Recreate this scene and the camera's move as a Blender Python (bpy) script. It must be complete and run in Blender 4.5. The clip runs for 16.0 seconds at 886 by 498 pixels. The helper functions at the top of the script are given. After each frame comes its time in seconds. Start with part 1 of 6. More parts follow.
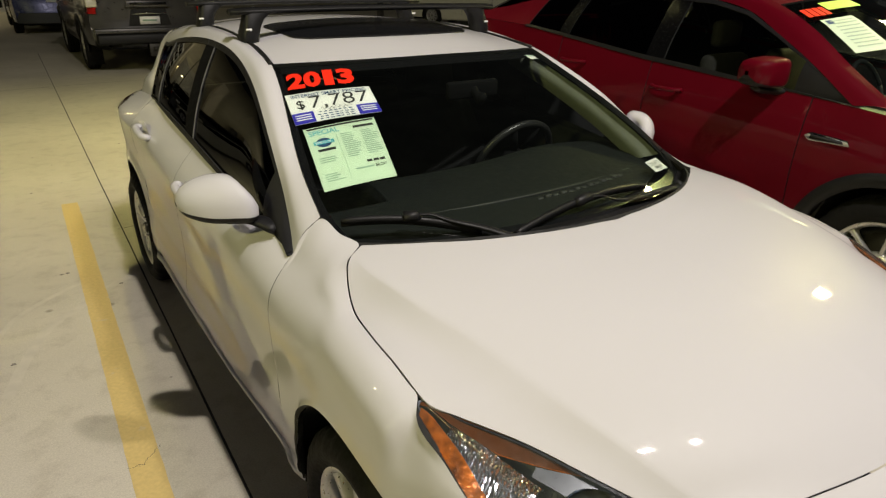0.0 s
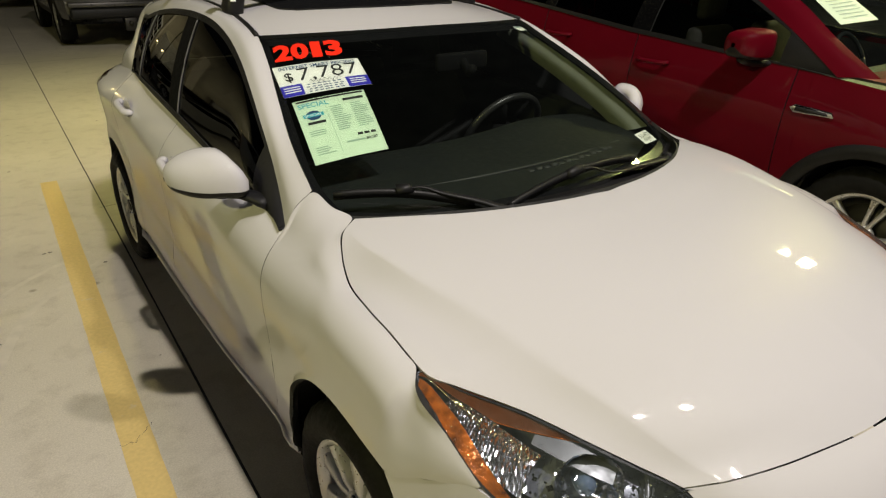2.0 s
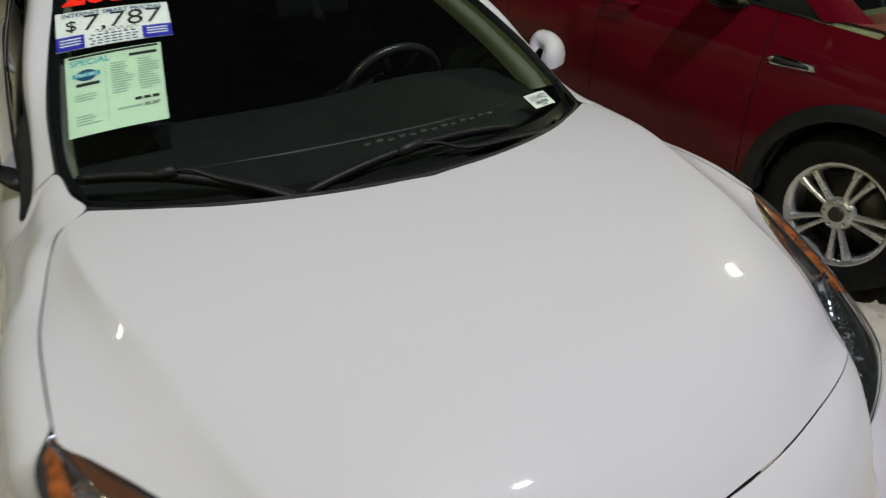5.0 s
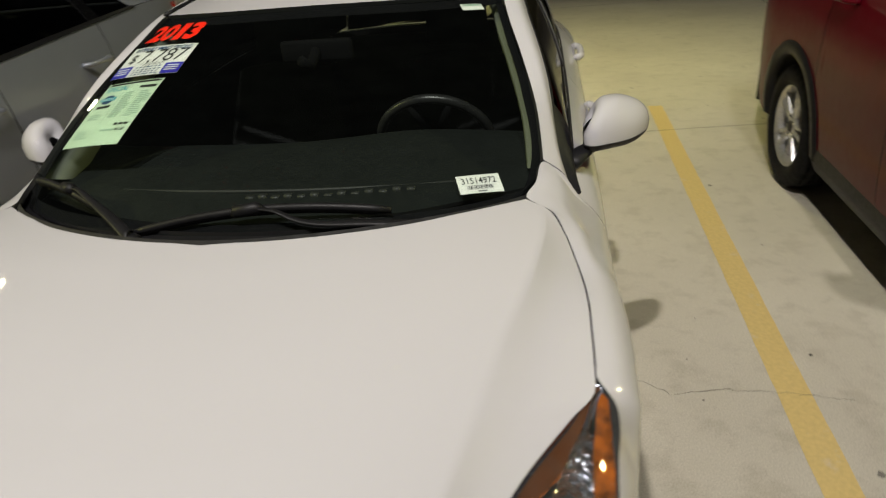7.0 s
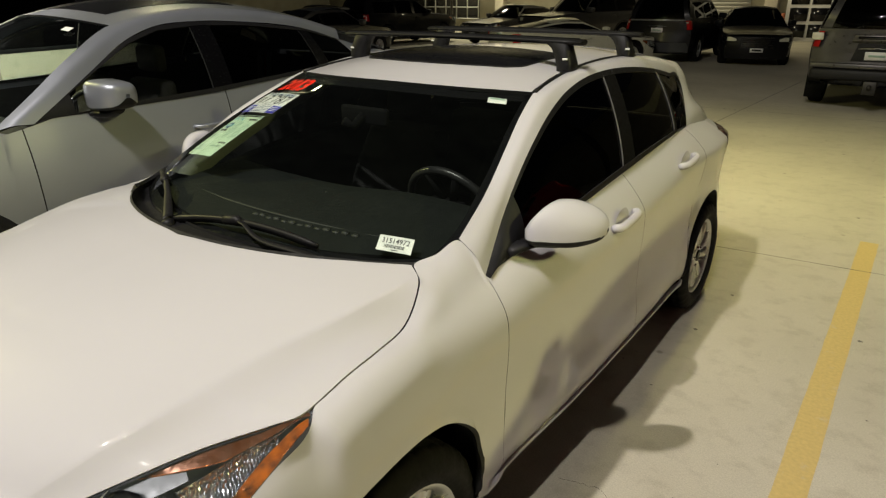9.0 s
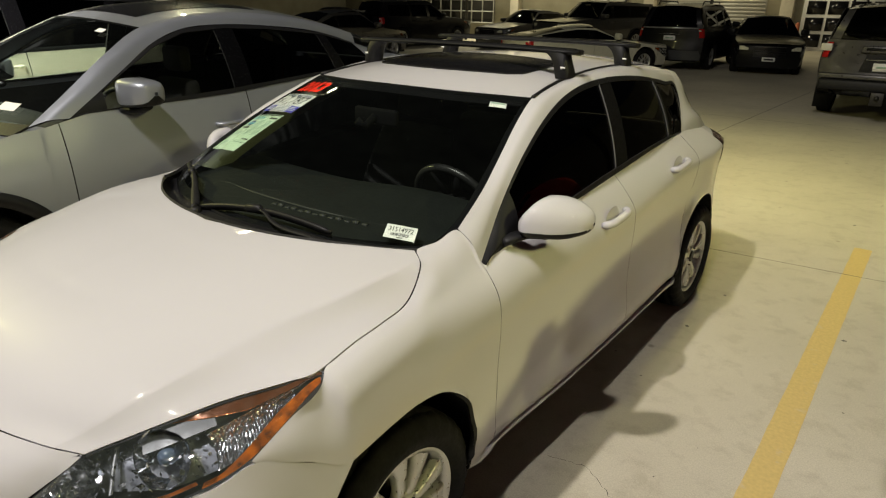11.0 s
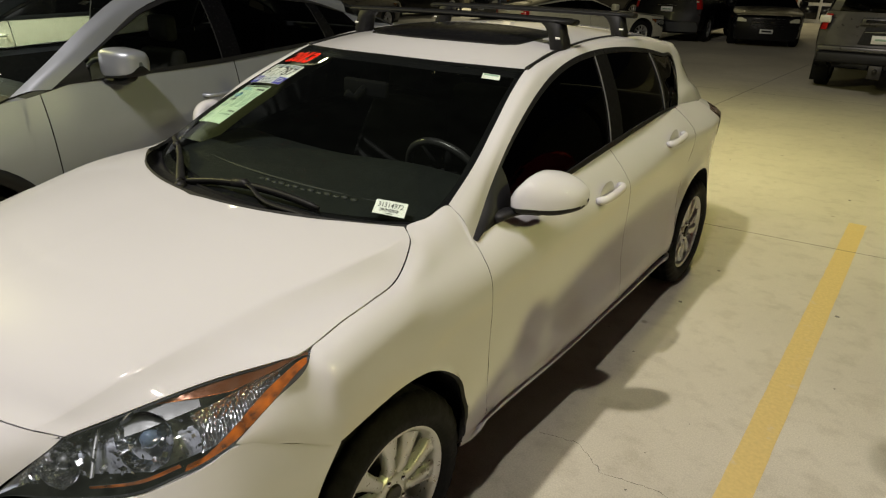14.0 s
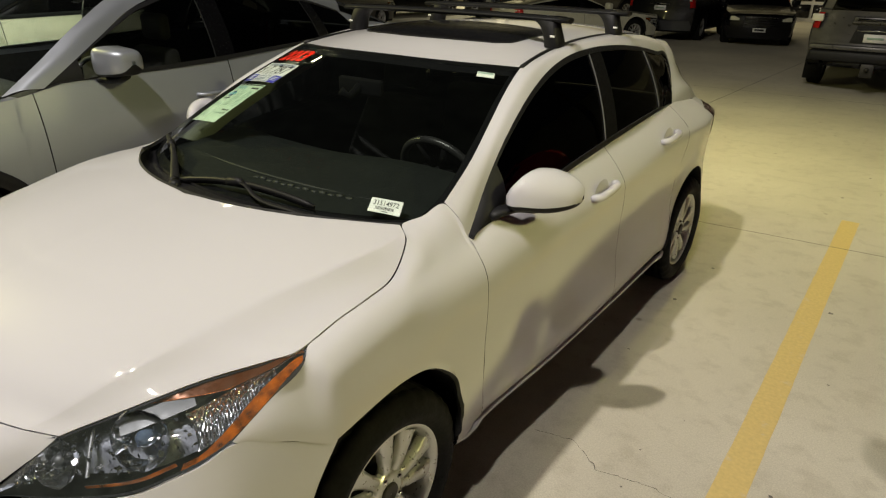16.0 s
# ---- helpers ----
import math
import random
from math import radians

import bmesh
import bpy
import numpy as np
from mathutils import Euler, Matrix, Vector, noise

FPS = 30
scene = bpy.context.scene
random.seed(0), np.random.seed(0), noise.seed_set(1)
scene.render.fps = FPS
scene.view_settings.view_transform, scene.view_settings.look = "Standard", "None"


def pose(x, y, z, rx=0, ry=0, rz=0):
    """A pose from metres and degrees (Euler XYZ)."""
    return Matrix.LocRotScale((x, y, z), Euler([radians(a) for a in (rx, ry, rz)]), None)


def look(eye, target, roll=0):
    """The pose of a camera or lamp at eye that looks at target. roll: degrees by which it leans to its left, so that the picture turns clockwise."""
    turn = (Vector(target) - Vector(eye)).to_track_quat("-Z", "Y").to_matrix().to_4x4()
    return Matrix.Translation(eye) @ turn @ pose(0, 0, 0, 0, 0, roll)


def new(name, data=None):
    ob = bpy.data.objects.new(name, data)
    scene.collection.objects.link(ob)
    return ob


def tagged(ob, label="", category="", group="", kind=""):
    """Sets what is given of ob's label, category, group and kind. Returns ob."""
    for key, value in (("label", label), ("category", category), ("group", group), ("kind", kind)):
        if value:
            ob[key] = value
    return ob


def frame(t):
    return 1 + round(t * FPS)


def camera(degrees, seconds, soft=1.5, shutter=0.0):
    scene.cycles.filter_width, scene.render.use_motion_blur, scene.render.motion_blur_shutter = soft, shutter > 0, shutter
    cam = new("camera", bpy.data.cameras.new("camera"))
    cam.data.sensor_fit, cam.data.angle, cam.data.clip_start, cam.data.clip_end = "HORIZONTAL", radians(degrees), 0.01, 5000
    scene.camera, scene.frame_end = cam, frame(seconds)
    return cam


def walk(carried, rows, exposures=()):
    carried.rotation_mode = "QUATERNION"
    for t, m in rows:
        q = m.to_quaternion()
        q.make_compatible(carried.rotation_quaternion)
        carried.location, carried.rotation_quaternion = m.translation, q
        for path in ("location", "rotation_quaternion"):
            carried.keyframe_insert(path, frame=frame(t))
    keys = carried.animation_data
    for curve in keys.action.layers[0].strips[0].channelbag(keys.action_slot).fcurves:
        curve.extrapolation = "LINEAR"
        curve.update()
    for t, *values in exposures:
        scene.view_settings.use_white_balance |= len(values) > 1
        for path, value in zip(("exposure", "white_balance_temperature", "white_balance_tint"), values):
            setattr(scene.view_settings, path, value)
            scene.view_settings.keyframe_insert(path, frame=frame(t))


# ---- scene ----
cam = camera(69.2, 16.0, soft=1.2, shutter=0.5)
PATH = [
    (0, (-1.357, -1.113, 1.681), (-0.315, 0.397, 0.886), 0.9),
    (0.5, (-1.358, -1.114, 1.675), (-0.296, 0.369, 0.855), 0.8),
    (1, (-1.371, -1.112, 1.674), (-0.311, 0.366, 0.842), 0.8),
    (1.5, (-1.378, -1.105, 1.672), (-0.331, 0.372, 0.824), 0.6),
    (2, (-1.38, -1.1, 1.669), (-0.312, 0.356, 0.81), 1.0),
    (2.5, (-1.393, -1.091, 1.665), (-0.344, 0.36, 0.774), 1.1),
    (3, (-1.409, -1.082, 1.662), (-0.342, 0.337, 0.741), 0.9),
    (3.5, (-1.315, -1.118, 1.639), (-0.136, 0.15, 0.638), -1.4),
    (3.6, (-1.285, -1.143, 1.635), (-0.089, 0.121, 0.649), -1.7),
    (4, (-1.151, -1.202, 1.642), (0.02, 0.099, 0.674), -1.8),
    (4.2, (-1.093, -1.21, 1.636), (0.055, 0.094, 0.644), -1.5),
    (4.5, (-0.968, -1.196, 1.635), (0.089, 0.151, 0.602), -1.8),
    (5, (-0.679, -1.121, 1.632), (0.238, 0.337, 0.617), 0.2),
    (5.2, (-0.537, -1.132, 1.66), (0.304, 0.338, 0.597), -1.0),
    (7.5, (1.002, -1.068, 1.63), (0.466, 0.62, 0.701), -2.4),
    (8, (1.223, -0.93, 1.643), (0.602, 0.674, 0.623), 1.6),
    (8.5, (1.482, -0.88, 1.64), (0.47, 0.616, 0.781), 1.2),
    (9, (1.662, -0.96, 1.689), (0.559, 0.541, 0.96), -0.1),
    (11.5, (1.806, -1.102, 1.72), (0.673, 0.38, 0.998), 0.9),
    (12, (1.801, -1.087, 1.718), (0.679, 0.396, 0.984), 0.6),
    (12.5, (1.796, -1.081, 1.715), (0.68, 0.404, 0.975), 0.8),
    (13, (1.793, -1.076, 1.714), (0.685, 0.407, 0.956), 1.0),
    (13.5, (1.794, -1.07, 1.714), (0.695, 0.419, 0.957), 0.9),
    (14, (1.788, -1.06, 1.712), (0.691, 0.41, 0.915), 1.1),
    (14.5, (1.79, -1.058, 1.711), (0.7, 0.42, 0.92), 0.9),
    (15, (1.787, -1.055, 1.71), (0.693, 0.417, 0.912), 0.9),
    (15.5, (1.79, -1.06, 1.71), (0.707, 0.424, 0.92), 1.0),
    (16, (1.787, -1.063, 1.709), (0.704, 0.416, 0.91), 1.1),
]
walk(cam, [(t, look(eye, target, roll)) for t, eye, target, roll in PATH], exposures=[(0, -0.17, 6450, 10), (2.5, -0.27, 6450, 10), (3.0, -0.29, 6400, 10), (3.5, -0.33, 6200, 10), (4.0, -0.41, 6050, 10), (4.5, -0.53, 5850, 10), (5.0, -0.50, 5650, 10), (5.4, -0.50, 5650, 10), (7.2, -0.35, 6300, 9), (8.0, -0.33, 6400, 8), (9.0, -0.19, 6450, 8), (16, -0.19, 6450, 8)])

# ---- world and light ----
world = bpy.data.worlds.new("night")
scene.world = world
world.use_nodes = True
world.node_tree.nodes["Background"].inputs[0].default_value = (0.9, 0.95, 1.0, 1)
world.node_tree.nodes["Background"].inputs[1].default_value = 0.008


# ---- small helpers ----
def curve_points(pts, n, cut0=0.0, cut1=0.0):
    """n points on a smooth curve through pts, cut0 and cut1 metres short of its ends."""
    P = np.array(pts, float)
    if len(P) == 2:
        t = np.linspace(0, 1, n)[:, None]
        L = np.linalg.norm(P[1] - P[0]) + 1e-9
        t = cut0 / L + t * (1 - (cut0 + cut1) / L)
        return P[0] + t * (P[1] - P[0])
    ext = np.vstack([2 * P[0] - P[1], P, 2 * P[-1] - P[-2]])
    dense = []
    for i in range(1, len(ext) - 2):
        p0, p1, p2, p3 = ext[i - 1 : i + 3]
        l0, l1, l2 = (max(np.linalg.norm(b - a), 1e-6) for a, b in ((p0, p1), (p1, p2), (p2, p3)))
        m1 = ((p2 - p1) / l1 * l0 + (p1 - p0) / l0 * l1) / (l0 + l1) * l1
        m2 = ((p3 - p2) / l2 * l1 + (p2 - p1) / l1 * l2) / (l1 + l2) * l1
        for t in np.linspace(0, 1, 12, endpoint=False):
            h = (2 * t**3 - 3 * t**2 + 1, t**3 - 2 * t**2 + t, -2 * t**3 + 3 * t**2, t**3 - t**2)
            dense.append(h[0] * p1 + h[1] * m1 + h[2] * p2 + h[3] * m2)
    dense.append(P[-1])
    D = np.array(dense)
    s = np.concatenate([[0], np.cumsum(np.linalg.norm(np.diff(D, axis=0), axis=1))])
    want = np.linspace(cut0, s[-1] - cut1, n)
    return np.stack([np.interp(want, s, D[:, k]) for k in range(3)], 1)


def loft(rows, nu, nv, cut=0.0):
    """A grid through rows of control points: nu along each row, nv across the rows; cut trims all four edges."""
    R = [curve_points(r, nu, cut, cut) for r in rows]
    cols = [curve_points([r[k] for r in R], nv, cut, cut) for k in range(nu)]
    return np.array(cols).transpose(1, 0, 2)


def mirrored(g):
    return np.asarray(g) * np.array([-1, 1, 1])


def both_halves(rows):
    """Rows that start on the middle plane, carried over to the other half."""
    return [[(-x, y, z) for x, y, z in r[:0:-1]] + list(r) for r in rows]


def grid_bm(g, bm=None, close=False):
    bm = bm or bmesh.new()
    g = np.asarray(g)
    nv, nu = g.shape[:2]
    V = [[bm.verts.new(g[i, j]) for j in range(nu)] for i in range(nv)]
    for i in range(nv - 1):
        for j in range(nu - (0 if close else 1)):
            try:
                bm.faces.new((V[i][j], V[i][(j + 1) % nu], V[i + 1][(j + 1) % nu], V[i + 1][j]))
            except ValueError:
                pass
    return bm


def outward(bm, middle):
    """Turns the faces of an open sheet away from a point."""
    bm.normal_update()
    c = Vector(middle)
    score = sum((f.calc_center_median() - c).dot(f.normal) * f.calc_area() for f in bm.faces)
    if score < 0:
        bmesh.ops.reverse_faces(bm, faces=bm.faces)


def edge_return(bm, depth):
    """Folds the open edges of a sheet inwards, with a crisp corner."""
    bm.normal_update()
    rim = [(e.verts[0].co.copy(), e.verts[1].co.copy(), e.verts[0].normal.copy(), e.verts[1].normal.copy()) for e in bm.edges if len(e.link_faces) == 1]
    for a, b, na, nb in rim:
        if (a - b).length < 1e-5:
            continue
        f = bm.faces.new([bm.verts.new(p) for p in (a, b, b - nb * depth, a - na * depth)])
        f.smooth = False
        # Folds use the near-black material, which puts the gaps' shade into colour.
        f.material_index = 1


def part(name, bm, material, parent=None, label="", thick=0.0, smooth=True, bevel=0.0):
    me = bpy.data.meshes.new(name)
    for f in bm.faces:
        f.smooth = smooth
    if thick:
        edge_return(bm, thick)
    bm.to_mesh(me)
    bm.free()
    me.materials.append(material)
    if thick:
        me.materials.append(SHELL)
    ob = new(name, me)
    if parent is not None:
        ob.parent = parent
    if label:
        ob["label"] = label
    if bevel:
        m = ob.modifiers.new("edges", "BEVEL")
        m.width, m.segments, m.limit_method = bevel, 2, "ANGLE"
    return ob


def thing(name, label, category, group="", at=(0, 0, 0), turn=0.0, kind=""):
    ob = new(name)
    ob.matrix_basis = pose(*at, 0, 0, turn)
    ob.empty_display_size = 0.1
    return tagged(ob, label, category, group, kind)


def box_bm(lo, hi, bm=None, taper=(1, 1)):
    bm = bm or bmesh.new()
    lo, hi = np.array(lo, float), np.array(hi, float)
    c = (lo + hi) / 2
    v = []
    for k in (0, 1):
        z = (lo, hi)[k][2]
        s = (1, 1) if k == 0 else taper
        for a, b in ((0, 0), (1, 0), (1, 1), (0, 1)):
            v.append(bm.verts.new((c[0] + ((lo, hi)[a][0] - c[0]) * s[0], c[1] + ((lo, hi)[b][1] - c[1]) * s[1], z)))
    for f in ((3, 2, 1, 0), (4, 5, 6, 7), (0, 1, 5, 4), (1, 2, 6, 5), (2, 3, 7, 6), (3, 0, 4, 7)):
        bm.faces.new([v[i] for i in f])
    return bm


def lathe_bm(profile, n=48, bm=None, centre=(0, 0, 0), axis="x", close=False):
    """Turns (along, radius) pairs round an axis."""
    ring = []
    for a, r in profile:
        row = []
        for k in range(n):
            c, s = math.cos(2 * math.pi * k / n) * r, math.sin(2 * math.pi * k / n) * r
            p = {"x": (a, c, s), "y": (c, a, s), "z": (c, s, a)}[axis]
            row.append((p[0] + centre[0], p[1] + centre[1], p[2] + centre[2]))
        ring.append(row)
    if close:
        ring.append(ring[0])
    bm = grid_bm(np.array(ring), bm, close=True)
    return bm


def tube_bm(pts, radius, n=8, bm=None, flat=1.0):
    """A tube along points, with closed ends; radius may be a list."""
    P = np.array(pts, float)
    rad = np.broadcast_to(radius, (len(P),))
    rows = []
    up = np.array([0, 0, 1.0])
    for i in range(len(P)):
        d = P[min(i + 1, len(P) - 1)] - P[max(i - 1, 0)]
        d /= np.linalg.norm(d) + 1e-9
        a = np.cross(d, up if abs(d[2]) < 0.9 else (1, 0, 0))
        a /= np.linalg.norm(a)
        b = np.cross(a, d)
        rows.append([P[i] + rad[i] * (math.cos(2 * math.pi * k / n) * a + flat * math.sin(2 * math.pi * k / n) * b) for k in range(n)])
    start = len(bm.verts) if bm else 0
    bm = grid_bm(np.array(rows), bm, close=True)
    bm.verts.ensure_lookup_table()
    bm.faces.new([bm.verts[start + k] for k in range(n)][::-1])
    bm.faces.new([bm.verts[start + (len(P) - 1) * n + k] for k in range(n)])
    return bm


def plate_bm(outline, thick, axis, at, bm=None):
    """A flat plate with a polygon outline in the two other axes."""
    bm = bm or bmesh.new()
    ax = "xyz".index(axis)

    def p(u, v, w):
        q = [0, 0, 0]
        q[(ax + 1) % 3], q[(ax + 2) % 3], q[ax] = u, v, w
        return q

    a = [bm.verts.new(p(u, v, at)) for u, v in outline]
    b = [bm.verts.new(p(u, v, at + thick)) for u, v in outline]
    bm.faces.new(a[::-1])
    bm.faces.new(b)
    n = len(outline)
    for k in range(n):
        bm.faces.new((a[k], a[(k + 1) % n], b[(k + 1) % n], b[k]))
    return bm


def smoothstep(x):
    x = min(max(x, 0.0), 1.0)
    return x * x * (3 - 2 * x)


def word_mesh(text, bold=0.0):
    """The letters of a text as a flat mesh, scaled to a unit square."""
    c = bpy.data.curves.new("words", "FONT")
    c.body, c.size, c.offset = text, 1, bold
    c.resolution_u = 3
    ob = bpy.data.objects.new("words", c)
    scene.collection.objects.link(ob)
    dg = bpy.context.evaluated_depsgraph_get()
    me = bpy.data.meshes.new_from_object(ob.evaluated_get(dg))
    bpy.data.objects.remove(ob)
    co = np.array([v.co for v in me.vertices])
    lo, hi = co.min(0), co.max(0)
    for v in me.vertices:
        v.co = ((v.co.x - lo[0]) / (hi[0] - lo[0]), (v.co.y - lo[1]) / (hi[1] - lo[1]), 0)
    return me


# ---- materials ----
def nodes_of(name):
    m = bpy.data.materials.new(name)
    m.use_nodes = True
    nt = m.node_tree
    return m, nt, nt.nodes["Principled BSDF"]


def node(nt, kind, **values):
    n = nt.nodes.new(kind)
    for k, v in values.items():
        n.inputs[k.replace("_", " ")].default_value = v
    return n


def ramp(nt, source, stops):
    r = nt.nodes.new("ShaderNodeValToRGB")
    while len(r.color_ramp.elements) < len(stops):
        r.color_ramp.elements.new(0.5)
    for e, (pos, col) in zip(r.color_ramp.elements, stops):
        e.position, e.color = pos, (*col, 1)
    nt.links.new(source, r.inputs[0])
    return r.outputs[0]


def surface(name, col, rough=0.5, metal=0.0, vary=0.06, scale=8.0, fine=0.0, fine_scale=300.0, coat=0.0, spec=0.5, rough_vary=0.08, coat_rough=0.03):
    """A surface with variation at two scales in colour and gloss, and a fine relief."""
    m, nt, b = nodes_of(name)
    co = nt.nodes.new("ShaderNodeTexCoord").outputs["Object"]
    n1 = node(nt, "ShaderNodeTexNoise", Scale=scale, Detail=5.0)
    nt.links.new(co, n1.inputs["Vector"])
    lo = tuple(max(0, c * (1 - vary)) for c in col)
    hi = tuple(min(1, c * (1 + vary)) for c in col)
    nt.links.new(ramp(nt, n1.outputs[0], ((0.3, lo), (0.7, hi))), b.inputs["Base Color"])
    n2 = node(nt, "ShaderNodeTexNoise", Scale=scale * 6, Detail=4.0)
    nt.links.new(co, n2.inputs["Vector"])
    r0, r1 = max(0.02, rough - rough_vary), min(1, rough + rough_vary)
    nt.links.new(ramp(nt, n2.outputs[0], ((0.3, (r0,) * 3), (0.7, (r1,) * 3))), b.inputs["Roughness"])
    b.inputs["Metallic"].default_value = metal
    b.inputs["Specular IOR Level"].default_value = spec
    b.inputs["Coat Weight"].default_value = coat
    b.inputs["Coat Roughness"].default_value = coat_rough
    if fine:
        n3 = node(nt, "ShaderNodeTexNoise", Scale=fine_scale, Detail=3.0)
        nt.links.new(co, n3.inputs["Vector"])
        bump = node(nt, "ShaderNodeBump", Strength=fine, Distance=0.001)
        nt.links.new(n3.outputs[0], bump.inputs["Height"])
        nt.links.new(bump.outputs[0], b.inputs["Normal"])
    return m


def glass(name, tint, gloss=1.0, haze=0.0):
    """A thin pane: tinted clear glass with a reflection that grows at a grazing view."""
    m, nt, b = nodes_of(name)
    nt.nodes.remove(b)
    clear = nt.nodes.new("ShaderNodeBsdfTransparent")
    clear.inputs[0].default_value = (*tint, 1)
    shine = nt.nodes.new("ShaderNodeBsdfGlossy")
    shine.inputs["Roughness"].default_value = 0.02
    shine.inputs["Color"].default_value = (gloss, gloss, gloss, 1)
    fr = node(nt, "ShaderNodeFresnel", IOR=1.45)
    mix = nt.nodes.new("ShaderNodeMixShader")
    nt.links.new(fr.outputs[0], mix.inputs[0])
    body = clear.outputs[0]
    # Pale veil: weathered plastic or dust, with reflected haze put into its colour.
    if haze:
        dull = node(nt, "ShaderNodeBsdfDiffuse", Color=(0.52, 0.60, 0.54, 1))
        spots = node(nt, "ShaderNodeTexNoise", Scale=14.0, Detail=5.0)
        veil = nt.nodes.new("ShaderNodeMixShader")
        nt.links.new(ramp(nt, spots.outputs[0], ((0.3, (haze * 0.6,) * 3), (0.7, (haze * 1.4,) * 3))), veil.inputs[0])
        nt.links.new(body, veil.inputs[1])
        nt.links.new(dull.outputs[0], veil.inputs[2])
        body = veil.outputs[0]
    nt.links.new(body, mix.inputs[1])
    nt.links.new(shine.outputs[0], mix.inputs[2])
    nt.links.new(mix.outputs[0], nt.nodes["Material Output"].inputs[0])
    return m


def glowing(name, col, strength):
    m, nt, b = nodes_of(name)
    b.inputs["Emission Color"].default_value = (*col, 1)
    b.inputs["Emission Strength"].default_value = strength
    b.inputs["Base Color"].default_value = (*col, 1)
    return m


def concrete(name):
    m, nt, b = nodes_of(name)
    co = nt.nodes.new("ShaderNodeTexCoord").outputs["Object"]
    big = node(nt, "ShaderNodeTexNoise", Scale=0.55, Detail=8.0, Roughness=0.6)
    mid = node(nt, "ShaderNodeTexNoise", Scale=7.0, Detail=8.0, Roughness=0.65)
    tiny = node(nt, "ShaderNodeTexNoise", Scale=160.0, Detail=3.0)
    spots = node(nt, "ShaderNodeTexVoronoi", Scale=3.1)
    for n in (big, mid, tiny, spots):
        nt.links.new(co, n.inputs["Vector"])
    base = ramp(nt, big.outputs[0], ((0.3, (0.50, 0.465, 0.37)), (0.52, (0.59, 0.55, 0.44)), (0.72, (0.66, 0.62, 0.505))))
    marks = ramp(nt, mid.outputs[0], ((0.36, (0.86, 0.85, 0.83)), (0.5, (1, 1, 1)), (0.7, (1.0, 1.0, 0.99))))
    grain = ramp(nt, tiny.outputs[0], ((0.3, (0.80, 0.80, 0.79)), (0.68, (1.0, 1.0, 1.0))))
    drops = ramp(nt, spots.outputs["Distance"], ((0.03, (0.55, 0.53, 0.5)), (0.075, (1, 1, 1))))
    last = base
    for other in (marks, grain, drops):
        mul = nt.nodes.new("ShaderNodeMix")
        mul.data_type, mul.blend_type = "RGBA", "MULTIPLY"
        mul.inputs[0].default_value = 1.0
        nt.links.new(last, mul.inputs[6])
        nt.links.new(other, mul.inputs[7])
        last = mul.outputs[2]
    nt.links.new(last, b.inputs["Base Color"])
    nt.links.new(ramp(nt, mid.outputs[0], ((0.3, (0.5,) * 3), (0.7, (0.72,) * 3))), b.inputs["Roughness"])
    bump = node(nt, "ShaderNodeBump", Strength=0.25, Distance=0.002)
    nt.links.new(tiny.outputs[0], bump.inputs["Height"])
    nt.links.new(bump.outputs[0], b.inputs["Normal"])
    return m


def worn_paint(name, col, under):
    m, nt, b = nodes_of(name)
    co = nt.nodes.new("ShaderNodeTexCoord").outputs["Object"]
    n1 = node(nt, "ShaderNodeTexNoise", Scale=9.0, Detail=9.0, Roughness=0.7)
    n2 = node(nt, "ShaderNodeTexNoise", Scale=60.0, Detail=5.0)
    for n in (n1, n2):
        nt.links.new(co, n.inputs["Vector"])
    tone = ramp(nt, n2.outputs[0], ((0.3, tuple(c * 0.86 for c in col)), (0.7, col)))
    wear = ramp(nt, n1.outputs[0], ((0.60, (0, 0, 0)), (0.74, (0.75, 0.75, 0.75))))
    mix = nt.nodes.new("ShaderNodeMix")
    mix.data_type = "RGBA"
    nt.links.new(wear, mix.inputs[0])
    nt.links.new(tone, mix.inputs[6])
    mix.inputs[7].default_value = (*under, 1)
    nt.links.new(mix.outputs[2], b.inputs["Base Color"])
    b.inputs["Roughness"].default_value = 0.55
    return m


WHITE = surface("pearl_white_paint", (0.505, 0.497, 0.520), 0.42, 0, 0.006, 1.2, 0, 900, coat=0.85, spec=0.06, rough_vary=0.01, coat_rough=0.03)
RED = surface("dark_red_paint", (0.080, 0.001, 0.006), 0.45, 0.0, 0.05, 3.0, 0.0, 900, coat=0.30, spec=0.06, rough_vary=0.03)
SILVER = surface("silver_metallic_paint", (0.31, 0.33, 0.375), 0.40, 0.6, 0.03, 3.0, 0.03, 1200, coat=0.9, rough_vary=0.03)
GREY = surface("dark_grey_metallic_paint", (0.062, 0.060, 0.058), 0.34, 0.5, 0.04, 3.0, 0.02, 900, coat=0.8)
BLACK = surface("black_paint", (0.005, 0.005, 0.006), 0.35, 0, 0.1, 3.0, 0, coat=0.35, spec=0.2)
NAVY = surface("dark_blue_paint", (0.012, 0.02, 0.10), 0.3, 0.2, 0.05, 3.0, 0, coat=0.8)
CREAM = surface("pale_paint", (0.60, 0.59, 0.46), 0.32, 0.1, 0.03, 3.0, 0, coat=0.8)
TRIM = surface("black_plastic_trim", (0.008, 0.008, 0.009), 0.5, 0, 0.15, 12.0, 0.2, 700, spec=0.25)
GLOSSBLACK = surface("gloss_black_trim", (0.008, 0.008, 0.009), 0.16, 0, 0.1, 12.0)
SHELL = surface("dark_inside_and_gap_shade", (0.006, 0.006, 0.006), 0.8, 0, 0.1, 6.0)
PILLARBLACK = surface("gloss_black_pillar", (0.003, 0.003, 0.0035), 0.22, 0, 0.1, 12.0, spec=0.2)
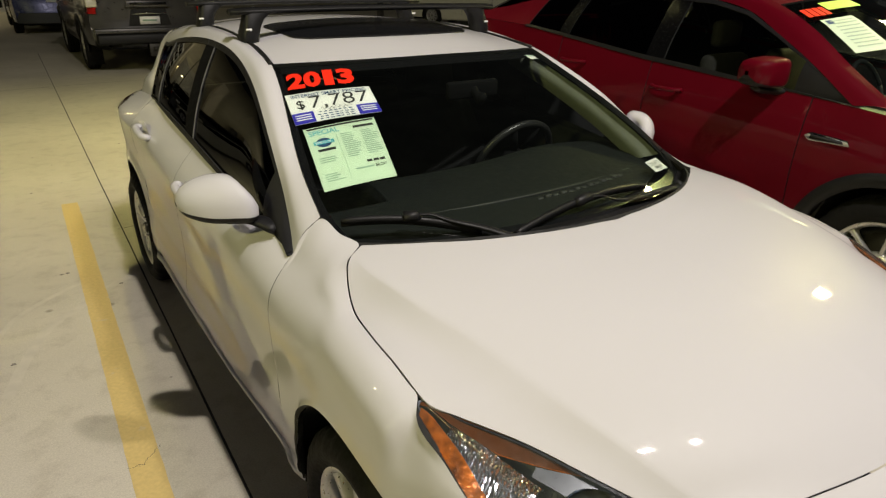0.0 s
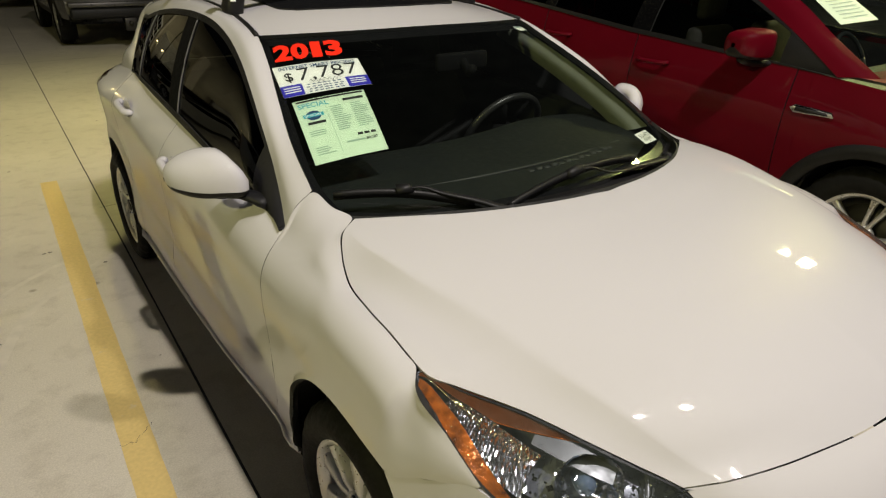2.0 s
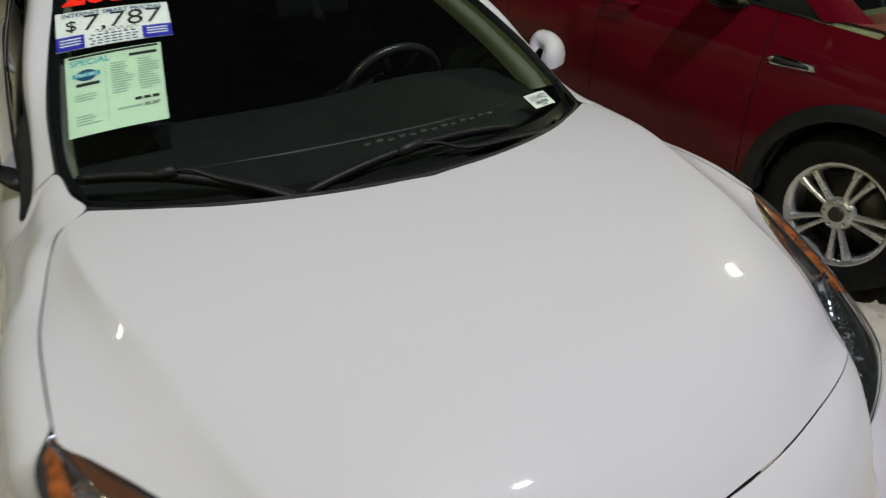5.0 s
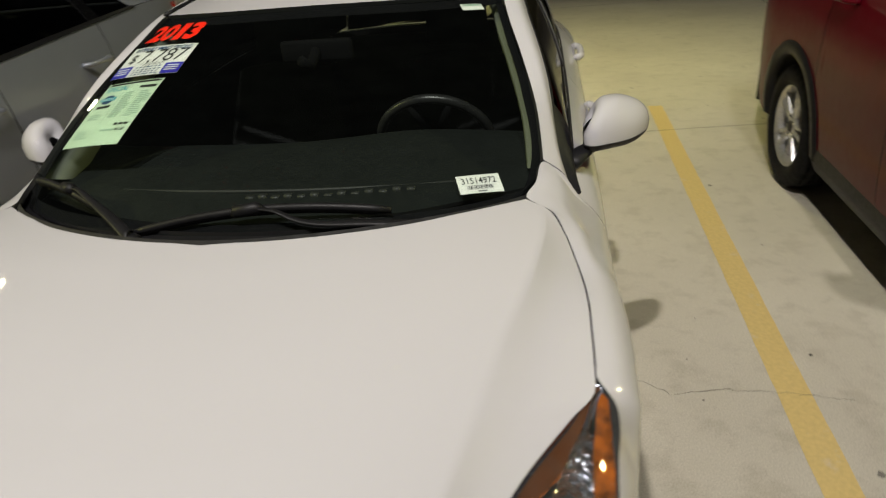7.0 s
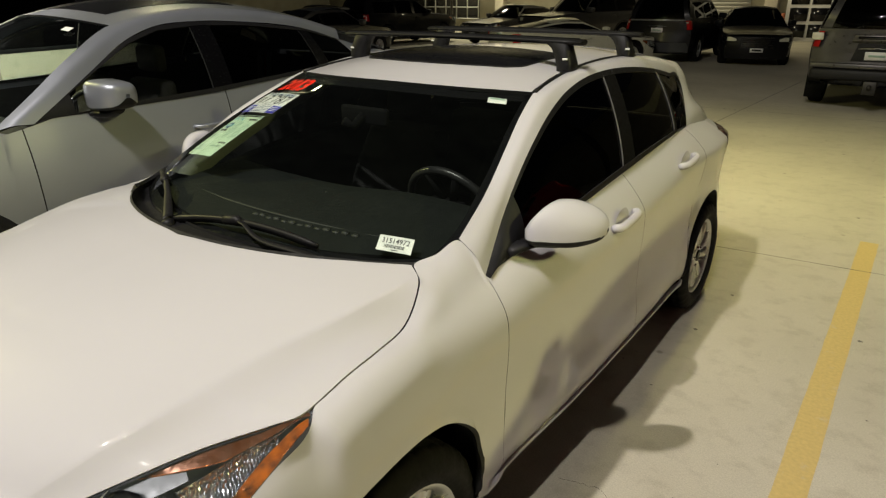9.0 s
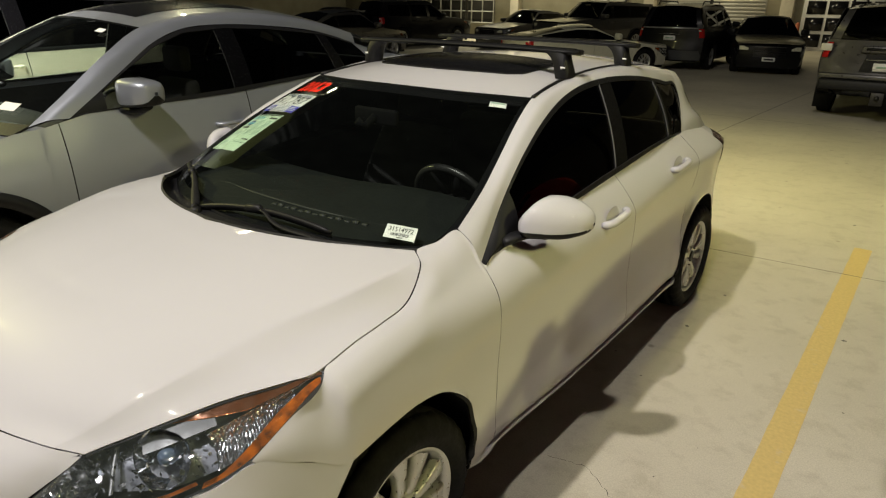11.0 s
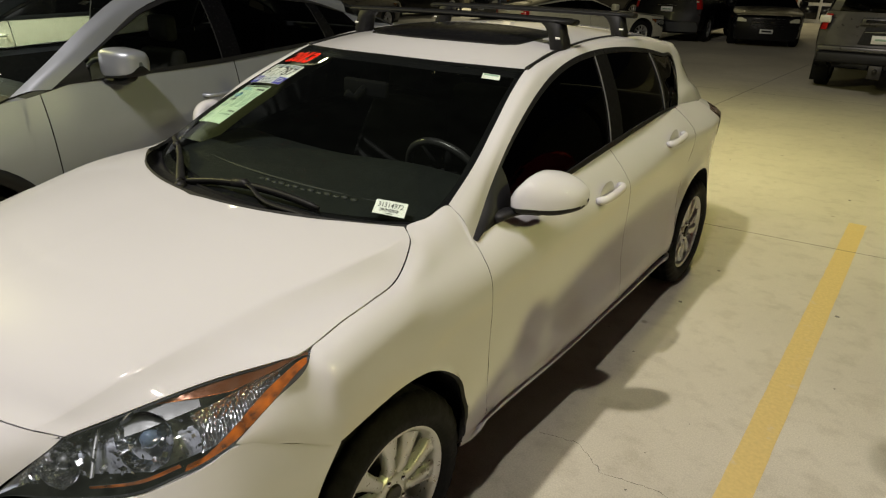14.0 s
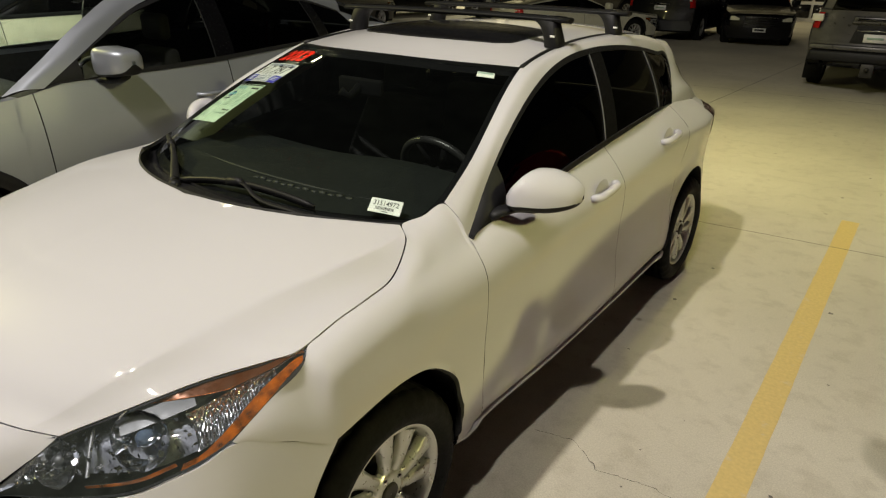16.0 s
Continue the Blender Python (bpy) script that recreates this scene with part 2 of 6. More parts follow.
PILLAR = surface("matt_black_pillar_film", (0.004, 0.004, 0.0045), 0.85, 0, 0.1, 12.0, spec=0.08)
CABIN = surface("dark_cabin_plastic", (0.0085, 0.0105, 0.0098), 0.6, 0, 0.12, 10.0, 0.4, 500, spec=0.25)
CLOTH = surface("black_seat_cloth", (0.013, 0.013, 0.014), 0.9, 0, 0.25, 25.0, 0.6, 900)
PALETRIM = surface("pale_grey_cabin_trim", (0.20, 0.215, 0.165), 0.7, 0, 0.05, 10.0, 0.3, 700)
RUBBER = surface("tyre_rubber", (0.007, 0.007, 0.007), 0.70, 0, 0.35, 14.0, 0.6, 120, spec=0.15)
ALLOY = surface("silver_alloy", (0.52, 0.52, 0.51), 0.33, 0.75, 0.06, 12.0, 0.1, 500)
DARKMETAL = surface("dark_metal", (0.05, 0.048, 0.045), 0.5, 0.8, 0.2, 12.0)
CHROME = surface("chrome", (0.75, 0.76, 0.78), 0.08, 1.0, 0.03, 10.0, rough_vary=0.04)
WINDSHIELD = glass("windshield_glass", (0.62, 0.69, 0.65), haze=0.002)
PALEGLASS = glass("lightly_tinted_glass", (0.76, 0.82, 0.74))
TINTED = glass("tinted_glass", (0.07, 0.074, 0.07), 0.6)
LENS = glass("clear_lens", (0.90, 0.92, 0.95))
# The veil is both weathered plastic and the lens's painted grey reflections.
HAZY = glass("weathered_reflecting_lens", (0.88, 0.90, 0.92), haze=0.03)
BOWL = surface("grey_chrome_bowl", (0.20, 0.215, 0.26), 0.36, 0.65, 0.25, 35.0, 0.3, 60)
REFLECTOR = surface("lamp_reflector", (0.60, 0.62, 0.66), 0.17, 1.0, 0.1, 40.0)
LAMPDARK = surface("lamp_bezel", (0.02, 0.021, 0.026), 0.25, 0.3, 0.1, 30.0)
TURNAMBER = surface("yellow_amber_turn_lens", (0.80, 0.34, 0.012), 0.15, 0.2, 0.35, 40.0, coat=0.8)
# Amber plastic; the strong mottling paints orange reflections into its colour.
AMBER = surface("amber_lens", (0.33, 0.085, 0.004), 0.12, 0.45, 0.75, 38.0, 0.8, 90, coat=0.8)
REDLENS = surface("red_tail_lens", (0.38, 0.012, 0.01), 0.15, 0, 0.15, 60.0, coat=0.8)
PAPER = surface("white_paper", (0.78, 0.78, 0.76), 0.6, 0, 0.02, 30.0)
MINT = surface("mint_green_paper", (0.56, 0.69, 0.53), 0.6, 0, 0.03, 30.0)
INK = surface("black_ink", (0.015, 0.015, 0.017), 0.6, 0, 0.1, 30.0)
GREYINK = surface("grey_green_print", (0.30, 0.42, 0.33), 0.6, 0, 0.05, 30.0)
BLUEINK = surface("blue_print", (0.035, 0.03, 0.42), 0.5, 0, 0.05, 30.0)
TEAL = surface("teal_print", (0.05, 0.36, 0.45), 0.5, 0, 0.05, 30.0)
NAVYINK = surface("navy_print", (0.02, 0.06, 0.16), 0.5, 0, 0.05, 30.0)
NEONRED = surface("fluorescent_red_vinyl", (0.95, 0.035, 0.012), 0.35, 0, 0.04, 30.0)
CONCRETE = concrete("worn_concrete")
SCUFF = surface("pale_tyre_scuff", (0.53, 0.495, 0.40), 0.7, 0, 0.08, 14.0)
SPOT = surface("oil_spot", (0.16, 0.145, 0.12), 0.6, 0, 0.4, 40.0)
YELLOW = worn_paint("worn_yellow_road_paint", (0.66, 0.50, 0.19), (0.55, 0.50, 0.40))
JOINT = surface("dark_joint_filler", (0.045, 0.042, 0.038), 0.85, 0, 0.3, 20.0)
WALL = surface("painted_block_wall", (0.33, 0.31, 0.23), 0.85, 0, 0.12, 1.5, 0.4, 60)
METALDOOR = surface("pale_roller_door", (0.42, 0.42, 0.38), 0.5, 0.2, 0.08, 2.0)
WARMGLOW = glowing("warm_lamp_glow", (1.0, 0.80, 0.38), 40.0)


# ---- wheels ----
def wheel(car, at, side, R=0.316, rim=0.215, width=0.20, spokes=10, pair=False, metal=None, broad=False):
    """A wheel whose outer face looks to x = side; tyre, rim, spokes, hub cap and nuts."""
    hub = new("wheel")
    hub.parent = car
    hub.matrix_basis = pose(*at, 0, 0, 0 if side > 0 else 180)
    hub["label"] = "alloy wheel with a black tyre"
    metal = metal or ALLOY
    w = width / 2
    prof = [(-w * 0.75, rim), (-w * 0.95, rim + 0.02), (-w, rim + (R - rim) * 0.5), (-w * 0.86, R - 0.018), (-w * 0.7, R - 0.004), (-0.055, R), (-0.053, R - 0.007), (-0.046, R - 0.007), (-0.044, R), (-0.010, R), (-0.008, R - 0.007), (0.0, R - 0.007), (0.002, R), (0.040, R), (0.042, R - 0.007), (0.049, R - 0.007), (0.051, R), (w * 0.7, R - 0.004), (w * 0.86, R - 0.018), (w, rim + (R - rim) * 0.5), (w * 0.97, rim + 0.025), (w * 0.93, rim + 0.018), (w * 0.80, rim - 0.002)]
    bm = lathe_bm(prof, 96)
    bm.verts.ensure_lookup_table()
    for n, v in enumerate(bm.verts):
        ring, k = divmod(n, 96)
        if 3 <= ring <= 18 and k % 3 == 0:
            f = 1 - 0.009 / R
            v.co.y, v.co.z = v.co.y * f, v.co.z * f
        elif ring == 19:
            f = 1 + 0.004 / R * (1 if (k // 4) % 3 == 0 else 0)
            v.co.x *= f
    part("tyre", bm, RUBBER, hub)
    x = w * 0.78
    prof = [(-w * 0.8, rim - 0.01), (-0.02, rim - 0.035), (x - 0.03, rim - 0.03), (x - 0.012, rim - 0.022), (x - 0.004, rim - 0.016), (x + 0.004, rim - 0.004), (x + 0.002, rim + 0.004), (x - 0.012, rim + 0.005)]
    ring = part("rim", lathe_bm(prof, 64), metal, hub)
    part("brake_disc", lathe_bm([(-0.02, 0.06), (-0.02, rim * 0.68), (-0.005, rim * 0.68), (-0.005, 0.06)], 40), DARKMETAL, hub)
    part("wheel_inside", lathe_bm([(-0.035, 0.01), (-0.035, rim - 0.015)], 32), SHELL, hub)
    rs = [0.045, 0.09, rim * 0.72, rim - 0.022]
    for k in range(spokes):
        a = 2 * math.pi * k / spokes
        if pair:
            a = 2 * math.pi * (k // 2) / (spokes / 2) + (0.17 if k % 2 else -0.17)
        elif broad:
            a = 2 * math.pi * (k // 2) / (spokes / 2) + (0.275 if k % 2 else -0.275)
        bm = bmesh.new()
        rows = []
        for i, r in enumerate(rs):
            half = (0.022, 0.019, 0.026, 0.038)[i] if broad else (0.022, 0.014, 0.017, 0.028)[i] * (0.72 if pair else 1.0)
            d = (x - 0.020, x - 0.008, x - 0.006, x - 0.008)[i]
            spin = a + (0.0, 0.02, 0.05, 0.07)[i] * (0 if pair else 1)
            c, s = math.cos(spin), math.sin(spin)
            rows.append([(d - dx, c * r - s * v, s * r + c * v) for v, dx in ((-half, 0.03), (-half * 0.9, 0.006), (-half * 0.55, 0.0), (half * 0.55, 0.0), (half * 0.9, 0.006), (half, 0.03))])
        part("spoke", grid_bm(np.array(rows), bm), metal, ring)
    part("hub", lathe_bm([(x - 0.035, 0.075), (x - 0.015, 0.07), (x - 0.010, 0.05), (x - 0.010, 0.034)], 32), metal, hub)
    part("hub_cap", lathe_bm([(x - 0.012, 0.034), (x - 0.004, 0.032), (x - 0.002, 0.026), (x - 0.002, 0.001)], 24), DARKMETAL, hub, "dark round centre cap")
    for k in range(5):
        a = 2 * math.pi * (k + 0.5) / 5
        c, s = math.cos(a) * 0.055, math.sin(a) * 0.055
        part("wheel_nut", lathe_bm([(x - 0.025, 0.009), (x - 0.006, 0.009), (x - 0.003, 0.006), (x - 0.003, 0.0005)], 6, None, (0, c, s)), CHROME, hub)
    return hub


# ---- the white hatchback ----
WB = 2.64
WZ = 0.316


def ws_z(x, y):
    """Height of the windshield's curved surface."""
    return 1.136 + 0.52 * (y - 0.471) - 0.15 * (y - 0.471) ** 2 + 0.2 * (0.3136 - x * x)


BELT_Y = (0.40, 0.55, 0.85, 1.46, 2.10, 2.42, 2.95, 3.3)
BELT_Z = (0.962, 0.982, 1.008, 1.055, 1.085, 1.080, 1.025, 0.985)
BELT_X = (0.787, 0.787, 0.786, 0.760, 0.735, 0.718, 0.676, 0.605)


def belt(y):
    return float(np.interp(y, BELT_Y, BELT_Z))


def side_x(y, z):
    """Half width of the body's side at a place along it and a height: upright below a rising shoulder line, leaning in above it."""
    crest = 0.800 + 0.070 * (min(max(y, 0.4), 2.2) - 0.4)
    wide = 0.868 + 0.008 * smoothstep((1.1 - y) / 0.7) * smoothstep((z - 0.42) / 0.15) - 0.024 * smoothstep((y - 1.2) / 1.3) - 0.25 * max(0.0, y - 2.6) ** 2
    if z >= crest:
        zb, xb = belt(y), float(np.interp(y, BELT_Y, BELT_X))
        f = (z - crest) / (zb - crest)
        e = 1.45 + 1.15 * smoothstep((1.4 - y) / 0.9)
        x = wide + (xb - wide) * (f**e if f < 1 else 1 + e * (f - 1))
    else:
        x = wide - 0.013 * smoothstep((crest - z) / 0.24)
    x += 0.014 * smoothstep((0.50 + 0.03 * y - z) / 0.14) * smoothstep((y - 0.5) / 0.5) * smoothstep((2.5 - y) / 0.4)
    x -= 0.022 * smoothstep((0.37 - z) / 0.10)
    for yc in (0.0, WB):
        r = math.hypot(y - yc, z - 0.34)
        x += (0.018 if yc == 0 else 0.012) * math.exp(-(((r - 0.385) / 0.05) ** 2))
    return x


def arch_z(y, yc=WB, r=0.362, zc=0.335, low=0.285):
    d = r * r - (y - yc) ** 2
    return max(low, zc + math.sqrt(d)) if d > 0 else low


def side_panel(y0, y1, zb, zt, nx=30, nz=22, gap=0.002, top_gap=0.002):
    """A panel of the body's side between two edge lines y(z), from zb(y) up to zt(y)."""
    g = []
    for i in range(nz):
        f = i / (nz - 1)
        row = []
        for k in range(nx):
            s = k / (nx - 1)
            z = 0.65
            for _ in range(4):
                a, b = y0(z) + gap, y1(z) - gap
                y = a + (b - a) * s
                z = (zb(y) + gap) * (1 - f) + (zt(y) - top_gap) * f
            row.append((side_x(y, z), y, z))
        g.append(row)
    return np.array(g)


def line(zs, ys):
    return lambda z: float(np.interp(z, zs, ys))


EDGE_A = line((0.28, 0.33, 0.645, 0.82, 0.925, 0.97), (0.452, 0.451, 0.431, 0.419, 0.421, 0.433))
EDGE_B = line((0.28, 0.60, 0.75, 0.90, 1.06), (1.535, 1.53, 1.523, 1.495, 1.44))
EDGE_C = line((0.28, 0.45, 0.60, 0.72, 0.85, 0.97, 1.09), (2.335, 2.275, 2.28, 2.33, 2.40, 2.42, 2.36))
SIDE_TOP = [(0.785, 0.433, 0.966), (0.76, 0.507, 1.010), (0.74, 0.59, 1.085), (0.72, 0.712, 1.187), (0.69, 0.855, 1.262), (0.657, 1.01, 1.322), (0.632, 1.174, 1.372), (0.618, 1.34, 1.403), (0.613, 1.55, 1.417), (0.612, 1.80, 1.411), (0.606, 2.14, 1.378), (0.592, 2.44, 1.331), (0.578, 2.650, 1.292), (0.590, 2.672, 1.255), (0.641, 2.610, 1.160), (0.700, 2.450, 1.088), (0.716, 2.395, 1.076)]
SIDE_LOW = [(0.787, 0.440, 0.968), (0.787, 0.85, 1.008), (0.775, 1.46, 1.056), (0.748, 2.10, 1.086), (0.718, 2.40, 1.078)]
WS_EDGE = [(0.676, 0.300), (0.706, 0.410), (0.690, 0.553), (0.645, 0.745), (0.600, 0.915), (0.573, 1.050)]


def build_hatchback():
    car = thing("hatchback_car", "pearl white five-door hatchback with roof rack, parked on concrete", "car")
    mid = (0, 1.2, 0.6)
    shell = bmesh.new()

    def panel(name, g, parent=car, mat=WHITE, thick=0.012, inner=True, label=""):
        bm = grid_bm(g)
        outward(bm, mid)
        if inner:
            bm.normal_update()
            dup = {}
            for f in bm.faces:
                vs = []
                for v in f.verts:
                    if v not in dup:
                        dup[v] = shell.verts.new(v.co - v.normal * 0.014)
                    vs.append(dup[v])
                shell.faces.new(vs)
        ob = part(name, bm, mat, parent, label, thick=0 if mat in (WINDSHIELD, TINTED, LENS, HAZY) else thick)
        if name in ("bonnet", "front_bumper", "nose_panel"):
            ob.data.materials[1] = mat
        ob.visible_shadow = mat not in (WINDSHIELD, LENS, HAZY)
        return ob

    def pair(name, g, **kw):
        panel(name, mirrored(g), **kw)
        return panel(name, g, **kw)

    # bonnet
    def across(yc, ys, pts):
        xs = pts[-1][0]
        return [(x, yc + (ys - yc) * (x / xs) ** 2, z) for x, z in pts]

    rows = [
        (0.655, across(0.0, 0.250, [(0, 1.050), (0.30, 1.051), (0.45, 1.047), (0.54, 1.043), (0.61, 1.039), (0.655, 1.0355), (0.672, 1.034)])),
        (0.712, across(-0.05, 0.205, [(0, 1.046), (0.30, 1.047), (0.48, 1.042), (0.60, 1.036), (0.67, 1.031), (0.712, 1.027), (0.731, 1.021)])),
        (0.718, across(-0.095, 0.159, [(0, 1.042), (0.30, 1.043), (0.50, 1.037), (0.63, 1.030), (0.69, 1.025), (0.718, 1.022), (0.757, 0.995)])),
        (0.708, across(-0.165, 0.085, [(0, 1.034), (0.30, 1.034), (0.50, 1.029), (0.64, 1.022), (0.708, 1.017), (0.742, 0.986), (0.782, 0.960)])),
        (0.684, across(-0.25, -0.03, [(0, 1.024), (0.30, 1.023), (0.50, 1.016), (0.62, 1.008), (0.684, 1.001), (0.730, 0.9715), (0.799, 0.951)])),
        (0.652, across(-0.34, -0.14, [(0, 1.011), (0.30, 1.009), (0.50, 1.000), (0.60, 0.991), (0.652, 0.985), (0.708, 0.957), (0.803, 0.940)])),
        (0.637, across(-0.407, -0.205, [(0, 0.999), (0.30, 0.997), (0.48, 0.989), (0.585, 0.979), (0.637, 0.972), (0.695, 0.9465), (0.8045, 0.927)])),
        (0.630, across(-0.44, -0.236, [(0, 0.993), (0.30, 0.990), (0.48, 0.982), (0.58, 0.972), (0.630, 0.965), (0.688, 0.9395), (0.805, 0.921)])),
        (0.624, across(-0.46, -0.265, [(0, 0.988), (0.30, 0.986), (0.48, 0.977), (0.57, 0.967), (0.624, 0.959), (0.684, 0.9345), (0.803, 0.9165)])),
        (0.614, across(-0.50, -0.315, [(0, 0.981), (0.30, 0.979), (0.46, 0.970), (0.565, 0.957), (0.614, 0.949), (0.668, 0.924), (0.765, 0.903)])),
        (0.594, across(-0.58, -0.430, [(0, 0.963), (0.28, 0.961), (0.45, 0.951), (0.55, 0.937), (0.594, 0.929), (0.630, 0.906), (0.690, 0.883)])),
        (0.564, across(-0.66, -0.538, [(0, 0.938), (0.27, 0.936), (0.43, 0.926), (0.52, 0.911), (0.564, 0.901), (0.592, 0.883), (0.636, 0.863)])),
        (0.534, across(-0.73, -0.617, [(0, 0.907), (0.26, 0.905), (0.41, 0.895), (0.49, 0.880), (0.534, 0.869), (0.556, 0.854), (0.587, 0.840)])),
        (0.512, across(-0.785, -0.655, [(0, 0.873), (0.25, 0.871), (0.38, 0.866), (0.465, 0.857), (0.512, 0.849), (0.535, 0.838), (0.562, 0.829)])),
        (0.492, [(0, -0.815, 0.847), (0.17, -0.803, 0.847), (0.28, -0.783, 0.847), (0.374, -0.762, 0.846), (0.44, -0.742, 0.844), (0.492, -0.720, 0.838), (0.548, -0.680, 0.822)]),
    ]
    half = []
    for xc, r in rows:
        flat_part = [p for p in r if p[0] <= xc + 1e-6]
        flank = [p for p in r if p[0] >= xc - 1e-6]
        half.append(np.concatenate([curve_points(flat_part, 46), curve_points(flank, 16, 0, 0.0025)[1:]]))
    H = np.array([curve_points([r[k] for r in half], 70, 0.0025, 0.0008) for k in range(61)]).transpose(1, 0, 2)
    panel("bonnet", np.concatenate([mirrored(H[:, :0:-1]), H], 1))
    # nose above the grille
    rows = [
        [(0, -0.8155, 0.8465), (0.17, -0.8035, 0.8465), (0.28, -0.7835, 0.8465), (0.374, -0.7625, 0.8455), (0.44, -0.7425, 0.8435), (0.492, -0.7205, 0.8375), (0.546, -0.681, 0.8215)],
        [(0, -0.850, 0.830), (0.17, -0.838, 0.830), (0.28, -0.818, 0.829), (0.374, -0.794, 0.827), (0.44, -0.772, 0.822), (0.488, -0.748, 0.815), (0.536, -0.708, 0.802)],
        [(0, -0.898, 0.790), (0.17, -0.886, 0.787), (0.28, -0.866, 0.785), (0.36, -0.844, 0.783), (0.42, -0.820, 0.780), (0.465, -0.790, 0.774), (0.508, -0.752, 0.768)],
        [(0, -0.934, 0.718), (0.22, -0.917, 0.716), (0.39, -0.865, 0.714), (0.464, -0.807, 0.714)],
        [(0, -0.955, 0.652), (0.22, -0.941, 0.650), (0.39, -0.899, 0.648), (0.456, -0.862, 0.650)],
        [(0, -0.962, 0.615), (0.22, -0.950, 0.612), (0.39, -0.918, 0.610), (0.456, -0.888, 0.612)],
    ]
    panel("nose_panel", loft(both_halves(rows), 61, 28, 0.0018))
    rows = [
        [(0, -0.936, 0.716), (0.22, -0.919, 0.714), (0.465, -0.811, 0.709), (0.530, -0.792, 0.735), (0.603, -0.761, 0.747), (0.693, -0.705, 0.757), (0.748, -0.649, 0.759), (0.785, -0.587, 0.7745), (0.812, -0.532, 0.789), (0.828, -0.478, 0.808), (0.862, -0.350, 0.752), (0.885, -0.232, 0.692)],
        [(0, -0.957, 0.63), (0.22, -0.945, 0.625), (0.46, -0.893, 0.625), (0.53, -0.870, 0.635), (0.60, -0.836, 0.645), (0.70, -0.764, 0.65), (0.757, -0.704, 0.65), (0.798, -0.640, 0.65), (0.826, -0.580, 0.655), (0.848, -0.520, 0.66), (0.872, -0.400, 0.62), (0.885, -0.305, 0.60)],
        [(0, -0.93, 0.42), (0.22, -0.925, 0.42), (0.47, -0.885, 0.42), (0.60, -0.840, 0.42), (0.72, -0.770, 0.42), (0.80, -0.680, 0.43), (0.85, -0.560, 0.44), (0.872, -0.460, 0.46), (0.880, -0.358, 0.46)],
        [(0, -0.91, 0.20), (0.22, -0.905, 0.20), (0.47, -0.870, 0.20), (0.60, -0.820, 0.20), (0.72, -0.750, 0.20), (0.80, -0.660, 0.21), (0.84, -0.550, 0.22), (0.860, -0.460, 0.23), (0.865, -0.365, 0.24)],
    ]
    bumper = panel("front_bumper", loft(both_halves(rows), 121, 34, 0.0015))
    grille = [[(x, y - 0.012 - 0.02 * k, z) for x, y, z in r[:3]] for k, r in zip((0, 0.6, 0), ([(0, -0.956, 0.606), (0.25, -0.942, 0.594), (0.47, -0.892, 0.560)], [(0, -0.952, 0.49), (0.25, -0.942, 0.48), (0.50, -0.888, 0.45)], [(0, -0.94, 0.33), (0.25, -0.93, 0.33), (0.42, -0.90, 0.34)]))]
    panel("grille", loft(both_halves(grille), 25, 12), bumper, TRIM, inner=False, label="black plastic lower grille")
    holder = part("plate_holder", box_bm((-0.165, -0.995, 0.435), (0.165, -0.958, 0.555)), TRIM, bumper, bevel=0.006)
    part("number_plate", box_bm((-0.152, -1.000, 0.442), (0.152, -0.9965, 0.548)), PAPER, holder, "white number plate")
    part("plate_print", box_bm((-0.11, -1.0015, 0.470), (0.11, -1.0005, 0.520)), INK, holder)
    # maker's badge as a plain ring with a wing shape
    badge = part("badge", lathe_bm([(0.0, 0.057), (-0.009, 0.060), (-0.014, 0.057), (-0.011, 0.0535), (-0.004, 0.053)], 40, axis="y"), CHROME, bumper, "round chrome-rimmed badge")
    badge.matrix_basis = pose(0, -0.918, 0.746, -31, 0, 0)
    part("badge_plate", lathe_bm([(-0.004, 0.0535), (-0.008, 0.030), (-0.009, 0.001)], 32, axis="y"), LENSBLUE, badge, "dark blue-grey glass face")
    wing = plate_bm([(0.0, -0.006), (0.040, 0.022), (0.046, 0.008), (0.022, -0.018), (0.0, -0.030), (-0.022, -0.018), (-0.046, 0.008), (-0.040, 0.022)], 0.006, "y", -0.013)
    for v in wing.verts:
        v.co.x, v.co.z = v.co.z, v.co.x
    part("badge_wing", wing, GREYCHROME, badge, "satin grey wing shape")

    # front wings
    def sec(top, bottom, bulge, n=5):
        t, b = np.array(top), np.array(bottom)
        return [tuple(t + (b - t) * f + np.array([0.85, 0, 0.5]) * bulge * 4 * f * (1 - f)) for f in np.linspace(0, 1, n)]

    rear = [(side_x(EDGE_A(z), z) if z < 0.95 else 0.788, EDGE_A(z), z) for z in (0.966, 0.945, 0.92, 0.89, 0.86, 0.82, 0.78, 0.74, 0.69, 0.645, 0.58, 0.50, 0.42, 0.36, 0.33, 0.30)]
    def sec2(top, bottom, zs, xs):
        out = [top]
        for z, x in zip(zs, xs):
            f = (top[2] - z) / (top[2] - bottom[2])
            out.append((x, top[1] + (bottom[1] - top[1]) * f, z))
        return out + [bottom]

    def sec3(top, bottom, zs, xs):
        """As sec2, and below that along the side's profile."""
        zs, xs = list(zs), list(xs)
        for z in (0.89, 0.85, 0.80, 0.74, 0.67, 0.60, 0.52, 0.44):
            if z > bottom[2] + 0.05:
                f = (top[2] - z) / (top[2] - bottom[2])
                zs.append(z)
                xs.append(side_x(top[1] + (bottom[1] - top[1]) * f, z))
        return sec2(top, bottom, zs, xs)

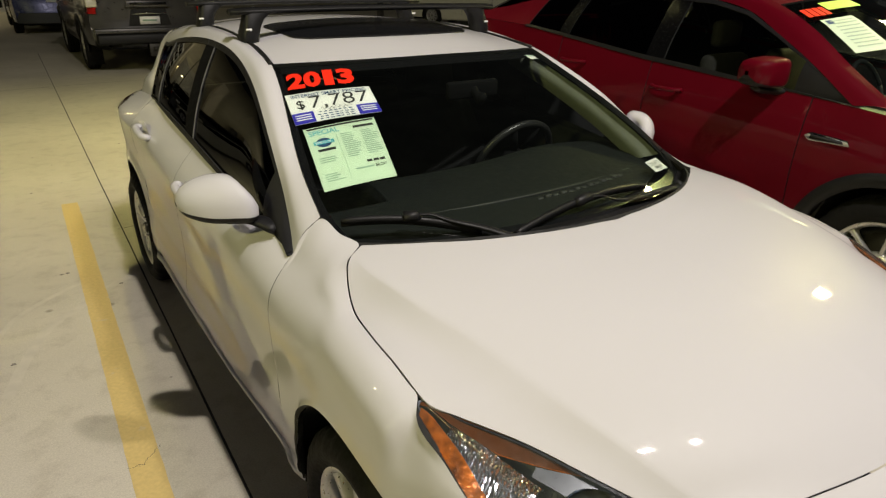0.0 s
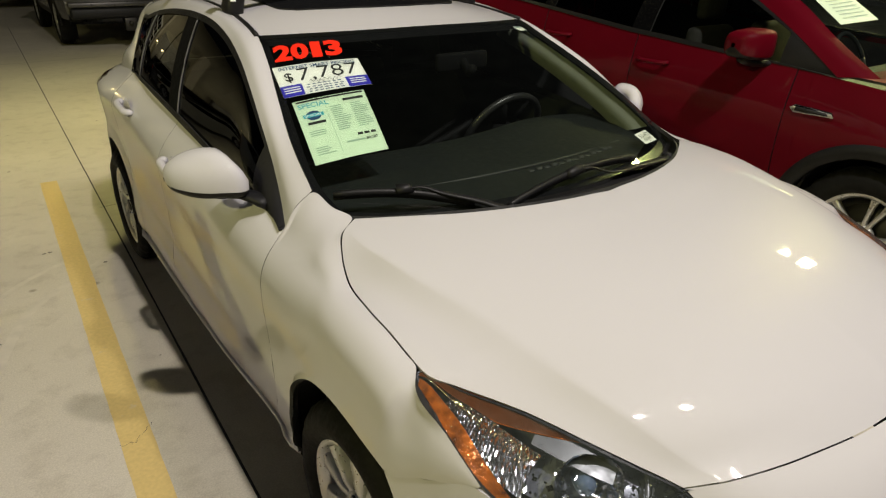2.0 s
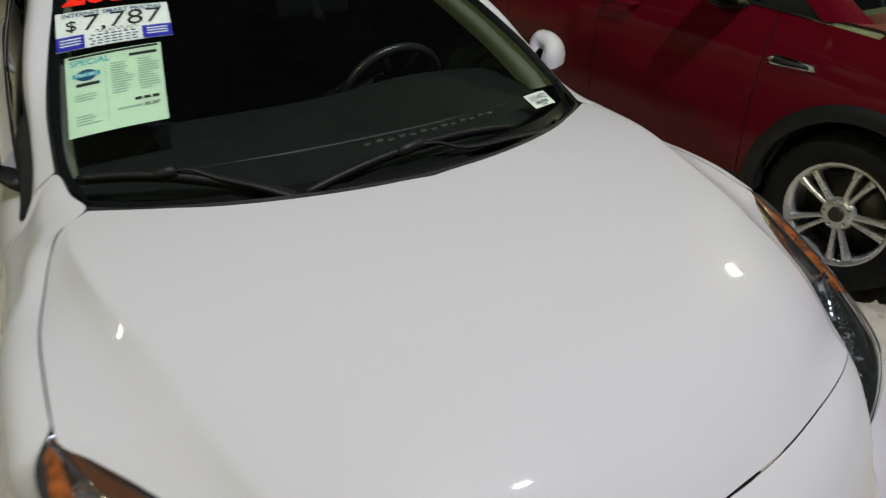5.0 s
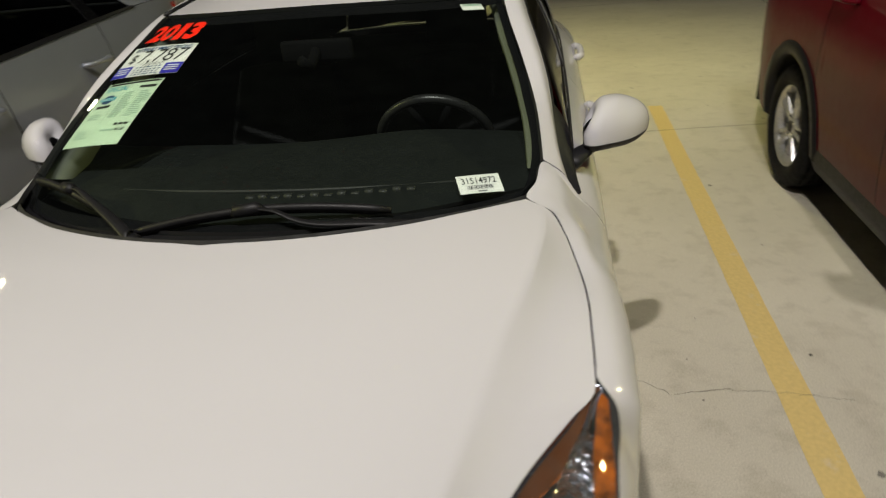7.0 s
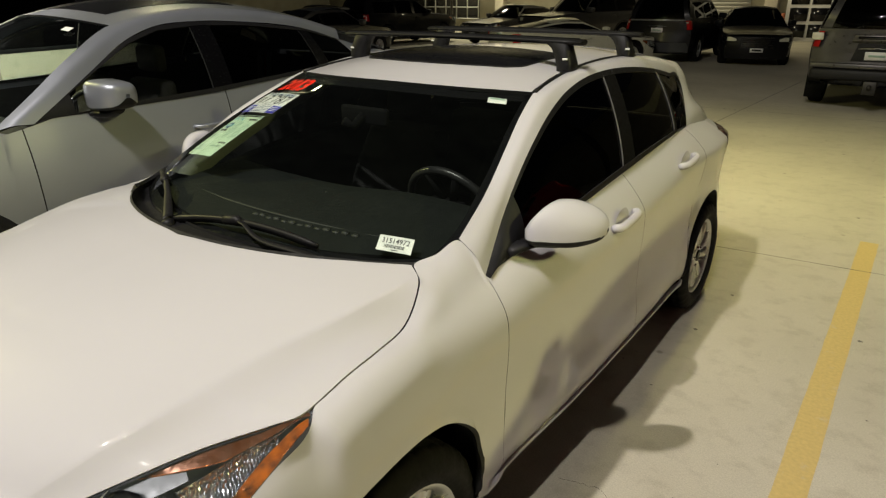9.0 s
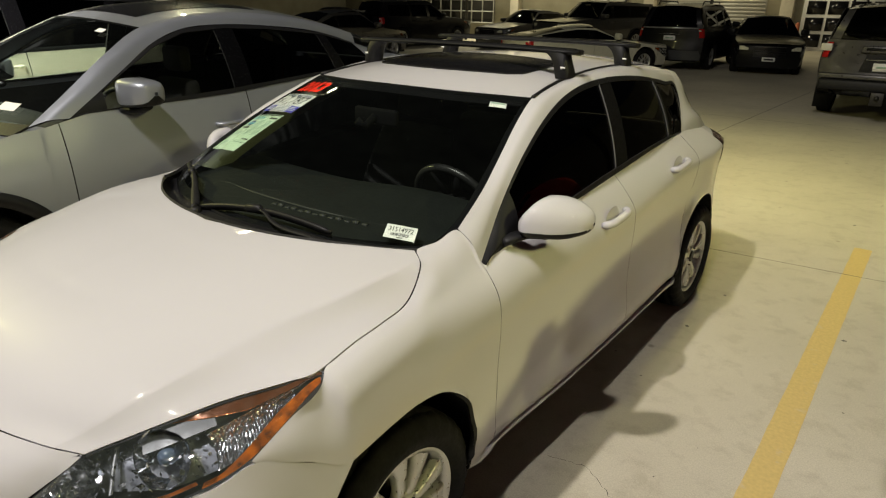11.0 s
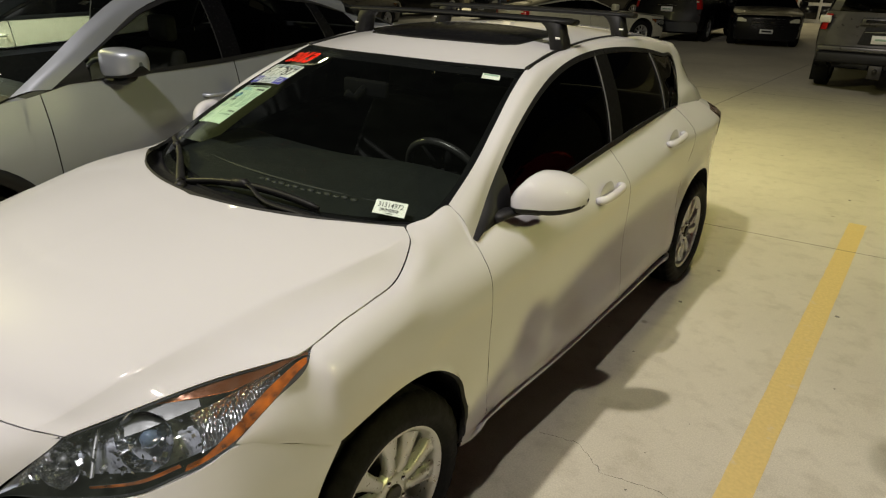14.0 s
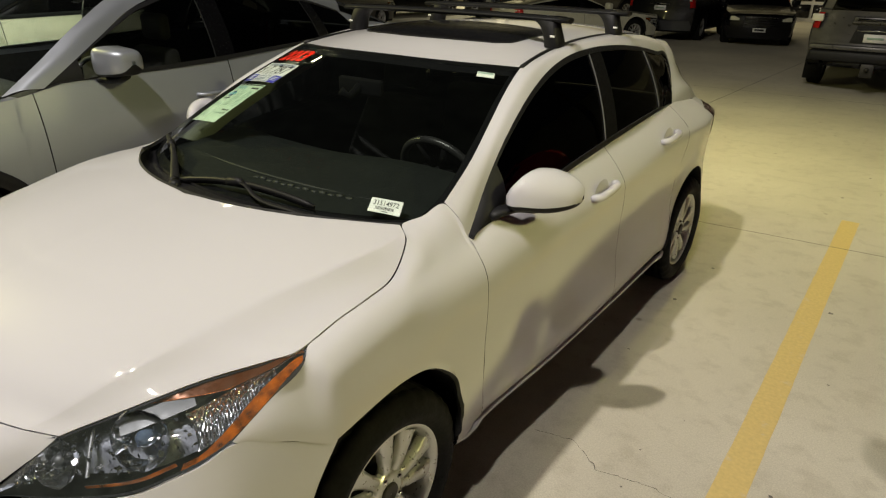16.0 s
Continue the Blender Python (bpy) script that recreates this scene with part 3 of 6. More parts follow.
    cols = [
        sec((0.828, -0.474, 0.815), (0.832, -0.466, 0.808), 0.0),
        sec((0.831, -0.375, 0.862), (0.864, -0.350, 0.752), 0.010),
        sec((0.829, -0.268, 0.906), (0.885, -0.232, 0.692), 0.018),
        sec2((0.818, -0.254, 0.9125), (0.886, -0.205, 0.697), (0.902, 0.87, 0.79), (0.845, 0.872, 0.885)),
        sec2((0.805, -0.236, 0.921), (0.887, -0.180, 0.702), (0.905, 0.875, 0.79), (0.845, 0.873, 0.886)),
        sec2((0.8045, -0.205, 0.927), (0.8875, -0.150, 0.707), (0.915, 0.885, 0.80), (0.843, 0.872, 0.886)),
        sec2((0.803, -0.140, 0.940), (0.888, -0.090, 0.716), (0.929, 0.898, 0.81), (0.842, 0.872, 0.887)),
        sec2((0.799, -0.030, 0.951), (0.888, 0.000, 0.722), (0.940, 0.910, 0.82), (0.838, 0.869, 0.885)),
        sec2((0.782, 0.085, 0.960), (0.888, 0.100, 0.708), (0.949, 0.917, 0.83), (0.824, 0.858, 0.880)),
        sec2((0.757, 0.159, 0.995), (0.885, 0.200, 0.650), (0.970, 0.922, 0.86, 0.76), (0.804, 0.842, 0.867, 0.879)),
        sec2((0.731, 0.205, 1.022), (0.882, 0.262, 0.585), (0.988, 0.93, 0.86, 0.73), (0.788, 0.832, 0.863, 0.877)),
        sec2((0.702, 0.228, 1.028), (0.878, 0.288, 0.515), (1.013, 0.977, 0.93, 0.86, 0.73), (0.752, 0.794, 0.828, 0.861, 0.876)),
        sec2((0.674, 0.253, 1.034), (0.874, 0.311, 0.450), (1.018, 0.972, 0.93, 0.86, 0.73), (0.747, 0.794, 0.824, 0.858, 0.8745)),
        sec2((0.692, 0.325, 1.044), (0.868, 0.313, 0.380), (1.022, 0.971, 0.93, 0.86, 0.73), (0.746, 0.790, 0.819, 0.855, 0.872)),
        sec3((0.711, 0.408, 1.064), (0.862, 0.302, 0.320), (1.026, 0.972, 0.93), (0.750, 0.787, 0.814)),
        sec3((0.757, 0.4175, 1.0275), (0.863, 0.370, 0.305), (0.97, 0.93), (0.787, 0.812)),
        rear,
    ]
    G = loft(cols, 30, 100, 0.0017)
    for n in range(60):
        f = 0.5 if n % 2 == 0 else -0.505
        mean = (G[2:, 1:-1] + G[:-2, 1:-1]) / 2 if n < 48 else (G[2:, 1:-1] + G[:-2, 1:-1] + G[1:-1, 2:] + G[1:-1, :-2]) / 4
        G[1:-1, 1:-1] += f * (mean - G[1:-1, 1:-1])
    # behind the wheel the wing runs on into the door's surface
    zs_w = [0.30, 0.50, 0.60, 0.70, 0.78, 0.86, 0.90, 0.93, 0.95]
    more = [0.012, 0.014, 0.017, 0.016, 0.009, 0.006, 0.013, 0.018, 0.010]
    for row in G[1:-1, 1:-1]:
        for p in row:
            w = smoothstep((p[1] - 0.05) / 0.12) * smoothstep((0.975 - p[2]) / 0.04)
            if w > 0:
                ye = EDGE_A(p[2])
                share_f = min(1.0, max(0.0, (ye - p[1]) / (ye - 0.08)))
                p[0] += w * (side_x(ye, p[2]) + float(np.interp(p[2], zs_w, more)) * share_f**1.6 - p[0])
    for n in range(12):
        mean = (G[2:, 1:-1] + G[:-2, 1:-1] + G[1:-1, 2:] + G[1:-1, :-2]) / 4
        G[1:-1, 1:-1] += (0.5 if n % 2 == 0 else -0.5) * (mean - G[1:-1, 1:-1])
    pair("front_wing", G)

    # doors and rear quarters
    top = lambda y: belt(y)  # noqa: E731
    d1 = side_panel(EDGE_A, EDGE_B, lambda y: 0.322, top, nz=40, gap=0.0012)
    d2 = side_panel(EDGE_B, EDGE_C, lambda y: max(0.322, arch_z(y)) if y > 2.2 else 0.322, top, nz=40, gap=0.0012)
    q = side_panel(EDGE_C, line((0, 2), (3.2, 3.2)), arch_z, top, nx=44, nz=40, top_gap=-0.0005)
    doors = []
    for sgn in (1, -1):
        for nm, g, hy, hz in (("front_door", d1, 1.285, 0.915), ("rear_door", d2, 2.11, 0.975)):
            gg = g if sgn > 0 else mirrored(g)
            d = panel(nm, gg)
            doors.append(d)
            y = hy
            pts = [(sgn * (side_x(y + a, hz + 0.04 * a) + b), y + a, hz + 0.06 * a) for a, b in ((-0.115, 0.004), (-0.095, 0.026), (-0.04, 0.034), (0.03, 0.034), (0.085, 0.026), (0.105, 0.004))]
            part("door_handle", tube_bm(curve_points(pts, 18), [0.010] + [0.0165] * 16 + [0.010], 10, flat=0.95), WHITE, d, "white pull handle")
            cup = lathe_bm([(0.001, 0.052), (-0.004, 0.046), (-0.016, 0.03), (-0.02, 0.001)], 24)
            for v in cup.verts:
                v.co = (sgn * (side_x(hy - 0.02, hz) + 0.0045 + v.co.x * 0.25), hy - 0.02 + v.co.y * 1.25, hz + v.co.z * 0.9)
            part("handle_cup", cup, WHITE, d)
    pair("rear_quarter", q)
    # sills
    sill = [[(side_x(y, 0.33) + dx, y, z - 0.012 * (y - 0.9) ** 2 / 1.7 - 0.012 * smoothstep((y - 1.2) / 1.0)) for y in np.linspace(0.31, 2.31, 40)] for dx, z in ((-0.012, 0.322), (0.002, 0.316), (0.004, 0.304), (-0.004, 0.290), (-0.04, 0.272), (-0.12, 0.262))]
    sill = np.array(sill)
    pair("side_sill", sill)
    pair("sill_strip", np.array([[(side_x(y, 0.3) - 0.090 - d, y, z) for y in np.linspace(0.3, 2.32, 16)] for d, z in ((0, 0.262), (0.03, 0.200), (0.2, 0.18))]), mat=TRIM, inner=False)

    # rear end
    def rear_face(zs, yc):
        return np.array([[(u * side_x(3.2, z), 3.2 + (c - 3.2) * (1 - abs(u) ** 3.2), z) for u in np.linspace(-1, 1, 41)] for z, c in zip(zs, yc)])

    panel("rear_bumper", rear_face((0.22, 0.32, 0.45, 0.58, 0.68), (3.48, 3.53, 3.55, 3.55, 3.50)))
    hatch = panel("tailgate", rear_face((0.685, 0.78, 0.88, 0.955), (3.49, 3.47, 3.43, 3.38)))
    # C pillars
    rows = [
        [(side_x(y, belt(y)) - 0.001, y, belt(y)) for y in (2.395, 2.62, 2.90, 3.198)],
        [(0.674, 2.535, 1.122), (0.668, 2.70, 1.120), (0.650, 2.90, 1.100), (0.600, 3.150, 1.060)],
        [(0.641, 2.612, 1.161), (0.633, 2.74, 1.162), (0.612, 2.87, 1.152), (0.565, 3.075, 1.120)],
        [(0.590, 2.674, 1.256), (0.590, 2.745, 1.250), (0.576, 2.83, 1.242), (0.535, 2.985, 1.215)],
        [(0.577, 2.658, 1.293), (0.573, 2.74, 1.288), (0.560, 2.83, 1.280), (0.515, 2.955, 1.262)],
        [(0.550, 2.658, 1.338), (0.547, 2.74, 1.330), (0.535, 2.83, 1.318), (0.50, 2.945, 1.296)],
        [(0.515, 2.658, 1.374), (0.514, 2.74, 1.362), (0.505, 2.84, 1.345), (0.488, 2.94, 1.318)],
    ]
    pair("rear_pillar", loft(rows, 18, 26, 0.001))
    rows = [
        [(0, 3.00, 1.365), (0.3, 2.99, 1.350), (0.488, 2.95, 1.318)],
        [(0, 3.17, 1.19), (0.3, 3.15, 1.18), (0.555, 3.08, 1.13)],
        [(0, 3.37, 0.965), (0.3, 3.36, 0.962), (0.620, 3.21, 0.965)],
    ]
    panel("rear_window", loft(both_halves(rows), 25, 14), hatch, TINTED, inner=False, label="dark tinted rear window")
    for sgn in (1, -1):
        g = np.array([[(sgn * (side_x(y, z) + 0.003), y, z) for y in np.linspace(2.94 + 0.025 * k, 3.197, 10)] for k, z in enumerate(np.linspace(0.985, 0.80, 8))])
        panel("tail_lamp", g, mat=SMOKED, inner=False, label="smoky tail lamp wrapped round the corner")

    # roof
    rows = [
        [(0, 0.914, ws_z(0, 0.914)), (0.30, 0.948, ws_z(0.3, 0.948)), (0.570, 1.050, 1.384)],
        [(0, 1.15, 1.447), (0.30, 1.165, 1.436), (0.548, 1.22, 1.411)],
        [(0, 1.60, 1.476), (0.30, 1.60, 1.465), (0.523, 1.60, 1.441)],
        [(0, 2.10, 1.470), (0.30, 2.10, 1.459), (0.515, 2.10, 1.437)],
        [(0, 2.60, 1.428), (0.30, 2.60, 1.416), (0.512, 2.60, 1.382)],
        [(0, 3.00, 1.370), (0.30, 2.985, 1.358), (0.490, 2.94, 1.318)],
    ]
    g = loft(both_halves(rows), 41, 60, 0.002)
    roof = panel("roof", g)
    flat = g.reshape(-1, 3)

    def roof_z(x, y):
        d = (flat[:, 0] - x) ** 2 + (flat[:, 1] - y) ** 2
        near = np.argsort(d)[:4]
        w = 1 / (d[near] + 1e-5)
        return float((flat[near, 2] * w).sum() / w.sum())

    sun = []
    for v in np.linspace(0, 1, 14):
        row = []
        for u in np.linspace(-1, 1, 31):
            half = 0.40 - 0.05 * max(0, 1 - v / 0.12) ** 2 - 0.05 * max(0, 1 - (1 - v) / 0.12) ** 2
            x = half * u
            y = 1.145 + 0.11 * (x / 0.4) ** 2 * (1 - v) + 0.50 * v
            row.append((x, y, roof_z(x, y) + 0.006))
        sun.append(row)
    panel("sunroof", np.array(sun), roof, GLOSSBLACK, thick=0.006, inner=False, label="dark glass sunroof panel")
    # roof gutters
    for sgn in (1, -1):
        pts = [(sgn * (x + 0.006), y, z + 0.001) for x, y, z in [(0.573, 1.05, 1.384), (0.551, 1.22, 1.409), (0.526, 1.6, 1.439), (0.517, 2.1, 1.435), (0.515, 2.6, 1.380)]]
        part("gutter_strip", tube_bm(curve_points(pts, 30), np.linspace(0.009, 0.004, 30), 6), TRIM, roof)
    # A pillars running into the roof rails
    inner = [(x, y, ws_z(x, y)) for x, y in WS_EDGE[1:]] + [(0.553, 1.22, 1.409), (0.528, 1.60, 1.440), (0.520, 2.10, 1.436), (0.518, 2.44, 1.404), (0.514, 2.655, 1.372)]
    inner = [(a + 0.004, b, c) for a, b, c in inner]
    I = curve_points(inner, 60)
    O = curve_points(SIDE_TOP[:13], 60)
    M = (I + O) / 2 + np.array([0.010, -0.004, 0.012])
    g = np.array([curve_points([I[k], M[k], O[k]], 9) for k in range(60)]).transpose(1, 0, 2)
    pair("roof_rail", g)

    # side windows
    S = curve_points(SIDE_TOP, 121)
    L = curve_points(SIDE_LOW, 121)

    def share(C, y):
        """Share of the way along an edge curve at which it first reaches y."""
        k = int(np.argmax(C[:, 1] >= y))
        return k / 120

    def window(top, low, off=0.0, t0=0.0, t1=1.0, n=18):
        """A pane between two lines; top and low give its ends as shares of the upper and lower edge."""
        out = []
        for f in np.linspace(t0, t1, 12):
            row = []
            for u in np.linspace(0, 1, n):
                ends = []
                for C, (c0, c1) in ((L, low), (S, top)):
                    k = (c0 + (c1 - c0) * u) * 120
                    i = min(int(k), 119)
                    ends.append(C[i] + (C[i + 1] - C[i]) * (k - i))
                p = ends[0] + (ends[1] - ends[0]) * f
                p[0] += 0.018 * 4 * f * (1 - f) - 0.006 + off
                row.append(p)
            out.append(row)
        return np.array(out)

    def span(y0, y1, z0, z1):
        """Edge shares for a pane whose upper edge runs y0 to y1 and whose lower edge runs z0 to z1."""
        return (share(S, y0), share(S, y1)), (share(L, z0), share(L, z1))

    tip = 0.105
    for sgn in (1, -1):
        fix = (lambda g: g) if sgn > 0 else mirrored
        base = doors[0] if sgn > 0 else doors[2]
        back = doors[1] if sgn > 0 else doors[3]
        (_, b0), (_, b1) = span(0.5, 1.525, 0.5, 1.455)
        panel("side_glass", fix(window((0.10, b0), (0.10, b1))), base, TINTED, 0.004, False, "dark side window")
        panel("side_glass", fix(window(*span(1.63, 2.18, 1.555, 2.175))), back, TINTED, 0.004, False, "dark side window")
        q0, q1 = share(S, 2.195), share(L, 2.19)
        panel("side_glass", fix(window((q0, 0.995), (q1, 0.995), n=40)), back, TINTED, 0.004, False, "small dark quarter window")
        panel("window_pillar", fix(window(*span(1.520, 1.580, 1.450, 1.512), 0.006)), base, PILLAR, 0.006, False)
        panel("window_pillar", fix(window(*span(1.584, 1.645, 1.516, 1.568), 0.005)), back, PILLAR, 0.006, False)
        panel("window_pillar", fix(window(*span(2.175, 2.202, 2.168, 2.196), 0.004, n=4)), back, TRIM, 0.006, False)
        for y0, y1 in ((1.516, 1.446), (2.170, 2.163)):
            seal = window(*span(y0, y0 + 0.03, y1, y1 + 0.03), 0.004, n=3)[:, 0]
            part("glass_seal", tube_bm(fix(seal), 0.003, 6), SEAL, base if y0 < 2 else back)
        panel("mirror_triangle", fix(window((0.0, tip), (0.0, tip), 0.006)), base, TRIM, 0.006, False)
        rim = share(S, 1.60)
        panel("window_frame", fix(window((0.10, rim), (0.10, share(L, 1.55)), 0.007, 0.945, 1.0, 40)), base, TRIM, 0.006, False)
        panel("window_frame", fix(window((rim + 0.002, 0.998), (share(L, 1.56), 0.99), 0.007, 0.945, 1.0, 60)), back, TRIM, 0.006, False)
        panel("belt_strip", fix(window((0.03, rim), (0.03, share(L, 1.52)), 0.009, -0.015, 0.045, 40)), base, TRIM, 0.006, False)
        panel("belt_strip", fix(window((rim, 0.99), (share(L, 1.525), 0.998), 0.009, -0.015, 0.045, 40)), back, TRIM, 0.006, False)
        # door mirror
        n, rows = 22, []
        for x, yc, zc, ry, rz in ((0.815, 0.640, 1.062, 0.020, 0.030), (0.818, 0.640, 1.065, 0.052, 0.056), (0.835, 0.645, 1.068, 0.068, 0.068), (0.88, 0.662, 1.070, 0.074, 0.071), (0.93, 0.690, 1.068, 0.068, 0.063), (0.97, 0.718, 1.062, 0.052, 0.048), (0.995, 0.742, 1.056, 0.030, 0.028), (1.003, 0.752, 1.054, 0.006, 0.006)):
            row = []
            for k in range(n):
                a = 2 * math.pi * k / n
                c, s = math.cos(a), math.sin(a)
                e = 0.72
                row.append((sgn * (x + 0.028 * max(0, s) * max(0, 0.93 - x) / 0.11), yc + 0.030 * max(0, s) * min(1, rz / 0.06) + ry * abs(c) ** e * (1 if c > 0 else -1), zc + (rz * abs(s) ** e if s > 0 else -min(rz * 0.92, 0.058) * abs(s) ** 0.5)))
            rows.append(row)
        R = np.array([curve_points([r[k] for r in rows], 20) for k in range(n)]).transpose(1, 0, 2)
        bm = grid_bm(R, close=True)
        outward(bm, (sgn * 0.9, 0.68, 1.065))
        lower = bmesh.new()
        drop = []
        for f in bm.faces:
            if f.calc_center_median().z < 1.040 or f.calc_center_median().y > 0.735 + 0.4 * (abs(f.calc_center_median().x) - 0.82):
                lower.faces.new([lower.verts.new(v.co) for v in f.verts])
                drop.append(f)
        bmesh.ops.delete(bm, geom=drop, context="FACES")
        bmesh.ops.remove_doubles(lower, verts=lower.verts, dist=1e-5)
        mir = part("door_mirror", bm, WHITE, base, "white door mirror with black lower edge", thick=0.003)
        part("mirror_back", lower, TRIM, mir)
        part("mirror_stalk", tube_bm(curve_points([(sgn * 0.775, 0.56, 0.995), (sgn * 0.80, 0.59, 1.008), (sgn * 0.835, 0.635, 1.015), (sgn * 0.90, 0.67, 1.012)], 10), [0.030, 0.032, 0.03, 0.028, 0.026, 0.025, 0.025, 0.024, 0.022, 0.012], 12, flat=0.55), TRIM, mir)

    # windshield, black border and cowl
    wsrow = lambda ys: [(x, y, ws_z(x, y)) for x, y in ys]  # noqa: E731
    rows = [wsrow(r) for r in (
        [(0, 0.125), (0.2, 0.140), (0.4, 0.178), (0.56, 0.235), (0.676, 0.300)],
        [(0, 0.250), (0.2, 0.262), (0.42, 0.300), (0.60, 0.360), (0.702, 0.405)],
        [(0, 0.520), (0.2, 0.535), (0.42, 0.570), (0.57, 0.610), (0.671, 0.645)],
        [(0, 0.740), (0.2, 0.750), (0.38, 0.780), (0.52, 0.825), (0.613, 0.868)],
        [(0, 0.912), (0.2, 0.925), (0.36, 0.958), (0.48, 1.003), (0.571, 1.048)])]
    G = loft(both_halves(rows), 61, 40, 0.001)
    G[:, :, 2] = [[ws_z(x, y) for x, y, _ in r] for r in G]
    screen = panel("windshield", G, mat=WINDSHIELD, thick=0.005, inner=False, label="clear windshield with price signs stuck on it")
    border = G.copy()
    border[:, :, 2] -= 0.010
    for nm, sl in (("screen_border", np.s_[:, :2]), ("screen_border", np.s_[:, -2:]), ("screen_border", np.s_[-3:, :]), ("screen_border", np.s_[:3, :])):
        panel(nm, border[sl], screen, GLOSSBLACK, 0.002, False)
    rows = [
        [(0, 0.002, 1.046), (0.30, 0.043, 1.048), (0.50, 0.129, 1.042), (0.61, 0.205, 1.032), (0.680, 0.270, 1.024)],
        [(0, 0.035, 1.020), (0.30, 0.075, 1.020), (0.50, 0.152, 1.014), (0.62, 0.230, 1.008), (0.690, 0.300, 1.010)],
        [(0, 0.085, 1.000), (0.30, 0.118, 0.997), (0.50, 0.185, 0.990), (0.63, 0.260, 0.990), (0.700, 0.340, 1.018)],
        [(0, 0.128, 1.003), (0.30, 0.163, 0.998), (0.50, 0.215, 0.985), (0.63, 0.282, 0.992), (0.708, 0.385, 1.045)],
    ]
    cowl = panel("cowl_panel", loft(both_halves(rows), 61, 12), mat=TRIM, inner=False, label="black plastic cowl with vents")
    for k in range(9):
        x = 0.16 + 0.03 * k
        y = 0.062 + 0.5 * max(0, x - 0.2) ** 1.6
        part("cowl_vent", box_bm((x, y, 1.012), (x + 0.016, y + 0.022, 1.018)), SHELL, cowl)

    # wipers
    def on_glass(x, y, up=0.012):
        return (x, y, ws_z(x, y) + up)

    for pivot, mid_arm, hook, elbow, tip0, tip1 in (((-0.245, 0.112), (-0.33, 0.170), (-0.425, 0.232), (-0.505, 0.274), (-0.672, 0.362), (-0.335, 0.182)), ((0.545, 0.190), (0.338, 0.152), (0.150, 0.143), (0.040, 0.162), (-0.265, 0.138), (0.368, 0.201))):
        wp = new("wiper")
        wp.parent = car
        arm = curve_points([on_glass(*pivot, 0.022), on_glass(*mid_arm, 0.028), on_glass(*hook, 0.032), on_glass((hook[0] * 0.6 + elbow[0] * 0.4), (hook[1] * 0.6 + elbow[1] * 0.4) + 0.002, 0.040), on_glass(*elbow, 0.034)], 24)
        part("wiper_arm", tube_bm(arm, np.concatenate([np.linspace(0.019, 0.012, 15), np.linspace(0.011, 0.006, 9)]), 8, flat=0.5), TRIM, wp)
        along = (tip1[0] - tip0[0], tip1[1] - tip0[1])
        part("wiper_knuckle", tube_bm([on_glass(elbow[0] + d * along[0], elbow[1] + d * along[1], h) for d, h in ((-0.06, 0.020), (-0.05, 0.030), (0.03, 0.034), (0.06, 0.026))], [0.010, 0.016, 0.016, 0.009], 8), TRIM, wp)
        pts = [on_glass(tip0[0] + along[0] * f, tip0[1] + along[1] * f, 0.012 + 0.012 * math.sin(math.pi * f)) for f in np.linspace(0, 1, 16)]
        part("wiper_blade", tube_bm(pts, [0.006] + [0.0095] * 14 + [0.006], 6, flat=1.1), TRIM, wp)
        rubber = [(x, y, z - 0.011) for x, y, z in pts]
        part("wiper_rubber", tube_bm(rubber, 0.003, 5, flat=1.6), RUBBER, wp)
        part("wiper_pivot", lathe_bm([(0, 0.022), (0.020, 0.021), (0.028, 0.012), (0.029, 0.001)], 16, axis="z", centre=(pivot[0], pivot[1], ws_z(*pivot) + 0.008)), TRIM, wp)
        for d in (0.10, 0.13):
            q = [pivot[k] + d * (mid_arm[k] - pivot[k]) for k in (0, 1)]
            part("arm_collar", lathe_bm([(-0.004, 0.018), (0.0, 0.0225), (0.004, 0.018)], 14, axis="x", centre=on_glass(*q, 0.023)), TRIM, wp)

    # head lamps
    for sgn in (1, -1):
        fix = (lambda g: np.asarray(g)) if sgn > 0 else mirrored
        topc = [(0.820, -0.246, 0.9115), (0.806, -0.249, 0.9155), (0.767, -0.318, 0.902), (0.690, -0.433, 0.882), (0.636, -0.541, 0.862), (0.587, -0.620, 0.838), (0.549, -0.680, 0.820), (0.510, -0.750, 0.768), (0.468, -0.808, 0.714)]
        lowc = [(0.822, -0.250, 0.9085), (0.831, -0.375, 0.858), (0.827, -0.478, 0.811), (0.812, -0.530, 0.7925), (0.785, -0.585, 0.7775), (0.748, -0.647, 0.762), (0.693, -0.703, 0.760), (0.603, -0.759, 0.750), (0.530, -0.790, 0.738), (0.470, -0.811, 0.712)]
        A, B = curve_points(topc, 34), curve_points(lowc, 34)
        g = np.array([curve_points([A[k], (A[k] + B[k]) / 2 + np.array([0.010, -0.016, 0.010]) * (4 * k / 33 * (1 - k / 33)), B[k]], 11) for k in range(34)]).transpose(1, 0, 2)
        lamp = new("head_lamp")
        lamp.parent = car
        lamp["label"] = "clear head lamp with amber side lens"
        panel("lens", fix(g), lamp, HAZY, 0.003, False)
        dv = np.array([-0.055, 0.075, -0.02])
        tr = 4 * np.linspace(0, 1, 34) * (1 - np.linspace(0, 1, 34))
        back = g + dv * np.minimum(1, tr * 1.6)[None, :, None]
        panel("lamp_bowl", fix(back), lamp, BOWL, 0.002, False)
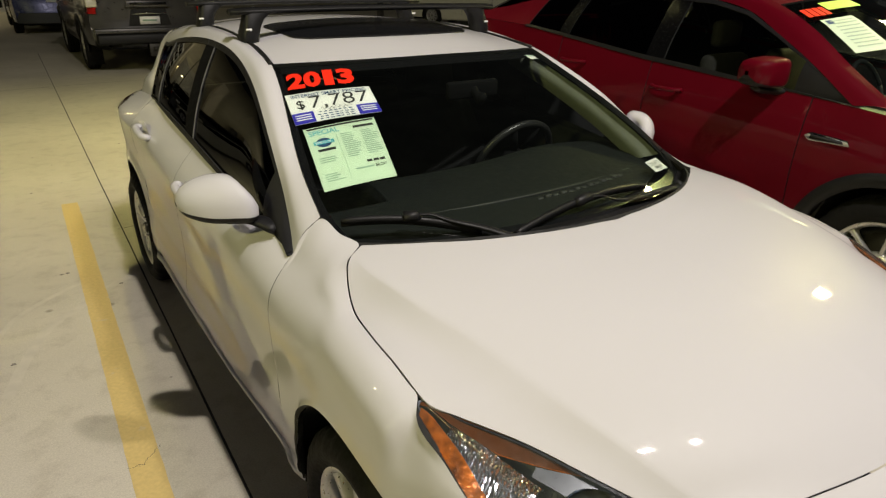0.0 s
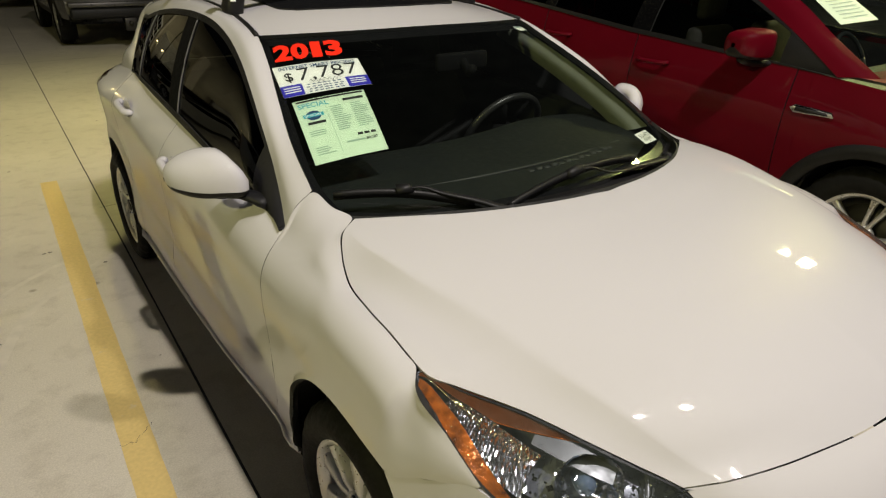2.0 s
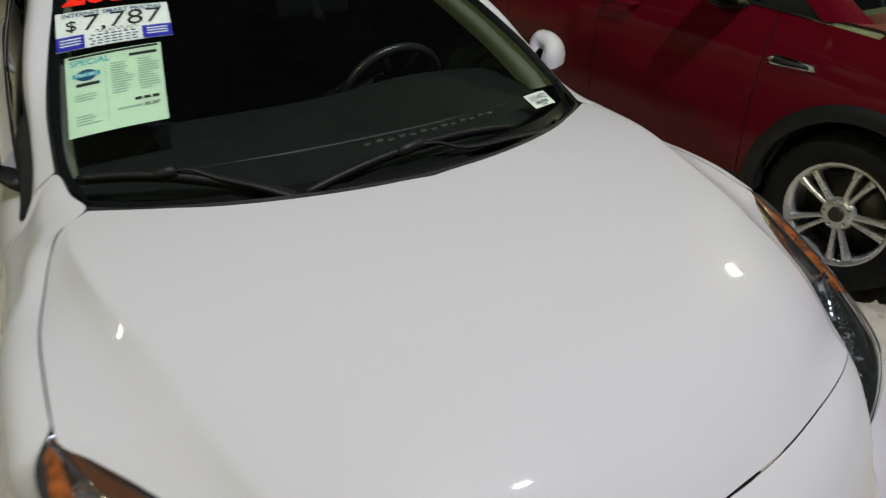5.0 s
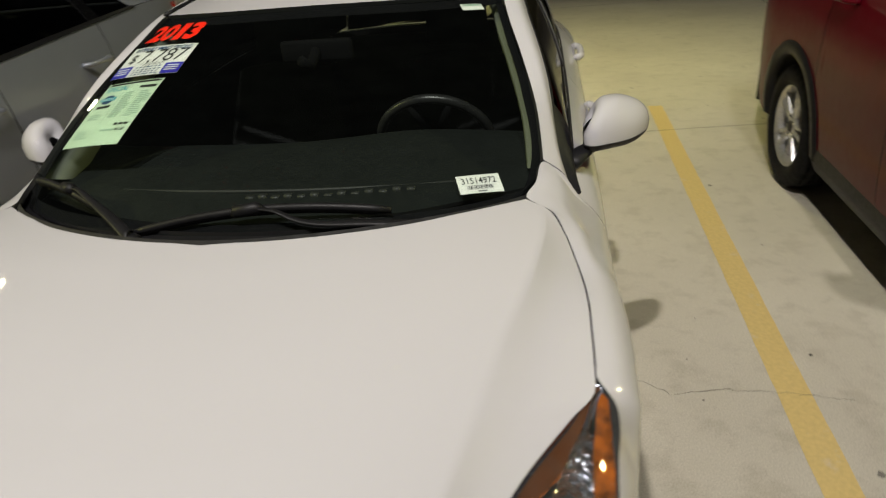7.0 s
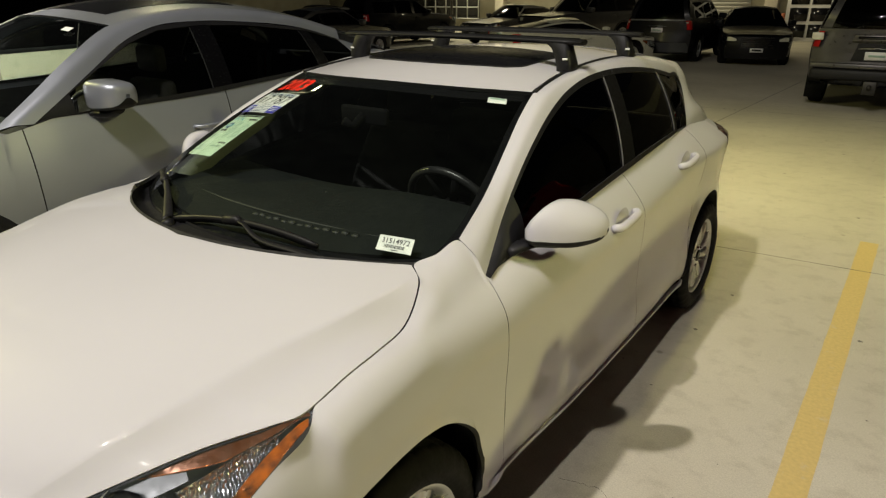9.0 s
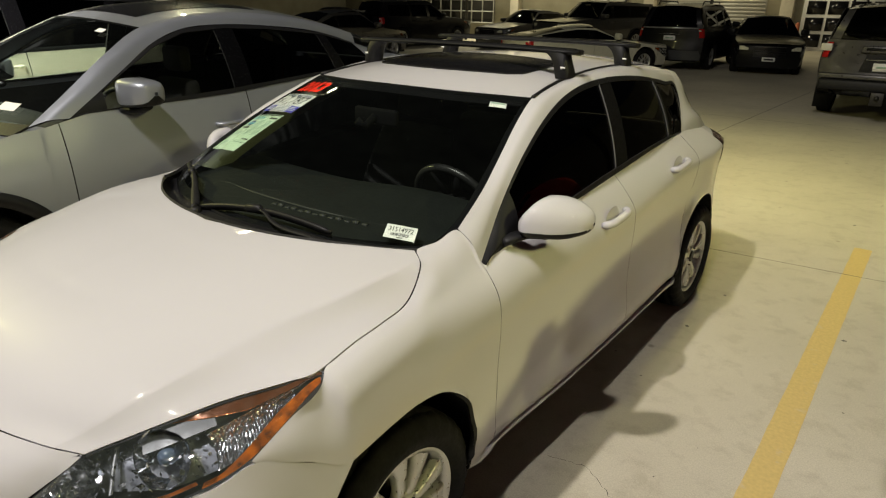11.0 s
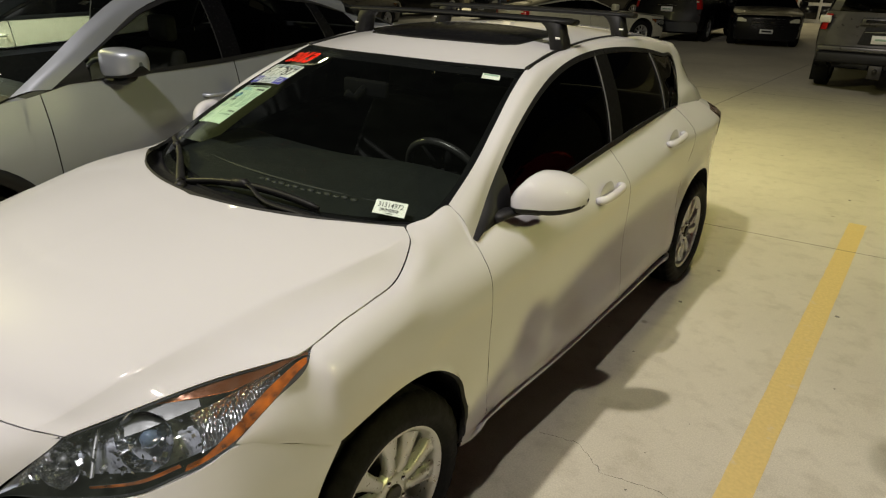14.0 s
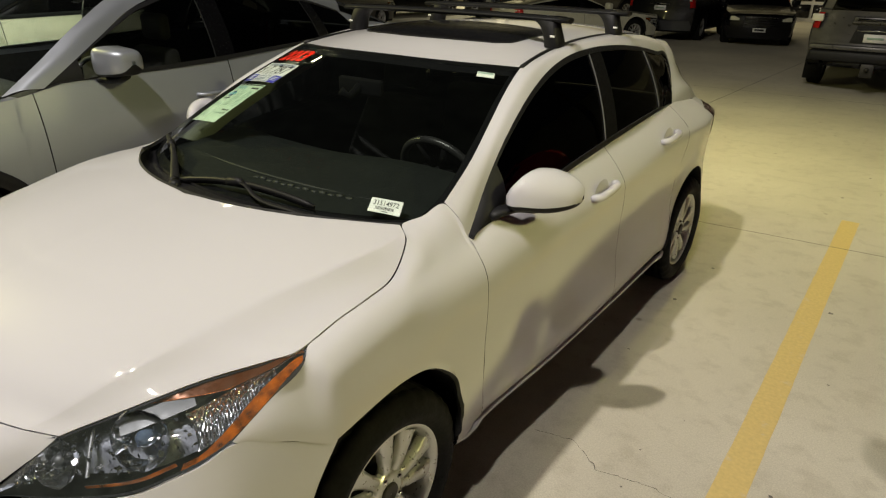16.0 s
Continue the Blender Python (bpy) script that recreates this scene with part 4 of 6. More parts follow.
        def inset(r, k, w):
            """A place in the lamp: row from the upper to the lower edge, column from the tip inwards, share of the depth."""
            i, f = min(int(r), 9), r - min(int(r), 9)
            j, h = min(int(k), 32), k - min(int(k), 32)
            p = lambda q: (q[i, j] * (1 - f) + q[i + 1, j] * f) * (1 - h) + (q[i, j + 1] * (1 - f) + q[i + 1, j + 1] * f) * h  # noqa: E731
            return p(g) * (1 - w) + p(back) * w

        ks = np.linspace(0.6, 17, 22)
        strip = np.array([[inset(0.15 + f * (3.4 - 3.1 * max(0, (k - 9) / 8)), k, 0.10 + 0.12 * f) for k in ks] for f in np.linspace(0, 1, 5)])
        panel("amber_lens", fix(strip), lamp, AMBER2, 0.002, False, "dark smoky amber upper reflector")
        part("amber_edge", tube_bm(fix(strip[-1, 10:]), 0.0012, 6), AMBER, lamp)
        part("serrated_edge", tube_bm(fix(np.array([inset(3.6 + 0.05 * (n % 2) + 0.9 * n / 40, 1.5 + 6.5 * n / 40, 0.12) for n in range(41)])), 0.0012, 5), REFLECTOR, lamp)
        outer = np.array([[inset(9.85 - f * max(0.35, 4.8 - 0.33 * k), k, 0.04 + 0.22 * f) for k in np.linspace(0.8, 15, 22)] for f in np.linspace(0, 1, 4)])
        panel("amber_lens", fix(outer), lamp, AMBER, 0.002, False, "amber side lens")
        for lo_r, hi_r in ((0.0, 0.30), (9.72, 10.0)):
            rim = np.array([[inset(r, k, 0.03) for k in np.linspace(0, 33, 40)] for r in (lo_r, hi_r)])
            panel("lamp_rim", fix(rim), lamp, LAMPDARK, 0.002, False, "black rim of the lamp")
        # fluted turn-signal reflector behind the tip
        jag = random.Random(3)
        flute = np.array([[inset(3.5 + 0.07 * k + (5.0 - 0.02 * k) * f, k, 0.34 + 0.22 * math.sin(math.pi * f) + 0.028 * (n % 2) + 0.03 * jag.random()) for f in np.linspace(0, 1, 16)] for n, k in enumerate(np.linspace(4.6, 13.8, 56))])
        bm = grid_bm(fix(flute))
        outward(bm, mid)
        part("turn_reflector", bm, REFLECTOR, lamp, "fluted clear turn-signal reflector", smooth=False)
        for k0, r0, k1, r1, w in ((22.4, 1.8, 23.4, 8.8, 0.52), (29.2, 2.5, 30.0, 7.8, 0.50)):
            blade = np.array([[inset(r0 + (r1 - r0) * f, k0 + (k1 - k0) * f + 0.22 * d, w + 0.12 * math.sin(math.pi * f)) for f in np.linspace(0, 1, 11)] for d in (-1, 0, 1)])
            blade[1] += np.array([0.003, -0.005, 0.003])
            panel("reflector_rib", fix(blade), lamp, GREYCHROME, 0.002, False)
        cover = np.array([[inset(1.2 + 2.6 * f, k, 0.22 + 0.10 * f) for k in np.linspace(12.5, 19.5, 14)] for f in np.linspace(0, 1, 6)])
        panel("lamp_cover", fix(cover), lamp, GREYCHROME, 0.002, False, "satin grey inner cover")
        foot = np.array([[inset(9.0 + 0.5 * f, k, 0.22 + 0.05 * f) for k in np.linspace(15.5, 23.0, 16)] for f in np.linspace(0, 1, 4)])
        panel("amber_foot", fix(foot), lamp, AMBER, 0.002, False)
        rnd = random.Random(8)
        for nm, (r, k, w), size, depth, turn in (("main_reflector", (5.4, 18.2, 0.42), 0.062, 0.062, 30), ("inner_reflector", (5.6, 26.2, 0.44), 0.050, 0.050, 22)):
            c = inset(r, k, w)
            m = Matrix.Translation((sgn * c[0], c[1] + 0.006, c[2])) @ Matrix.Rotation(radians(turn * sgn), 4, "Z") @ Matrix.Rotation(radians(-22), 4, "X")
            prof = [(-0.004, size + 0.003), (0.0, size), (depth * 0.30, size * 0.86), (depth * 0.58, size * 0.68), (depth * 0.82, size * 0.46), (depth, size * 0.2)]
            bm = lathe_bm(prof, 22, axis="y")
            for v in bm.verts:
                v.co += Vector((rnd.uniform(-1, 1), rnd.uniform(-1, 1), rnd.uniform(-1, 1))) * 0.0022
            bmesh.ops.transform(bm, matrix=m, verts=bm.verts)
            dish = part(nm, bm, REFLECTOR, lamp, "faceted chrome bowl", smooth=False)
            bm = lathe_bm([(depth * 0.95, size * 0.30), (depth * 0.30, size * 0.34), (depth * 0.12, size * 0.30), (0.0, size * 0.16), (-0.002, 0.0005)], 22, axis="y")
            bmesh.ops.transform(bm, matrix=m, verts=bm.verts)
            part("bulb_shield", bm, LENSBLUE if nm[0] == "m" else GREYCHROME, dish, "dark bluish bulb shield")
        # Loose mirror bits added inside the bowl for scattered glints.
        bits = bmesh.new()
        for _ in range(320):
            p = inset(rnd.uniform(2.2, 8.8), rnd.uniform(13, 30), rnd.uniform(0.34, 0.62)) * np.array([sgn, 1, 1])
            size = rnd.uniform(0.002, 0.006)
            a = np.array([rnd.gauss(0, 1) for _ in range(3)])
            b2 = np.array([rnd.gauss(0, 1) for _ in range(3)])
            a, b2 = a / np.linalg.norm(a) * size, b2 / np.linalg.norm(b2) * size
            bits.faces.new([bits.verts.new(q) for q in (p - a - b2, p + a - b2, p + a + b2, p - a + b2)])
        tagged(part("glint_bits", bits, REFLECTOR, lamp, smooth=False), kind="stuff")

    # wheels and wheel wells
    for y in (0.0, WB):
        for sgn in (1, -1):
            wheel(car, (sgn * (0.765 if y < 1 else 0.750), y, WZ), sgn, spokes=10, broad=True)
            prof = [(math.cos(a) * 0.365, math.sin(a) * 0.365 + 0.335) for a in np.linspace(-0.10, math.pi + 0.10, 26)]
            g = np.array([[(sgn * x, y + c, s) for c, s in prof] for x in (0.50, 0.70, 0.850 if y < 1 else 0.815)])
            part("wheel_liner", grid_bm(g), SHELL, car)
            part("wheel_liner", grid_bm(np.array([[(sgn * 0.50, y + c * f, 0.335 + (s - 0.335) * f) for c, s in prof] for f in (1, 0.05)])), SHELL, car)
    part("floor_pan", box_bm((-0.70, -0.80, 0.17), (0.70, 3.40, 0.22)), SHELL, car)

    # cabin
    rows = [
        [(-0.70, 0.40, 1.005), (-0.35, 0.22, 1.012), (0, 0.17, 1.010), (0.35, 0.22, 1.012), (0.70, 0.40, 1.005)],
        [(-0.72, 0.60, 1.022), (-0.35, 0.45, 1.045), (0, 0.42, 1.046), (0.35, 0.45, 1.048), (0.72, 0.60, 1.022)],
        [(-0.72, 0.82, 1.000), (-0.35, 0.70, 1.035), (0, 0.70, 1.035), (0.35, 0.70, 1.062), (0.72, 0.82, 1.000)],
        [(-0.72, 0.90, 0.90), (-0.35, 0.88, 0.90), (0, 0.88, 0.88), (0.35, 0.86, 0.92), (0.72, 0.90, 0.90)],
        [(-0.72, 0.86, 0.60), (-0.35, 0.85, 0.60), (0, 0.86, 0.60), (0.35, 0.85, 0.60), (0.72, 0.86, 0.60)],
    ]
    dash = part("dashboard", grid_bm(loft(rows, 31, 26)), CABIN, car, "dark grey dashboard", thick=0.01)
    for k in range(13):
        x = -0.03 + 0.034 * k
        y = 0.285 + 0.14 * (x / 0.7) ** 2
        part("demister_slot", box_bm((x, y, 1.022), (x + 0.020, y + 0.016, 1.032 + 0.004 * (k % 2))), GREYTRIM, dash)
    ridge = [(x, 0.315 + 0.14 * (x / 0.7) ** 2, 1.036 - 0.02 * (x / 0.6) ** 2) for x in np.linspace(-0.42, 0.50, 20)]
    part("dash_ridge", tube_bm(ridge, 0.005, 6), GREYTRIM, dash)
    wheel_c = Matrix.Translation((0.360, 0.875, 0.962)) @ Matrix.Rotation(radians(-64), 4, "X")
    bm = bmesh.new()
    ring = [(math.cos(a) * 0.183, math.sin(a) * 0.183, 0) for a in np.linspace(0, 2 * math.pi, 41)]
    tube_bm(ring, 0.015, 10, bm)
    bmesh.ops.transform(bm, matrix=wheel_c, verts=bm.verts)
    sw = part("steering_wheel", bm, GLOSSCABIN, car, "black leather steering wheel")
    bm = box_bm((-0.07, -0.06, -0.035), (0.07, 0.05, 0.02))
    for a in (0, 180, 250, 290):
        c, s = math.cos(radians(a)), math.sin(radians(a))
        tube_bm([(c * 0.05, s * 0.05, 0), (c * 0.175, s * 0.175, 0)], 0.016, 8, bm)
    bmesh.ops.transform(bm, matrix=wheel_c, verts=bm.verts)
    part("wheel_boss", bm, PILLAR, sw)
    for x in (-0.36, 0.36):
        st = new("front_seat")
        st.parent = car
        rows = [[(x - 0.25, 1.28, 0.55), (x, 1.24, 0.56), (x + 0.25, 1.28, 0.55)], [(x - 0.25, 1.36, 0.85), (x, 1.33, 0.85), (x + 0.25, 1.36, 0.85)], [(x - 0.20, 1.46, 1.10), (x, 1.44, 1.12), (x + 0.20, 1.46, 1.10)]]
        f = loft(rows, 12, 14)
        part("backrest", grid_bm(np.concatenate([f, (f + np.array([0, 0.10, 0]))[::-1]])), CLOTH, st)
        part("seat_base", box_bm((x - 0.25, 0.86, 0.42), (x + 0.25, 1.35, 0.56)), CLOTH, st, bevel=0.04)
        part("head_rest", box_bm((x - 0.13, 1.47, 1.15), (x + 0.13, 1.56, 1.32), taper=(0.85, 0.85)), CLOTH, st, bevel=0.03)
    part("rear_bench", box_bm((-0.66, 2.15, 0.45), (0.66, 2.35, 1.08), taper=(0.9, 0.8)), CLOTH, car, bevel=0.05)
    part("cabin_floor", box_bm((-0.74, 0.6, 0.26), (0.74, 3.0, 0.30)), CABIN, car)
    head = loft(both_halves([[(0, 0.98, 1.392), (0.3, 1.0, 1.384), (0.53, 1.09, 1.35)], [(0, 1.6, 1.446), (0.3, 1.6, 1.436), (0.54, 1.6, 1.40)], [(0, 2.6, 1.41), (0.3, 2.6, 1.40), (0.52, 2.6, 1.36)]]), 20, 14)
    part("headliner", grid_bm(head), PALETRIM, car)
    for sgn in (1, -1):
        edge = curve_points([(x, y, ws_z(x, y)) for x, y in WS_EDGE[1:]], 24)
        g = [[(sgn * (p[0] + a), p[1] + b, p[2] + c) for p in edge] for a, b, c in ((-0.006, 0.004, -0.022), (-0.034, 0.030, -0.034), (-0.040, 0.075, -0.052), (-0.020, 0.115, -0.075))]
        part("pillar_trim", grid_bm(np.array(g)), PALETRIM, car, "pale pillar trim")
        g = np.array([[(sgn * (side_x(y, belt(y)) - o), y, z if z < 0.9 else belt(y) + z - 1) for y in np.linspace(0.47, 2.4, 14)] for o, z in ((0.07, 0.30), (0.07, 0.6), (0.06, 0.93), (0.045, 1.0), (0.004, 1.012))])
        part("door_lining", grid_bm(g), CABIN, car)
    part("rear_view_mirror", box_bm((-0.06, 0.745, 1.262), (0.16, 0.772, 1.325)), PILLAR, car, bevel=0.01)
    part("mirror_foot", tube_bm([(0.03, 0.67, ws_z(0.03, 0.67) - 0.012), (0.045, 0.70, 1.26), (0.05, 0.75, 1.295)], 0.016, 8), PILLAR, car)
    part("body_inside", shell, SHELL, car)
    return car, screen


AMBER2 = surface("smoky_amber_lens", (0.10, 0.030, 0.006), 0.16, 0.3, 0.20, 14.0, coat=0.5, spec=0.3)
GREYCHROME = surface("satin_grey_reflector", (0.085, 0.09, 0.10), 0.40, 0.5, 0.10, 12.0)
LENSBLUE = surface("bluish_projector_glass", (0.10, 0.14, 0.22), 0.05, 0.2, 0.1, 30.0, coat=1.0)
SMOKED = surface("smoky_tail_lens", (0.045, 0.014, 0.010), 0.15, 0, 0.2, 30.0, coat=0.6)
SEAL = surface("grey_rubber_glass_seal", (0.09, 0.09, 0.09), 0.45, 0, 0.1, 20.0)
GREYTRIM = surface("grey_slot_edge", (0.027, 0.029, 0.027), 0.6)
GLOSSCABIN = surface("smooth_black_leather", (0.02, 0.02, 0.02), 0.35, 0, 0.2, 20.0)
hatchback, screen = build_hatchback()


# ---- roof rack ----
rack = thing("roof_rack", "black roof rack with two crossbars clamped on feet", "roof rack")
for y, half in ((1.375, 0.600), (2.0, 0.592)):
    z = 1.538
    pts = [(x, y, z - 0.006 * (x / half) ** 2) for x in np.linspace(-half, half, 13)]
    bar = part("crossbar", tube_bm(pts, 0.034, 14, flat=0.34), TRIM, rack, "black aero crossbar")
    groove = [(x, y, z + 0.0128 - 0.006 * (x / half) ** 2) for x in np.linspace(-half * 0.97, half * 0.97, 13)]
    part("bar_groove", tube_bm(groove, 0.006, 6, flat=0.25), GLOSSBLACK, bar)
    for sgn in (1, -1):
        rows = []
        for x0, x1, yy, zz in ((0.506, 0.572, 0.044, 1.428), (0.502, 0.572, 0.045, 1.450), (0.494, 0.563, 0.043, 1.478), (0.478, 0.556, 0.038, 1.505), (0.440, 0.552, 0.030, 1.532)):
            o = 0.0 if y < 2 else -0.012
            ring = []
            for k in range(16):
                a = 2 * math.pi * k / 16
                c, s = math.cos(a), math.sin(a)
                ring.append((sgn * ((x0 + x1) / 2 + o + (x1 - x0) / 2 * abs(c) ** 0.6 * (1 if c > 0 else -1)), y + yy * abs(s) ** 0.6 * (1 if s > 0 else -1), zz))
            rows.append(ring)
        bm = grid_bm(np.array([curve_points([r[k] for r in rows], 14) for k in range(16)]).transpose(1, 0, 2), close=True)
        foot = part("rack_foot", bm, TRIM, rack, "black plastic foot")
        part("foot_badge", box_bm((sgn * 0.548 - 0.010, y - 0.0445, 1.468), (sgn * 0.548 + 0.010, y - 0.0425, 1.476)), PAPER, foot)


# ---- papers stuck on the windshield ----
def stuck(corners, lift):
    """Maps (u, v) in the unit square to the glass; corners: upper left, upper right, lower right, lower left as (x, y)."""
    a, b, c, d = (np.array(p, float) for p in corners)

    def at(u, v, extra=0.0):
        p = (d + (c - d) * u) * (1 - v) + (a + (b - a) * u) * v
        return (p[0], p[1], ws_z(p[0], p[1]) + lift + extra)

    return at


def sheet_bm(at, u0, v0, u1, v1, extra, n=8, bm=None, thick=0.0006):
    us, vs = np.linspace(u0, u1, n), np.linspace(v0, v1, n)
    g = np.array([[at(u, v, extra) for u in us] for v in vs])
    bm = grid_bm(g, bm)
    return bm


def words_on(name, text, at, u0, v0, u1, v1, mat, parent, extra, bold=0.0, slant=0.0):
    me = word_mesh(text, bold)
    bm = bmesh.new()
    bm.from_mesh(me)
    bpy.data.meshes.remove(me)
    for v in bm.verts:
        x, y = v.co.x, v.co.y
        v.co = at(u0 + (u1 - u0) * x + slant * (y - 0.5), v0 + (v1 - v0) * y, extra)
    return part(name, bm, mat, parent, smooth=False)


year = thing("year_sticker", "fluorescent red year numerals stuck on the windshield", "sticker")
at = stuck([(-0.560, 0.978), (-0.350, 0.916), (-0.378, 0.832), (-0.586, 0.894)], -0.003)
for k, ch in enumerate("2013"):
    words_on("numeral", ch, at, 0.25 * k + (0.05 if k == 2 else 0), 0.03, 0.25 * k + (0.20 if k == 2 else 0.26), 1.0, NEONRED, year, 0.0004 * k, 0.05)

price = thing("price_sign", "white price sign with blue corners stuck on the windshield", "sign")
at = stuck([(-0.606, 0.877), (-0.342, 0.804), (-0.364, 0.676), (-0.632, 0.735)], -0.0035)
body = part("sign_sheet", sheet_bm(at, 0, 0, 1, 1, 0), PAPER, price, thick=0.0008)
part("blue_corner", sheet_bm(at, 0, 0, 0.24, 0.34, 0.0012), BLUEINK, price)
part("blue_corner", sheet_bm(at, 0.74, 0.0, 1.0, 0.34, 0.0012), BLUEINK, price)
words_on("heading", "INTERNET SMART PRICING", at, 0.06, 0.83, 0.94, 0.95, NAVYINK, price, 0.0012, 0.012)
words_on("amount", "$", at, 0.09, 0.42, 0.18, 0.74, INK, price, 0.0012, 0.01)
words_on("amount", "7,787", at, 0.24, 0.36, 0.93, 0.84, INK, price, 0.0012, -0.004, 0.02)
for v, w in ((0.27, 0.40), (0.19, 0.44), (0.12, 0.40), (0.05, 0.42)):
    for n in range(7):
        u = 0.50 - w / 2 + w * n / 7
        part("print_bar", sheet_bm(at, u, v - 0.014, u + w / 7 * (0.55 + 0.08 * ((n * 5) % 4)), v + 0.014, 0.0012, 3), NAVYINK, price)
for u0 in (0.03, 0.78):
    for v in (0.25, 0.18, 0.11):
        part("print_bar", sheet_bm(at, u0, v - 0.015, u0 + 0.18, v + 0.015, 0.002, 4), PAPER, price)
scrawl = [(0.34 + 0.36 * n / 40, 0.36 + 0.045 * math.sin(n * 1.05) + 0.02 * math.sin(n * 0.37)) for n in range(41)]
part("ink_scrawl", grid_bm(np.array([[at(u, v + d, 0.0013) for u, v in scrawl] for d in (-0.010, 0.010)])), INK, price, "handwritten black scrawl")

form = thing("vehicle_sheet", "mint green printed vehicle sheet on the windshield", "paper")
at = stuck([(-0.619, 0.712), (-0.400, 0.668), (-0.452, 0.437), (-0.663, 0.479)], -0.006)
part("paper_sheet", sheet_bm(at, 0, 0, 1, 1, 0), MINT, form, thick=0.0006)
part("top_line", sheet_bm(at, 0.04, 0.955, 0.97, 0.985, 0.0008), INK, form)
words_on("heading", "SPECIAL", at, 0.05, 0.85, 0.46, 0.93, TEAL, form, 0.0010, 0.004)
seal = bmesh.new()
cv = [seal.verts.new(at(0.21 + 0.105 * math.cos(a), 0.715 + 0.075 * math.sin(a), 0.0010)) for a in np.linspace(0, 2 * math.pi, 24, endpoint=False)]
seal.faces.new(cv)
part("seal", seal, NAVYINK, form)
words_on("seal_words", "SPECIAL", at, 0.09, 0.70, 0.33, 0.735, PAPER, form, 0.0018)
part("seal_ribbon", sheet_bm(at, 0.07, 0.69, 0.35, 0.745, 0.0014, 4), TEAL, form)
part("logo_bar", sheet_bm(at, 0.10, 0.575, 0.34, 0.615, 0.0010, 4), INK, form)
rng = random.Random(4)
for c0, c1, top, rows in ((0.46, 0.70, 0.80, 13), (0.74, 0.97, 0.80, 13), (0.08, 0.34, 0.47, 3), (0.08, 0.34, 0.22, 4)):
    bm = bmesh.new()
    for r in range(rows):
        v = top - 0.032 * r
        sheet_bm(at, c0, v - 0.007, c0 + (c1 - c0) * rng.uniform(0.55, 1.0), v + 0.007, 0.0008, 3, bm)
    part("print_block", bm, GREYINK, form)
words_on("price_line", "$8,287", at, 0.77, 0.19, 0.93, 0.235, INK, form, 0.0009, 0.01)
part("print_bar", sheet_bm(at, 0.50, 0.20, 0.75, 0.225, 0.0009, 4), GREYINK, form)
for u in (0.68, 0.77, 0.86):
    part("print_box", sheet_bm(at, u, 0.28, u + 0.07, 0.315, 0.0009, 3), INK, form)
part("print_bar", sheet_bm(at, 0.66, 0.86, 0.95, 0.90, 0.0009, 4), INK, form)
part("column_line", sheet_bm(at, 0.40, 0.08, 0.405, 0.82, 0.0009, 3), GREYINK, form)

tag = thing("stock_sticker", "white stock number sticker low on the windshield", "sticker")
at = stuck([(0.502, 0.319), (0.602, 0.350), (0.620, 0.307), (0.519, 0.276)], -0.0035)
part("sticker_sheet", sheet_bm(at, 0, 0, 1, 1, 0), PAPER, tag)
words_on("stock_number", "31514972", at, 0.10, 0.50, 0.90, 0.84, INK, tag, 0.0008, 0.008)
bm = bmesh.new()
for k in range(16):
    u = 0.20 + 0.038 * k
    sheet_bm(at, u, 0.20, u + 0.014 + 0.012 * (k * 7 % 3) / 2, 0.42, 0.0008, 3, bm)
part("barcode", bm, INK, tag)
part("print_bar", sheet_bm(at, 0.42, 0.07, 0.62, 0.12, 0.0008, 3), INK, tag)
small = thing("oil_sticker", "small pale sticker in the windshield's upper corner", "sticker")
at = stuck([(0.454, 0.952), (0.516, 0.971), (0.530, 0.944), (0.467, 0.922)], -0.0035)
part("sticker_sheet", sheet_bm(at, 0, 0, 1, 1, 0, 4), PAPER, small)
part("print_bar", sheet_bm(at, 0.08, 0.62, 0.92, 0.9, 0.0008, 4), GREYINK, small)


